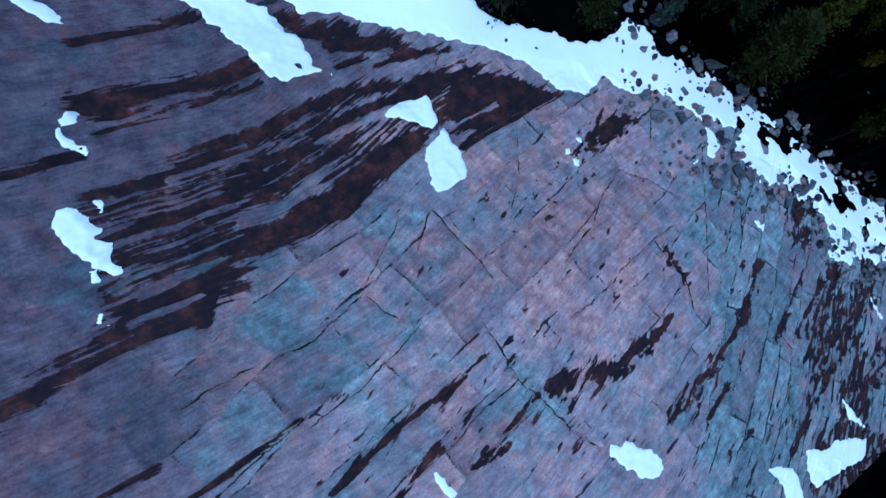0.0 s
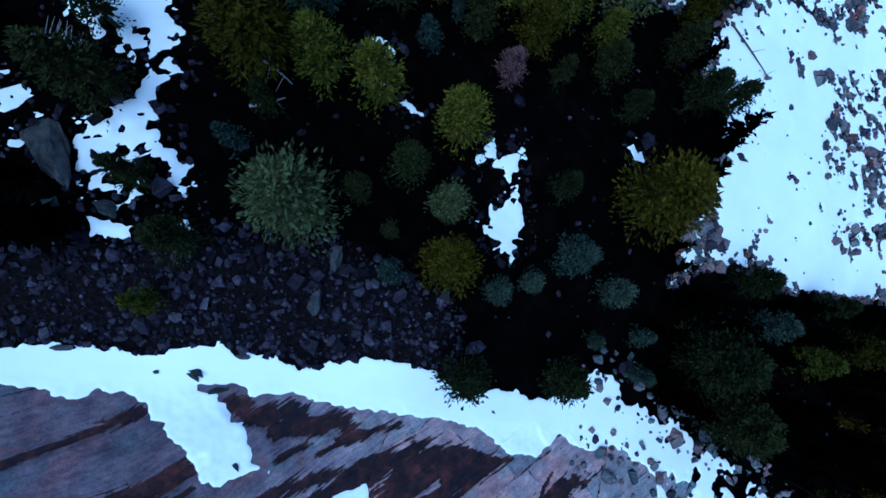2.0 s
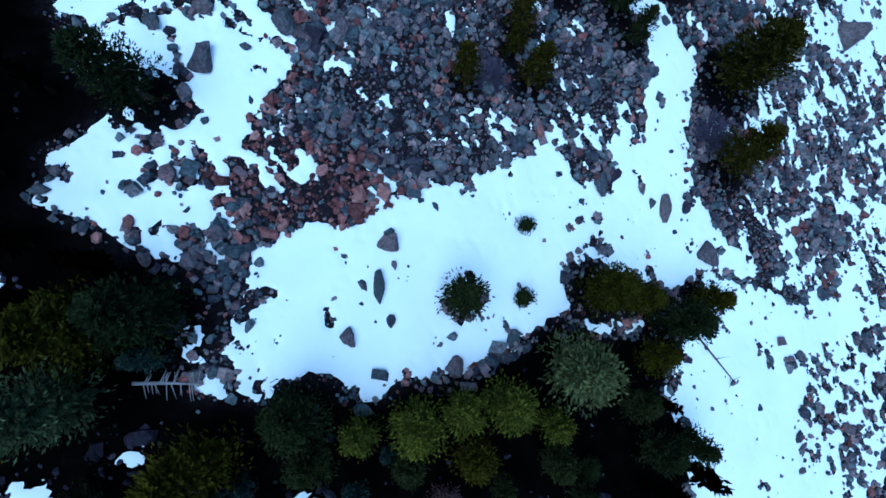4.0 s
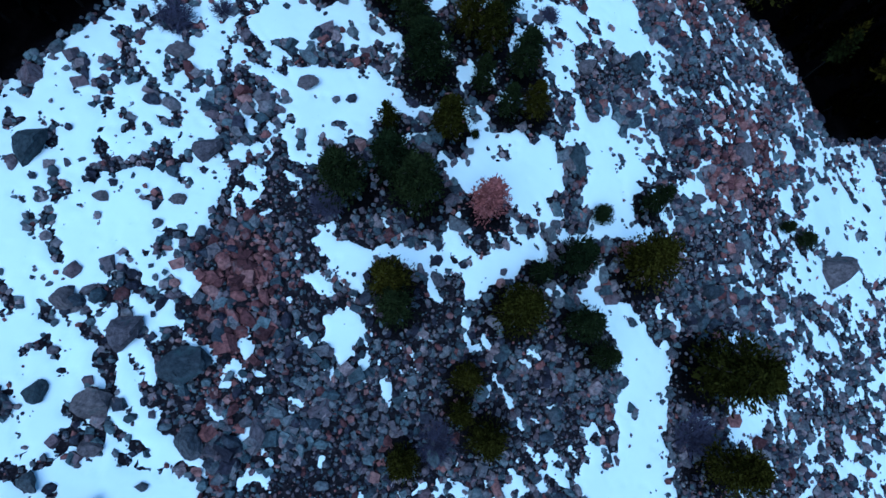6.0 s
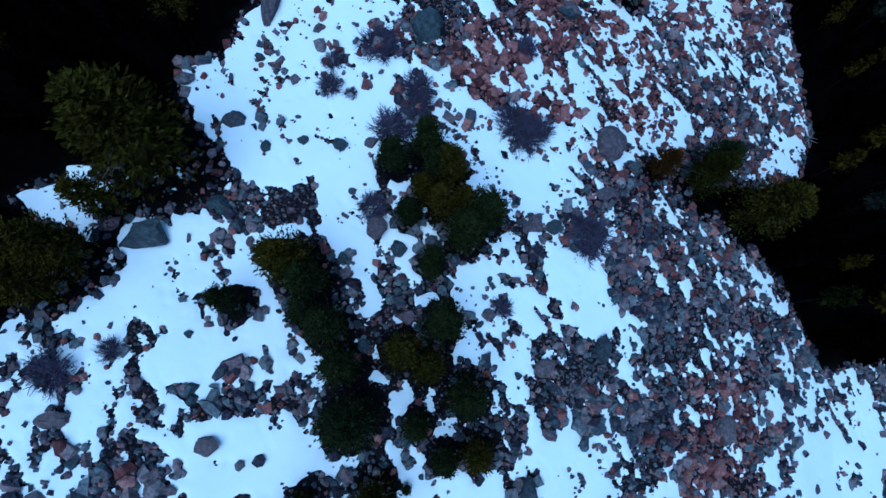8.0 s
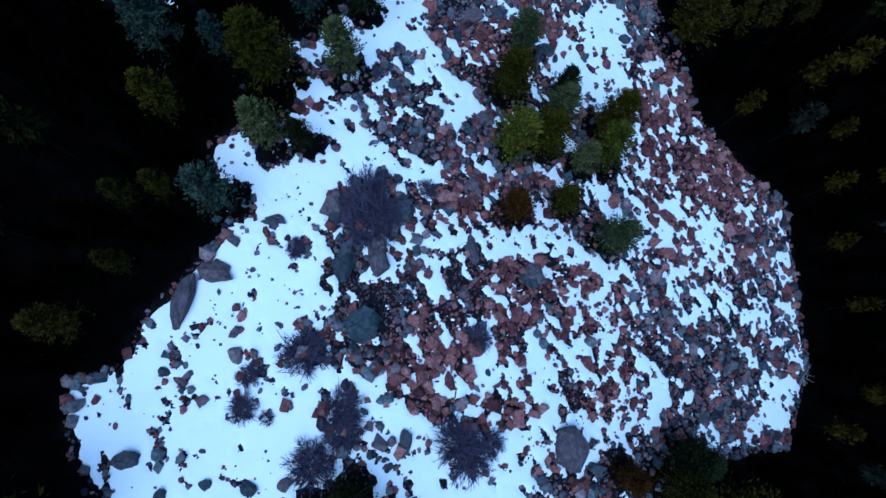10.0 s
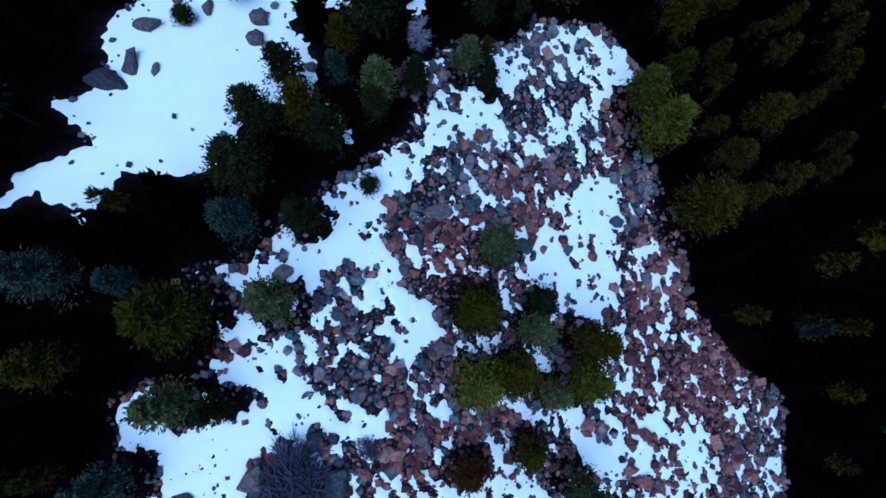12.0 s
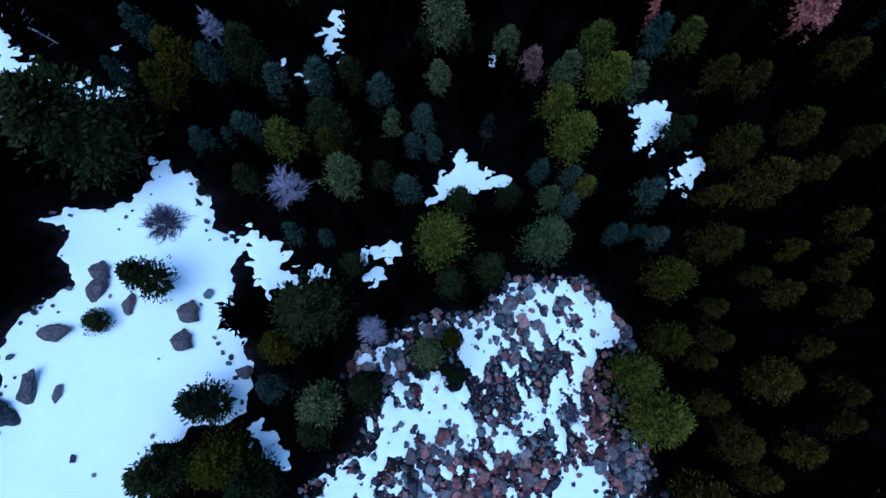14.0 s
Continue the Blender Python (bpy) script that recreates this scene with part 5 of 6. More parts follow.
def soil_material():
    m, t, b = material("forest_soil")
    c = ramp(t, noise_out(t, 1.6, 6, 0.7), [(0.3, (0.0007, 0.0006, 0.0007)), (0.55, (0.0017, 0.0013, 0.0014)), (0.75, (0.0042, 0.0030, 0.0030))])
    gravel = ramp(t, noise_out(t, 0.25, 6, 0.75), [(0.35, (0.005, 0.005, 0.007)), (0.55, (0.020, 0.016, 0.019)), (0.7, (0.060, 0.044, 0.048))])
    # under the crowns gravel gives way to near-black soil, standing for their shade
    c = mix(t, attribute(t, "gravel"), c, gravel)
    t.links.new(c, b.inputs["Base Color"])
    b.inputs["Roughness"].default_value, b.inputs["Specular IOR Level"].default_value = 1.0, 0.0
    bump(t, b, noise_out(t, 0.3, 6, 0.75), 0.8, 0.1)
    return m


def leaf_material(name, dark, light, turn=0.5):
    m, t, b = material(name)
    g = t.nodes.new("ShaderNodeNewGeometry")
    o = t.nodes.new("ShaderNodeObjectInfo")
    c = ramp(t, g.outputs["Random Per Island"], [(0.0, tuple(0.9 * a + 0.10 * b for a, b in zip(dark, light))), (turn, tuple(0.6 * a + 0.45 * b for a, b in zip(dark, light))), (1.0, tuple(1.05 * b for b in light))])
    tone = ramp(t, o.outputs["Random"], [(0.0, (0.70, 0.74, 0.80)), (1.0, (1.25, 1.15, 1.0))])
    c = mix(t, 1.0, c, tone, "MULTIPLY")
    speck = ramp(t, noise_out(t, 0.45, 3), [(0.35, (0.68, 0.70, 0.72)), (0.65, (1.25, 1.22, 1.15))])
    c = mix(t, 1.0, c, speck, "MULTIPLY")
    t.links.new(c, b.inputs["Base Color"])
    b.inputs["Roughness"].default_value, b.inputs["Specular IOR Level"].default_value = 1.0, 0.0
    return m


def bark_material(name, colour):
    m, t, b = material(name)
    c = ramp(t, noise_out(t, 0.3, 6, 0.7, (1, 1, 0.25)), [(0.3, tuple(0.6 * v for v in colour)), (0.7, tuple(1.3 * v for v in colour))])
    t.links.new(c, b.inputs["Base Color"])
    b.inputs["Roughness"].default_value = 0.9
    bump(t, b, noise_out(t, 0.1, 5), 0.6, 0.03)
    return m


SNOW = snow_material()
SLAB_ROCK = slab_material()
SOIL = soil_material()
GREY_ROCK = rock_material("grey_talus_rock", [(0.0, (0.012, 0.012, 0.016)), (0.2, (0.036, 0.030, 0.042)), (0.4, (0.066, 0.078, 0.086)), (0.55, (0.130, 0.084, 0.090)), (0.7, (0.118, 0.136, 0.142)), (0.85, (0.215, 0.150, 0.148)), (1.0, (0.330, 0.300, 0.300))], (0.120, 0.142, 0.146), per_island=True)
RED_ROCK = rock_material("red_talus_rock", [(0.0, (0.026, 0.013, 0.015)), (0.35, (0.110, 0.045, 0.044)), (0.65, (0.205, 0.086, 0.076)), (1.0, (0.330, 0.190, 0.165))], (0.150, 0.118, 0.118), per_island=True)
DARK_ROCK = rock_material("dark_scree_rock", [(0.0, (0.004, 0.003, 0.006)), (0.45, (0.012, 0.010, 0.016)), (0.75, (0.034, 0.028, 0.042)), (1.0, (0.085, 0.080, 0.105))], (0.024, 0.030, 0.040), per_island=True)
BOULDER_ROCK = rock_material("boulder_rock", [(0.0, (0.034, 0.031, 0.038)), (0.35, (0.052, 0.064, 0.070)), (0.6, (0.092, 0.073, 0.081)), (0.85, (0.122, 0.097, 0.097)), (1.0, (0.152, 0.120, 0.112))], (0.055, 0.0743, 0.0762), grain=0.3, per_object=True)
OUTCROP_ROCK = rock_material("teal_outcrop_rock", [(0.0, (0.0245, 0.028, 0.0308)), (0.5, (0.042, 0.0462, 0.049)), (1.0, (0.07, 0.063, 0.063))], (0.056, 0.07, 0.0665), grain=0.35, per_object=True)
BARK = bark_material("pine_bark", (0.07, 0.05, 0.04))
# a much darker bark than the pines', for the closed forest's stems
FOREST_BARK = bark_material("dark_forest_bark", (0.008, 0.006, 0.005))
GREY_BARK = bark_material("dead_grey_wood", (0.24, 0.22, 0.23))
TWIG = bark_material("bare_purple_twigs", (0.060, 0.050, 0.078))
LILAC_TWIG = bark_material("bare_pale_twigs", (0.26, 0.22, 0.28))
LEAVES = {
    "sage": leaf_material("sage_needles", (0.0172, 0.0186, 0.00684), (0.0865, 0.09833, 0.04172)),
    "olive": leaf_material("olive_needles", (0.0146, 0.0156, 0.00228), (0.08455, 0.08869, 0.01257)),
    "ochre": leaf_material("ochre_needles", (0.00999, 0.00936, 0.00172), (0.0441, 0.0405, 0.00457)),
    "green": leaf_material("green_needles", (0.00538, 0.00727, 0.00342), (0.0223, 0.0269, 0.0103)),
    "grey": leaf_material("blue_grey_needles", (0.0077, 0.0114, 0.00911), (0.04917, 0.06954, 0.05575)),
    "rose": leaf_material("rose_twigs", (0.057, 0.0259, 0.0259), (0.197, 0.104, 0.0986)),
    "red": leaf_material("red_twigs", (0.150, 0.050, 0.046), (0.42, 0.155, 0.140)),
    "moss": leaf_material("dark_ochre_needles", (0.0050, 0.0044, 0.0008), (0.0480, 0.0405, 0.0070), 0.55),
    "brown": leaf_material("brown_needles", (0.0120, 0.0060, 0.0020), (0.045, 0.0215, 0.0055)),
}


# Undergrowth: copies darkened to near black, standing for shade under the tall trees
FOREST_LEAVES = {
    "green": leaf_material("shaded_undergrowth_green", (0.0002, 0.0003, 0.0001), (0.0008, 0.0010, 0.0005)),
    "ochre": leaf_material("shaded_undergrowth_ochre", (0.0003, 0.0002, 0.0001), (0.0012, 0.0010, 0.0002)),
    "grey": leaf_material("shaded_undergrowth_grey", (0.0002, 0.0003, 0.0003), (0.0009, 0.0012, 0.0011)),
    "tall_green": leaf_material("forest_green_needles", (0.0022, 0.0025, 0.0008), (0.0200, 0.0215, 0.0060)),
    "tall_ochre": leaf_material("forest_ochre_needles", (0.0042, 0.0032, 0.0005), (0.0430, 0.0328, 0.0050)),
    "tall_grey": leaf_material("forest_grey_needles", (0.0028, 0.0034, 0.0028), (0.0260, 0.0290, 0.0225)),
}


# ---- mesh helpers ----
def mesh_from(name, verts, faces, mat, flat=True):
    """A mesh from arrays; faces all with the same number of corners."""
    verts, faces = np.asarray(verts, np.float32), np.asarray(faces, np.int32)
    me = bpy.data.meshes.new(name)
    me.vertices.add(len(verts))
    me.vertices.foreach_set("co", verts.ravel())
    n, k = faces.shape
    me.loops.add(n * k)
    me.loops.foreach_set("vertex_index", faces.ravel())
    me.polygons.add(n)
    me.polygons.foreach_set("loop_start", np.arange(0, n * k, k, dtype=np.int32))
    me.polygons.foreach_set("loop_total", np.full(n, k, np.int32))
    me.update(calc_edges=True)
    me.polygons.foreach_set("use_smooth", np.full(n, not flat))
    me.materials.append(mat)
    return me


def part(name, me, parent, label=""):
    ob = new(name, me)
    ob.parent = parent
    return tagged(ob, label)


def grid_mesh(name, xs, ys, z_of, mat, keep=None, flat=False):
    """A height sheet over the lines xs and ys; keep: which points are wanted."""
    x, y = np.meshgrid(xs, ys, indexing="ij")
    z = z_of(x, y)
    nx, ny = x.shape
    index = np.arange(nx * ny).reshape(nx, ny)
    faces = np.stack([index[:-1, :-1], index[1:, :-1], index[1:, 1:], index[:-1, 1:]], -1).reshape(-1, 4)
    verts = np.stack([x, y, z], -1).reshape(-1, 3)
    if keep is not None:
        wanted = keep(x, y, z).ravel()
        faces = faces[wanted[faces].any(1)]
        used = np.unique(faces)
        again = np.zeros(nx * ny, np.int64)
        again[used] = np.arange(len(used))
        verts, faces = verts[used], again[faces]
    return mesh_from(name, verts, faces, mat, flat), verts


def give(me, name, values):
    a = me.attributes.new(name, "FLOAT", "POINT")
    a.data.foreach_set("value", np.asarray(values, np.float32).ravel())


def spread(low, high, step, far, ratio=1.35):
    """Lines at even steps from low to high, then ever wider out to far."""
    mid = list(np.arange(low, high + step / 2, step))
    left, right, s = [], [], step
    while s < far:
        s *= ratio
        right.append((right[-1] if right else mid[-1]) + s)
        left.append((left[-1] if left else mid[0]) - s)
    return np.array(left[::-1] + mid + right)


# ---- ground: one sheet to the horizon ----
def ground_z(x, y):
    return surface_at(x, y) - 0.8 * smooth(0.3, 1.5, slab_in(x, y))


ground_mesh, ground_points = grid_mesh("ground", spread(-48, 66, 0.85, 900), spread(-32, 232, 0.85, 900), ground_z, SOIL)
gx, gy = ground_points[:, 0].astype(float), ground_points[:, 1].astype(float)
# the crowns' shade is put into the ground colour by taking the gravel away
give(ground_mesh, "gravel", smooth(-1.0, 1.0, open_in(gx, gy) + 0.8 * fbm(gx, gy, 2.0)) * 0.9 * (1 - 0.85 * litter_shade_at(gx, gy)) + 0.3 * smooth(-1.0, 0.5, inside(DARK_SCREE, gx, gy)))
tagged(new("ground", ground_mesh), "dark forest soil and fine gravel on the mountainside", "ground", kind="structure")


# ---- rock slab ----
def band_field(x, y):
    """How deep a point lies in the dark beds: 0.5 at their edges."""
    wobble = 0.22 * fbm(x, y, 2.5, 2, 2.0) + 0.10 * fbm(x, y, 0.7, 2, 5.0)
    f = 0.53 * smooth(-0.6, 0.4, inside(BANDED_ZONE, x, y) + wobble)
    for line, wide in BANDS + BANDS_EAST:
        f = np.maximum(f, 0.5 + (0.42 * wide - to_line(line, x, y) - wobble * min(1.0, wide)) / max(0.6, 1.3 * wide))
    for outline in BAND_AREAS:
        f = np.maximum(f, 0.5 + np.minimum(inside(outline, x, y) + 0.5 * wobble, 0.22) / 0.6)
    for line, wide in PALE_VEINS:
        f = np.minimum(f, 0.5 - (0.45 * wide - to_line(line, x, y) - wobble * 0.6) / 0.5)
    f = np.maximum(f, 0.20 * smooth(0.05, 0.4, fbm(x, y, 8.0, 2, 33.0)))
    return np.clip(np.maximum(f, 0.67 * east_in(x, y) * smooth(-0.35, 0.1, fbm(x, y, 5.0, 2, 36.0))), 0, 1)


def east_in(x, y):
    return smooth(25.5, 28.0, x + 1.5 * fbm(x, y, 3.0, 2, 37.0))


def crack_field(x, y):
    """Distance to the nearest long crack, with a sign for its two sides."""
    y = y + 0.20 * fbm(x, y, 1.2, 3, 21.0)
    best = np.full(np.shape(x), 1.0)
    for line in CRACKS:
        for (ax, ay), (bx, by) in zip(line, line[1:]):
            d = to_line([(ax, ay), (bx, by)], x, y) * np.where((bx - ax) * (y - ay) > (by - ay) * (x - ax), 1, -1)
            best = np.where(np.abs(d) < np.abs(best), d, best)
    return best


STREAM = np.random.default_rng(31)
ROWS_AT = np.cumsum(STREAM.uniform(1.5, 3.1, 60)) - 55
HASH = STREAM.uniform(0, 1, 4096)
EARLIER = 20  # further rows, down the slope to the east
ROWS_AT = np.concatenate([ROWS_AT[0] - 2.3 * np.arange(EARLIER, 0, -1), ROWS_AT])
GUIDE = [(-50, -17), (-20, -0.5), (-9.8, 4.5), (-7.0, 6.0), (-4.7, 8.2), (-2.8, 10.5), (-0.3, 13.3), (4.0, 16.8), (40, 46)]


def block_grid(x, y, turn, length, squeeze, seed):
    """Blocks between two sets of joints: their numbers, and the distance to the nearest joint."""
    a = radians(turn)
    u = math.cos(a) * x + math.sin(a) * y + 0.45 * fbm(x, y, 5.0, 2, seed) + 0.10 * fbm(x, y, 1.0, 2, seed + 3.0)
    v = squeeze * (-math.sin(a) * x + math.cos(a) * y + 0.45 * fbm(x, y, 5.0, 2, seed + 5.0) + 0.10 * fbm(x, y, 1.0, 2, seed + 7.0))
    row = np.clip(np.searchsorted(ROWS_AT, v), 1, len(ROWS_AT) - 1)
    number = row - EARLIER
    width = length * (0.7 + 0.8 * HASH[(number * 7) % 4096])
    s = u / width + 9 * HASH[(number * 13) % 4096] + 200
    column = np.floor(s).astype(int)
    near = np.minimum(np.minimum(v - ROWS_AT[row - 1], ROWS_AT[row] - v) / squeeze, np.minimum(s - column, column + 1 - s) * width)
    return (number * 131 + column * 17) % 4096, near


def blocks_at(x, y):
    """Tone and hue of the block that a point lies in, and its distance from the joints."""
    far_east = x + 1.2 * fbm(x, y, 4.0, 3, 71.0) - 0.25 * (y - 5) > 18.5
    first, near_first = block_grid(x, y, 43, 3.0, 1.0, 51.0)
    second, near_second = block_grid(x, y, 66, 4.6, 1.5, 57.0)
    cell = np.where(far_east, second, first)
    return HASH[cell], HASH[(cell * 5 + 11) % 4096], np.where(far_east, near_second, near_first)


def jointed(x, y):
    """1 where the slab is cut into blocks, less on the smooth dark rock past the bands."""
    return 0.25 + 0.75 * smooth(-11, -6, x - 0.55 * y + 3)


def slab_z(x, y):
    edge = slab_in(x, y)
    tone, _, near = blocks_at(x, y)
    step = (0.16 * tone - 0.16) * jointed(x, y) * smooth(0.0, 0.12, near)
    rough = 0.08 * fbm(x, y, 1.6, 4, 6.0) + 0.04 * fbm(x, y, 0.35, 2, 7.0)
    cut = 0.16 * smooth(0.40, 0.60, band_field(x, y)) + 0.16 * smooth(0.09, 0.02, np.abs(crack_field(x, y)))
    return surface_at(x, y) + (step + rough - cut) * smooth(0, 1.5, edge) - 1.2 * smooth(0.2, -0.6, edge)


slab_mesh, sp = grid_mesh("rock_slab", np.arange(-29, 56, 0.11), np.arange(-15.0, 21, 0.11), slab_z, SLAB_ROCK, lambda x, y, z: slab_in(x, y) > -0.5)
sx, sy = sp[:, 0].astype(float), sp[:, 1].astype(float)
tone, hue, near = blocks_at(sx, sy)
blue = smooth(17.5, 20.5, sx + 1.2 * fbm(sx, sy, 4.0, 3, 71.0) - 0.25 * (sy - 5))
give(slab_mesh, "tone", 0.5 + (tone - 0.5) * jointed(sx, sy))
give(slab_mesh, "hue", 0.5 + (hue - 0.5) * jointed(sx, sy))
give(slab_mesh, "joint", near + 0.06 * (1 - jointed(sx, sy)) - 0.03 * blue)
give(slab_mesh, "band", band_field(sx, sy))
give(slab_mesh, "crack", crack_field(sx, sy))
bedding, along = np.full(len(sx), 1e9), np.zeros(len(sx))
gone = 0.0
for (ax, ay), (bx, by) in zip(GUIDE, GUIDE[1:]):
    run = math.hypot(bx - ax, by - ay)
    d = to_line([(ax, ay), (bx, by)], sx, sy) * np.where((bx - ax) * (sy - ay) > (by - ay) * (sx - ax), 1, -1)
    closer = np.abs(d) < np.abs(bedding)
    bedding = np.where(closer, d, bedding)
    along = np.where(closer, gone + ((sx - ax) * (bx - ax) + (sy - ay) * (by - ay)) / run, along)
    gone += run
give(slab_mesh, "bedding", bedding + 0.25 * fbm(sx, sy, 3.0, 2, 61.0))
give(slab_mesh, "along", along)
give(slab_mesh, "east", smooth(-1.5, -3.5, inside(BANDED_ZONE, sx, sy)) * smooth(-8, -5, sx))
give(slab_mesh, "west", 0.95 * smooth(-4, -13, sx - 0.25 * sy + 2.5 * fbm(sx, sy, 4.0, 3, 70.0)))
give(slab_mesh, "pink", np.clip(0.60 * spots(SLAB_PINK, sx, sy) + 1.3 * fbm(sx, sy, 2.0, 4, 80.0) + 0.4 * fbm(sx, sy, 7.0, 2, 83.0) - 0.1 - 0.6 * blue, 0, 0.85))
give(slab_mesh, "teal", np.clip(0.60 * spots(SLAB_TEAL, sx, sy) + 1.3 * fbm(sx, sy, 1.8, 4, 90.0) - 0.15 + 0.8 * blue, 0, 0.9))
tagged(new("rock_slab", slab_mesh), "purple-grey bedrock slab with dark brown bands and cracks", "bedrock", kind="structure")

# ---- snow ----
def snow_z(x, y):
    return surface_at(x, y) + field_depth(x, y)


def strip_z(x, y):
    return np.maximum(slab_z(x, y), ground_z(x, y)) + strip_depth(x, y)


strip_mesh, _ = grid_mesh("snow_strip", np.arange(-30, 52, 0.11), np.arange(-12, 24, 0.11), strip_z, SNOW, lambda x, y, z: strip_depth(x, y) > -0.10)
tagged(new("snow_strip", strip_mesh), "strip and small patches of snow on the slab", "snow", kind="stuff")
snow_mesh, _ = grid_mesh("snow", np.arange(-44, 64, 0.19), np.arange(14, 226, 0.19), snow_z, SNOW, lambda x, y, z: z - surface_at(x, y) > -0.10)
tagged(new("snow", snow_mesh), "patchy old snow lying on rock and talus", "snow", kind="stuff")


# ---- stones ----
def lump(detail):
    """Corners and triangles of a rough ball."""
    bm = bmesh.new()
    bmesh.ops.create_icosphere(bm, subdivisions=detail, radius=1.0)
    v = np.array([p.co[:] for p in bm.verts])
    f = np.array([[p.index for p in face.verts] for face in bm.faces])
    bm.free()
    return v, f


BLOCK = np.array([(a, b, c) for a in (-1, 1) for b in (-1, 1) for c in (-1, 1)], float) * 0.72
BLOCK_FACES = np.array([t for a, b, c, d in ((0, 1, 3, 2), (4, 6, 7, 5), (0, 4, 5, 1), (2, 3, 7, 6), (0, 2, 6, 4), (1, 5, 7, 3)) for t in ((a, b, c), (a, c, d))])
BALL, BALL_FACES = lump(1)


def turns(n, tilt=0.45):
    """n random turns about the upright, each tilted a little."""
    a, b, c = rng.uniform(0, 2 * np.pi, n), rng.normal(0, tilt, n), rng.normal(0, tilt, n)
    one, none = np.ones(n), np.zeros(n)
    spin = np.stack([np.cos(a), -np.sin(a), none, np.sin(a), np.cos(a), none, none, none, one], -1).reshape(n, 3, 3)
    nod = np.stack([one, none, none, none, np.cos(b), -np.sin(b), none, np.sin(b), np.cos(b)], -1).reshape(n, 3, 3)
    roll = np.stack([np.cos(c), none, np.sin(c), none, one, none, -np.sin(c), none, np.cos(c)], -1).reshape(n, 3, 3)
    return nod @ roll @ spin


def stone_field(name, x, y, size, mat, label, sunk=0.13, top=None):
    """Many loose stones in one mesh; size: half their width."""
    z = surface_at(x, y) if top is None else top
    verts, faces, count = [], [], 0
    blocky = rng.uniform(size=len(x)) < 0.45
    for some, base, base_faces, uneven in ((blocky, BLOCK, BLOCK_FACES, (0.55, 1.25)), (~blocky, BALL, BALL_FACES, (0.68, 1.22))):
        n, half = int(some.sum()), size[some]
        shape = base[None] * rng.uniform(*uneven, (n, len(base), 3))
        shape = shape * (half[:, None] * rng.uniform((0.75, 0.65, 0.60), (1.5, 1.1, 1.0), (n, 3)))[:, None, :]
        shape = np.einsum("nij,nkj->nki", turns(n), shape)
        shape = shape + np.stack([x[some], y[some], z[some] + half * (0.5 - 2 * sunk)], -1)[:, None, :]
        faces.append((base_faces[None] + (count + np.arange(n) * len(base))[:, None, None]).reshape(-1, 3))
        verts.append(shape.reshape(-1, 3))
        count += n * len(base)
    return tagged(new(name, mesh_from(name, np.concatenate(verts), np.concatenate(faces), mat)), label, "stones", kind="stuff")


def scatter(n, x0, x1, y0, y1):
    return rng.uniform(x0, x1, n), rng.uniform(y0, y1, n)


tx, ty = scatter(300000, -34, 62, 28, 172)
within = inside(TALUS_EAST + TALUS_WEST, tx, ty) > -0.5
tx, ty = tx[within], ty[within]
depth = snow_depth(tx, ty)
clump = fbm(tx, ty, 3.0, 2, 40.0)
chance = np.where(depth < 0.02, 0.85 - 0.45 * smooth(0.8, 0.0, inside(TALUS_EAST + TALUS_WEST, tx, ty)) * (tx < 0), np.where(clump > 0.18, 0.085, 0.006) * (1 + 1.6 * smooth(95, 125, ty)) * (1 - 0.5 * spots(FULL_SNOW + FULL_SNOW_NORTH, tx, ty)))
on_snow = np.full(len(tx), -1.0)
for outline in SNOW_BEDS:
    on_snow = np.maximum(on_snow, inside(outline, tx, ty, 1.0))
chance = np.where(depth < 0.02, chance, chance * (1 - 0.75 * smooth(-0.3, 0.8, on_snow) * (1 - 0.7 * smooth(85, 105, ty))))
on_rock = np.full(len(tx), -1.0)
for outline in STONE_BEDS:
    on_rock = np.maximum(on_rock, inside(outline, tx, ty, 1.0))
keep = rng.uniform(size=len(tx)) < chance + np.where(depth < 0.02, 0.12 * smooth(-0.8, 0.2, on_rock), 0)
keep &= rng.uniform(size=len(tx)) > 0.85 * litter_shade_at(tx, ty)
tx, ty, depth = tx[keep], ty[keep], depth[keep]
size = np.clip(0.128 * np.exp(rng.normal(0, 0.55, len(tx))) * (1 + 0.9 * fbm(tx, ty, 6.0, 2, 50.0)) * (1 + 0.1 * smooth(140, 155, ty)), 0.05, 0.62)
top = surface_at(tx, ty) + np.maximum(depth, 0) * 0.6
red = 0.08 + 0.28 * smooth(95, 120, ty) * (1 - 0.75 * smooth(144, 156, ty)) + spots(RED_TALUS, tx, ty) * 0.62 > rng.uniform(size=len(tx))
stone_field("talus_stones", tx[~red], ty[~red], size[~red], GREY_ROCK, "angular grey and purple talus stones half in snow", top=top[~red])
stone_field("red_talus_stones", tx[red], ty[red], size[red], RED_ROCK, "angular rust-red talus stones half in snow", top=top[red])

fx, fy = scatter(52000, -30, 40, 14, 60)
zone = inside(DARK_SCREE, fx, fy)
woods = (open_in(fx, fy) < 0) & (slab_in(fx, fy) < -0.2)
near_gap = np.full(len(fx), -1.0)
for outline in FOREST_GAPS:
    near_gap = np.maximum(near_gap, inside(outline, fx, fy, 1.0))
keep = woods & (snow_depth(fx, fy) < 0.03) & (rng.uniform(size=len(fx)) < np.where(zone > -1, 0.9, np.where(near_gap > -0.9, 0.3, 0.015)))
fx, fy = fx[keep], fy[keep]
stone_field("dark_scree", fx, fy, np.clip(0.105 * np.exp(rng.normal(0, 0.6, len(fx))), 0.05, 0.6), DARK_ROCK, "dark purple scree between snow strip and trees")

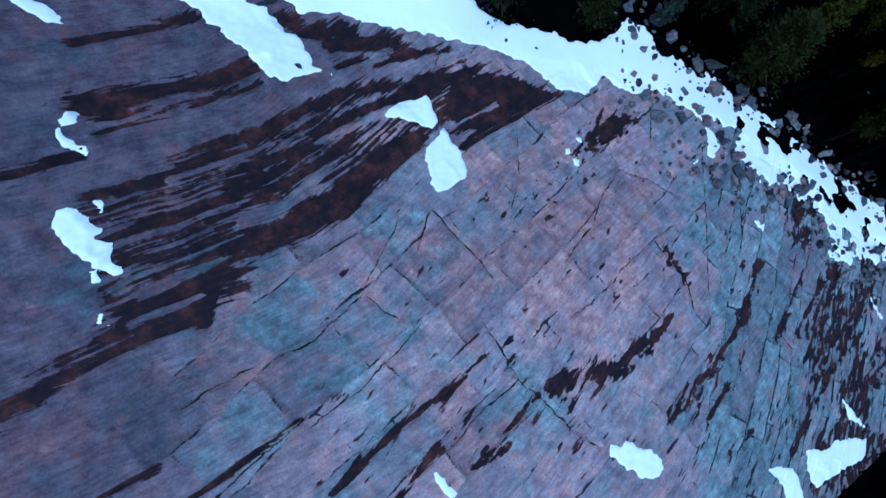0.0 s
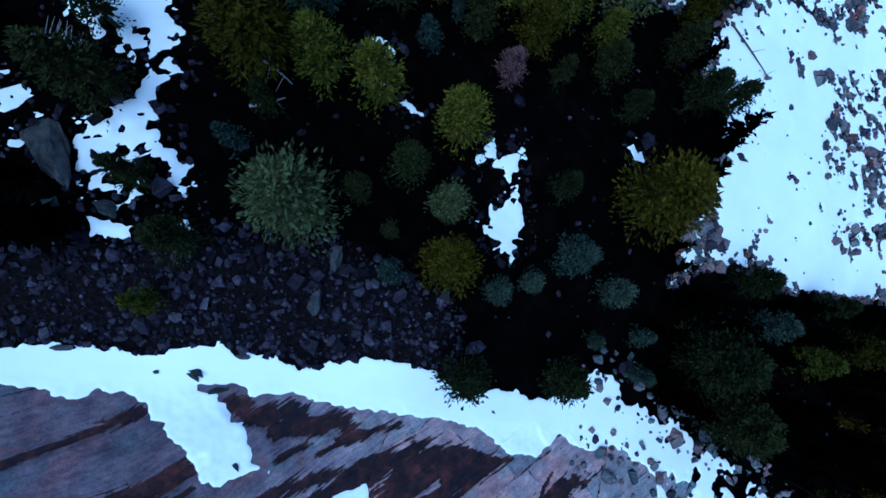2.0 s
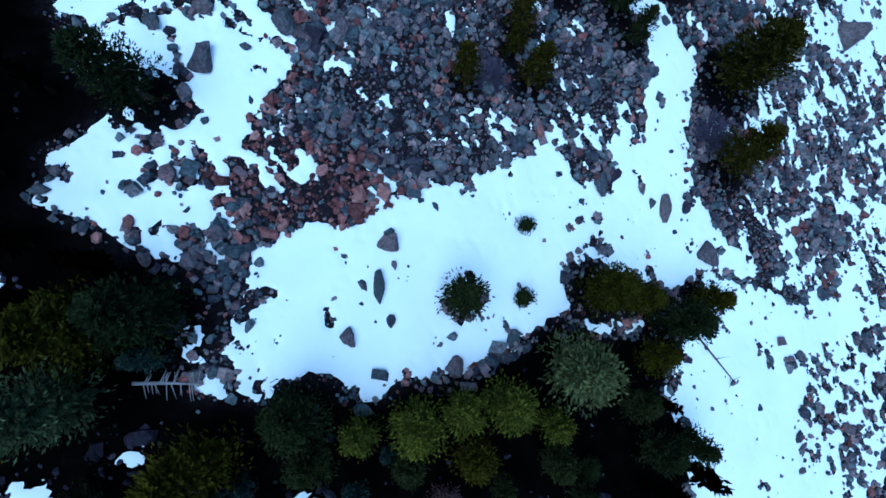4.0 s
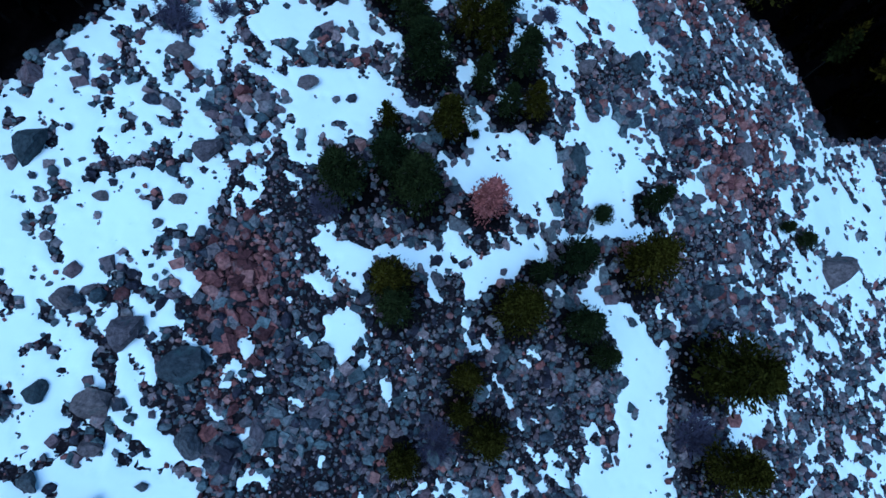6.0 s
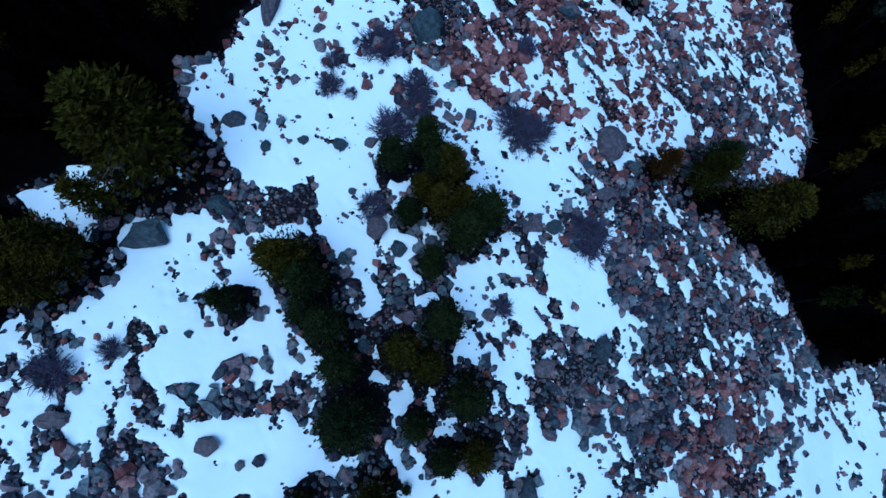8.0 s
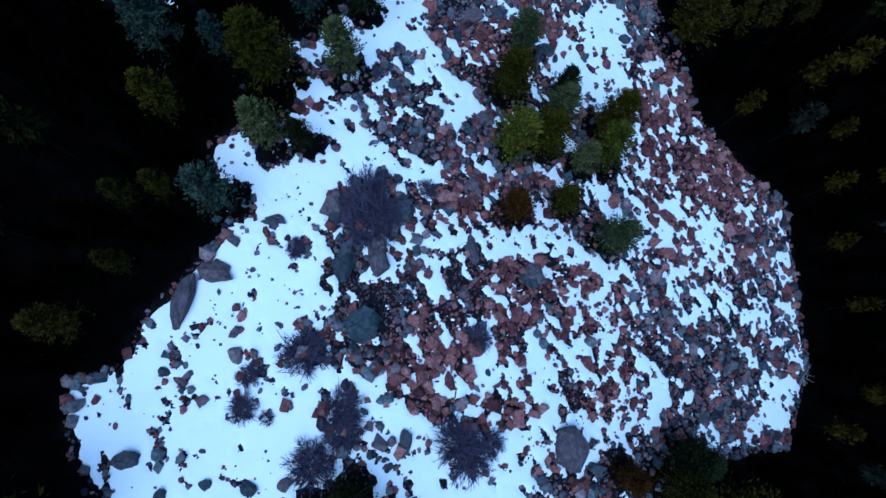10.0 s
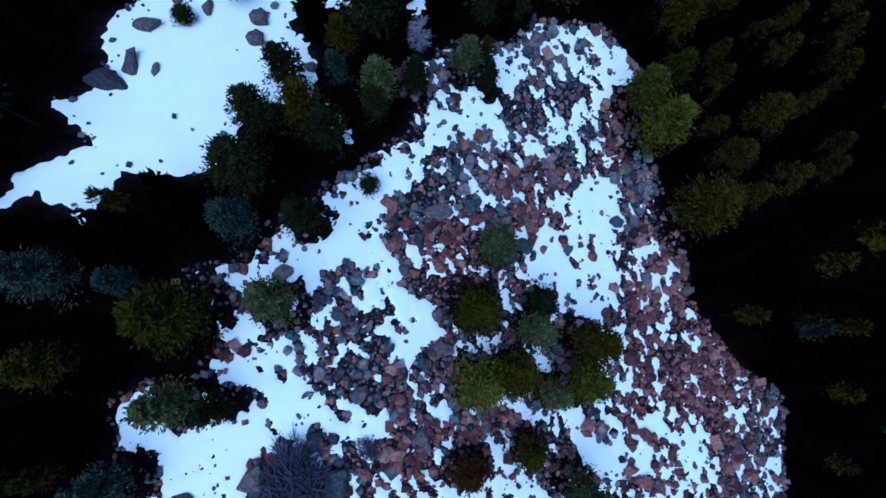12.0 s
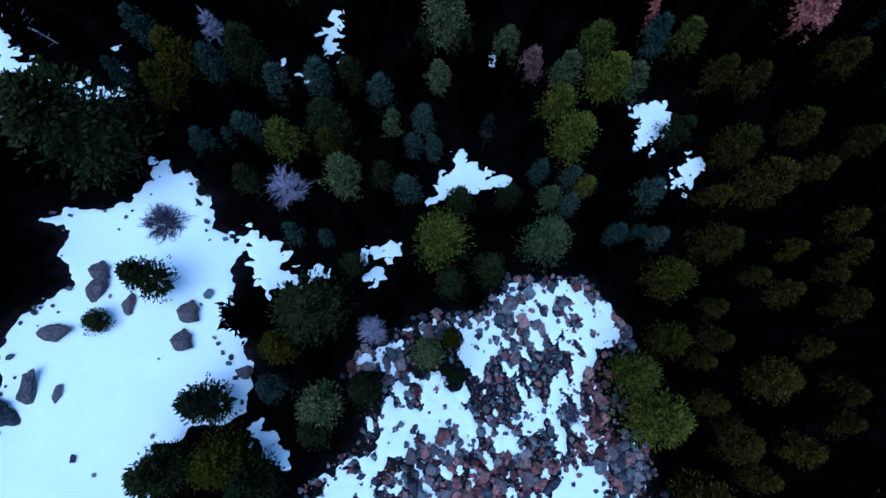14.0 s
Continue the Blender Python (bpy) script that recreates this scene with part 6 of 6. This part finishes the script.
ex, ey = scatter(2500, 12, 40, -8, 26)
keep = (np.abs(inside(STRIP_LOW + STRIP_HIGH, ex, ey)) < 1.6) & (rng.uniform(size=len(ex)) < 0.6)
ex, ey = ex[keep], ey[keep]
stone_field("slab_rubble", ex, ey, np.clip(0.2 * np.exp(rng.normal(0, 0.5, len(ex))), 0.1, 0.7), GREY_ROCK, "broken grey rubble along the slab's snowy edge")


cx, cy = scatter(1500, -30, -8, 138, 172)
keep = (inside(CLEARING, cx, cy) > -0.3) & (rng.uniform(size=len(cx)) < np.where(inside(CLEARING, cx, cy) < 1.2, 0.35, 0.03))
cx, cy = cx[keep], cy[keep]
stone_field("clearing_stones", cx, cy, np.clip(0.16 * np.exp(rng.normal(0, 0.4, len(cx))), 0.08, 0.5), GREY_ROCK, "small grey stones poking out of the clearing's snow", top=surface_at(cx, cy) + 0.1)

# ---- boulders ----
FINE_BALL, FINE_FACES = lump(3)


def boulder_mesh(seed, mat, cuts=9, least=0.38):
    """A ball cut by random planes, so that it has flat faces and worn edges."""
    r = np.random.default_rng(seed)
    v = FINE_BALL.copy()
    for _ in range(cuts):
        n = r.normal(size=3)
        n /= np.linalg.norm(n)
        reach = r.uniform(least, 2 * least)
        over = v @ n - reach
        v = v - np.maximum(over, 0)[:, None] * n * 0.97
    for k in (2.3, 4.9):
        v = v * (1 + 0.16 / k * (np.sin(k * v[:, :1] * 1.3 + seed) + np.sin(k * v[:, 1:2] * 1.7 + 2.0 * seed) + np.sin(k * v[:, 2:] + 3.0 * seed)))
    v = v + r.normal(0, 0.02, v.shape)
    v = v / np.abs(v).max(0)
    return mesh_from("boulder", v, FINE_FACES, mat)


BOULDER_SHAPES = [boulder_mesh(100 + n, BOULDER_ROCK, 20, 0.33) for n in range(14)]
OUTCROP_SHAPES = [boulder_mesh(150 + n, OUTCROP_ROCK, 14, 0.22) for n in range(5)]


def boulder(x, y, a, b, rz, rx=0.0, label="angular grey boulder standing out of the snow"):
    ob = new("boulder", BOULDER_SHAPES[int(rng.integers(14))] if y > 42 else OUTCROP_SHAPES[int(rng.integers(5))])
    high = 0.62 * min(a, b) + 0.15 * max(a, b)
    z = float(surface_at(np.array([x]), np.array([y]))[0])
    ob.matrix_world = pose(x, y, z + 0.35 * high, rx, 0, rz) @ Matrix.Diagonal((a, b, high, 1))
    return tagged(ob, label, "boulder", "boulders on the slope")


for x, y, a, b in BOULDERS_SOUTH + BOULDERS_MIDDLE + BOULDERS_NORTH + BOULDERS_LAST:
    k = 1.1 if y > 145 else 0.8 if y < 30 else 0.95
    boulder(x, y, a * k, b * k, float(rng.uniform(2, 18)), float(rng.uniform(-8, 8)))
bx, by = scatter(2600, -30, 50, 46, 168)
ok = (inside(TALUS_EAST + TALUS_WEST, bx, by) > 0.3) & (fbm(bx, by, 7.0, 2, 60.0) > -0.02)
for x, y in list(zip(bx[ok], by[ok]))[:220]:
    s = float(np.clip(0.28 * math.exp(rng.normal(0, 0.35)), 0.18, 0.8)) * (0.75 if y > 110 else 1.0)
    boulder(float(x), float(y), s * float(rng.uniform(0.8, 1.3)), s * float(rng.uniform(0.7, 1.2)), float(rng.uniform(0, 360)), float(rng.uniform(-15, 15)), "weathered block among the talus stones")


# ---- trees ----
def tube(points, radii, sides=5):
    """Corners and faces of a tapering limb."""
    v, f = [], []
    for k, (p, r) in enumerate(zip(points, radii)):
        ahead = points[min(k + 1, len(points) - 1)] - points[max(k - 1, 0)]
        side = np.cross(ahead, (0.31, 0.77, 0.55))
        side /= np.linalg.norm(side)
        up = np.cross(ahead, side)
        up /= np.linalg.norm(up)
        for s in range(sides):
            a = 2 * math.pi * s / sides
            v.append(p + r * (math.cos(a) * side + math.sin(a) * up))
    for k in range(len(points) - 1):
        for s in range(sides):
            a, b = k * sides + s, k * sides + (s + 1) % sides
            f.append((a, b, b + sides, a + sides))
    return v, f


def join(pieces):
    verts, faces, n = [], [], 0
    for v, f in pieces:
        verts += list(v)
        faces += [tuple(i + n for i in c) for c in f]
        n += len(v)
    return verts, faces


def conifer(seed, high=3.6, sprays=22, boughs=80, big=1.0, low=0.20):
    """A tree of crown radius 1 and height high: its wood, and the corners and faces of its needle sprays."""
    r = np.random.default_rng(seed)
    pieces = [tube([np.array((0, 0, -0.4)), np.array((0.02, 0.01, high * 0.5)), np.array((0.0, 0.03, high * 0.93))], [0.10, 0.07, 0.02], 6)]
    rows = []
    for k in range(boughs):
        s = (k + 0.5) / boughs
        level = low + (0.99 - low) * s ** 0.75
        wide = (1 - ((level - low) / (1.02 - low)) ** 2.3) * r.uniform(0.62, 1.16) + 0.07
        a = k * 2.39996 + r.normal(0, 0.25)
        out = np.array((math.cos(a), math.sin(a), 0.0))
        across = np.array((-out[1], out[0], 0.0))
        root = np.array((0, 0, high * level))
        lift = r.uniform(-0.25, 0.05) + 0.75 * s
        tip = root + wide * (out + (0, 0, lift))
        if k % 4 == 0:
            pieces.append(tube([root, root + 0.5 * (tip - root) - (0, 0, 0.03), root + 0.8 * (tip - root)], [0.03, 0.02, 0.006], 3))
        # flat fans of needles, facing up and out, ending in a tuft
        face = np.array((0, 0, 0.25 + 1.2 * s)) + 1.2 * out * (1 - s)
        u = r.uniform(0.18, 1.0, sprays) ** 0.7
        sway = np.clip(r.normal(0, 0.20, sprays), -0.36, 0.36) * (0.45 + u) * max(wide, 0.3)
        c = root + (tip - root) * u[:, None] + across * sway[:, None] + r.normal(0, 0.035, (sprays, 3))
        c[:, 2] -= 0.5 * np.abs(sway)
        way = out * 0.8 + across * (1.6 * sway[:, None] + r.normal(0, 0.60, (sprays, 1))) + np.array((0, 0, 1.0)) * r.normal(0.1 + 0.5 * s, 0.32, (sprays, 1))
        way /= np.linalg.norm(way, axis=1)[:, None]
        side = np.cross(face + r.normal(0, 0.42, (sprays, 3)), way)
        side /= np.linalg.norm(side, axis=1)[:, None]
        long = big * r.uniform(0.10, 0.20, (sprays, 1))
        broad = big * r.uniform(0.026, 0.050, (sprays, 1))
        rows.append(np.stack([c - way * long * 0.6, c + side * broad, c + way * long * 0.7, c - side * broad], 1))
    # dense old foliage round the stem
    n = 2 * boughs
    level = low + (0.80 - low) * r.uniform(size=n) ** 0.9
    wide = (1 - ((level - low) / (1 - low)) ** 2.1) * 0.60 * r.uniform(0.1, 1.0, n) ** 0.5
    a = r.uniform(0, 6.283, n)
    c = np.stack([wide * np.cos(a), wide * np.sin(a), high * level], -1)
    lean = np.stack([np.cos(a), np.sin(a), -0.7 + 0 * a], -1) * 0.16 * big
    round_ = np.stack([-np.sin(a), np.cos(a), 0 * a], -1) * 0.13 * big
    rows.append(np.stack([c - lean, c + round_, c + lean, c - round_], 1))
    v = np.concatenate(rows).reshape(-1, 3)
    return pieces, v, np.arange(len(v)).reshape(-1, 4)


LABELS = {
    "sage": "pale sage-green conifer with a broad rounded crown", "olive": "yellow-green conifer with a dense rounded crown",
    "ochre": "ochre-tinged dark conifer with a ragged crown", "green": "dark green conifer with a dense crown",
    "grey": "young blue-grey conifer with a narrow crown", "moss": "dark ochre conifer with a dense crown", "rose": "rose-grey half-bare tree among conifers",
    "red": "russet-red leafy tree among the rocks", "brown": "rust-brown bushy conifer beside bare talus"}
CROWNS = {}


def crown_meshes(tone, shape):
    if (tone, shape) not in CROWNS:
        sprays, boughs, big = ((34, 34, 1.15), (48, 46, 0.90), (60, 64, 0.74))[shape // 3]
        pieces, v, f = conifer(500 + 17 * shape, sprays=sprays, boughs=boughs, big=big)
        wood_v, wood_f = join(pieces)
        CROWNS[tone, shape] = mesh_from("trunk", wood_v, wood_f, BARK), mesh_from("crown", v, f, LEAVES[tone])
    return CROWNS[tone, shape]


def tree(x, y, radius, high, tone):
    shape = int(rng.integers(3)) + (0 if radius < 0.85 else 3 if radius < 1.6 else 6)
    trunk, crown = crown_meshes(tone, shape)
    top = new("tree" if high > 2.2 else "bush")
    tagged(top, LABELS[tone] if high > 2.2 else "low dark evergreen bush in the snow", "tree" if high > 2.2 else "bush", "trees of the mountainside")
    part("trunk", trunk, top)
    part("crown", crown, top)
    z = float(surface_at(np.array([x]), np.array([y]))[0])
    top.matrix_world = pose(x, y, z, float(rng.normal(0, 2)), float(rng.normal(0, 2)), float(rng.uniform(0, 360))) @ Matrix.Diagonal((radius, radius, high / 3.6, 1))
    return top


def bare_tree(x, y, radius, high, mat, label, boughs=34, seed=3):
    r = np.random.default_rng(seed)
    pieces = []
    for k in range(boughs):
        a, level = k * 2.39996, r.uniform(0.25, 0.98)
        out = np.array((math.cos(a), math.sin(a), r.uniform(0.1, 0.5)))
        root = np.array((0, 0, high * level))
        reach = radius * (1.15 - 0.55 * level) * r.uniform(0.7, 1.1)
        tip = root + out * reach
        pieces.append(tube([root, root + out * reach * 0.5 + r.normal(0, 0.05, 3), tip], [0.016, 0.011, 0.005], 3))
        for _ in range(18):
            c = root + out * reach * r.uniform(0.3, 1.0)
            pieces.append(tube([c, c + (out + r.normal(0, 0.8, 3)) * reach * 0.24], [0.009, 0.004], 3))
    top = tagged(new("bare_tree"), label, "bare tree", "trees of the mountainside")
    part("trunk", mesh_from("trunk", *tube([np.array((0, 0, -0.4)), np.array((0.03, 0, high * 0.5)), np.array((0, 0.03, high))], [0.12, 0.08, 0.02], 6), mat), top)
    part("crown", mesh_from("crown", *join(pieces), mat), top)
    z = float(surface_at(np.array([x]), np.array([y]))[0])
    top.matrix_world = pose(x, y, z, 0, 0, float(r.uniform(0, 360)))
    return top


for row in GROVES:
    x, y, radius, high, tone = row
    # needle tone swapped by position, mostly for a darker one
    if x > 17 and y > 125 and tone in ("olive", "ochre", "green", "sage") or x < -17 and 60 < y < 125 and tone in ("green", "ochre"):
        tone = "moss"
    elif 58 < y < 116:
        tone = {"sage": "green", "grey": "green", "olive": "moss", "ochre": "moss"}.get(tone, tone)
    if tone == "lilac":
        bare_tree(x, y, radius, high, LILAC_TWIG, "leafless pale lilac-grey tree among dark conifers", 60, int(100 * radius))
    else:
        tree(x, y, radius * (0.92 if radius > 1.6 or (x > 16 and y > 130) else 1.25 if 128 < y < 152 and x > -2 else 1.15 if 100 < y < 116 else 1.0), high, tone)

# the closed forest round the open slope, too many to tell apart
spot = np.array([row[:3] for row in GROVES])
wx, wy = scatter(16000, -46, 62, -20, 228)
bare = np.maximum(open_in(wx, wy), slab_in(wx, wy) + 1)
for outline in FOREST_GAPS + [STRIP_LOW + STRIP_HIGH, DARK_SCREE]:
    bare = np.maximum(bare, inside(outline, wx, wy))
far_trees = [conifer(900 + n, sprays=6, boughs=20, big=2.4) for n in range(4)]
tall_trees = [conifer(950 + n, sprays=14, boughs=26, big=1.6, low=0.58) for n in range(4)]
wood = {"green": [], "ochre": [], "grey": [], "tall_green": [], "tall_ochre": [], "tall_grey": []}
stems = []
tall_spot = spot.copy()
# undergrowth is added thick and high, to keep light off the tall trees' sides
for tall in (True, False):
    for x, y, free in zip(wx, wy, bare):
        if free > -1.1 or (y < 60 and -16 < x < 17) or (y < 18 and x < 0):
            continue
        radius = float(np.clip((1.15 if tall else 0.9) * math.exp(rng.normal(0, 0.25)), 0.5, 2.1))
        if tall and (np.hypot(tall_spot[:, 0] - x, tall_spot[:, 1] - y) < 2.2 * (radius + tall_spot[:, 2])).any():
            continue
        if (np.hypot(spot[:, 0] - x, spot[:, 1] - y) < (1.0 if tall else 0.92) * (radius + spot[:, 2])).any():
            continue
        spot = np.vstack([spot, (x, y, radius)])
        if tall:
            tall_spot = np.vstack([tall_spot, (x, y, radius)])
        high = (5.0 if tall else 3.6) + 2.4 * radius
        a = rng.uniform(0, 6.28)
        turn = np.array(((math.cos(a), -math.sin(a), 0), (math.sin(a), math.cos(a), 0), (0, 0, 1)))
        scale = np.array((radius, radius, high / 3.6))
        foot = np.array((x, y, float(surface_at(np.array([x]), np.array([y]))[0])))
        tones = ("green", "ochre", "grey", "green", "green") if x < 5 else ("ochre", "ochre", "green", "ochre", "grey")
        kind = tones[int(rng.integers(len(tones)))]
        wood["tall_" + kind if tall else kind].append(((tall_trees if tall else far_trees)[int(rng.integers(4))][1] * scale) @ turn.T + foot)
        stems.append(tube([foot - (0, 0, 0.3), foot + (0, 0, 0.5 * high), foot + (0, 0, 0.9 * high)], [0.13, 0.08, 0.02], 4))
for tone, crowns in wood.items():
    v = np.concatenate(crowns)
    tagged(new("forest_crowns", mesh_from("forest_crowns", v, np.arange(len(v)).reshape(-1, 4), FOREST_LEAVES[tone])), ("tall conifers over the forest in " if "tall" in tone else "dense conifer undergrowth, shade painted into its needles, in ") + tone.replace("tall_", "") + " tones", "forest", kind="stuff")
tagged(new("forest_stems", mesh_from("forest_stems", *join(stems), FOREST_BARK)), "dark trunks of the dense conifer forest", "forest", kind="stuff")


# ---- shrubs ----
def shrub_mesh(seed):
    r = np.random.default_rng(seed)
    pieces = []
    for k in range(110):
        a, up = r.uniform(0, 6.28), r.uniform(0.1, 1.3)
        out = np.array((math.cos(a), math.sin(a), up))
        out /= np.linalg.norm(out)
        root = np.array((*r.normal(0, 0.12, 2), -0.05))
        tip = root + out * r.uniform(0.55, 0.9)
        pieces.append(tube([root, (root + tip) / 2 + r.normal(0, 0.05, 3), tip], [0.022, 0.016, 0.008], 3))
        for _ in range(9):
            c = root + (tip - root) * r.uniform(0.4, 1.0)
            pieces.append(tube([c, c + (out + r.normal(0, 0.8, 3)) * 0.18], [0.016, 0.008], 3))
    return mesh_from("shrub", *join(pieces), TWIG)


SHRUB_SHAPES = [shrub_mesh(n) for n in range(4)]
for n, (x, y, radius) in enumerate(SHRUBS):
    ob = tagged(new("shrub", SHRUB_SHAPES[n % 4]), "leafless purple-grey shrub among talus stones", "shrub", "bare shrubs on the talus")
    z = float(surface_at(np.array([x]), np.array([y]))[0])
    ob.matrix_world = pose(x, y, z, 0, 0, 77.0 * n) @ Matrix.Diagonal((radius * 1.15, radius * 1.15, radius * 0.9, 1))


# ---- dead wood ----
def dead_trunk(x0, y0, x1, y1, thick, mat, label, branches=0, seed=1):
    """A fallen trunk along the ground, with stubs of branches."""
    r = np.random.default_rng(seed)
    z0, z1 = (float(surface_at(np.array([a]), np.array([b]))[0]) for a, b in ((x0, y0), (x1, y1)))
    a, b = np.array((x0, y0, z0 + thick + 0.1)), np.array((x1, y1, z1 + thick * 0.6 + 0.15))
    middle = (a + b) / 2 + r.normal(0, 0.06, 3)
    top = tagged(new("fallen_trunk"), label, "fallen trunk")
    part("stem", mesh_from("stem", *tube([a, middle, b], [thick, thick * 0.8, thick * 0.3], 7), mat), top)
    if branches:
        way = (b - a) / np.linalg.norm(b - a)
        for _ in range(branches):
            c = a + (b - a) * r.uniform(0.15, 0.98)
            out = np.cross(way, (0, 0, 1)) * r.choice((-1, 1)) + way * r.uniform(0.1, 0.6) + np.array((0, 0, r.uniform(0.0, 0.7)))
            part("branch", mesh_from("branch", *tube([c, c + out * r.uniform(0.4, 1.0)], [0.035, 0.010], 4), mat), top)
    return top


dead_trunk(-14.2, 43.7, -11.2, 44.1, 0.1, GREY_BARK, "fallen dead grey conifer with bare side branches", 26, 1)
dead_trunk(-10.6, 33.0, -9.1, 34.0, 0.1, GREY_BARK, "bleached grey trunk lying under the trees", 4, 2)
dead_trunk(-19.8, 33.5, -17.9, 33.7, 0.09, GREY_BARK, "fallen dead grey conifer with bare side branches", 22, 3)
dead_trunk(21.1, 52.3, 25.5, 48.9, 0.09, BARK, "thin dark trunk fallen across the snow", 5, 4)
dead_trunk(-40.9, 177.1, -35.0, 175.4, 0.13, GREY_BARK, "pale fallen trunk with stubs of branches", 16, 5)
dead_trunk(-10.7, 35.6, -8.9, 34.8, 0.09, GREY_BARK, "bleached grey trunk lying under the trees", 5, 6)
dead_trunk(36.1, 123.1, 37.9, 125.3, 0.05, GREY_BARK, "small bleached branch at the forest edge", 6, 7)
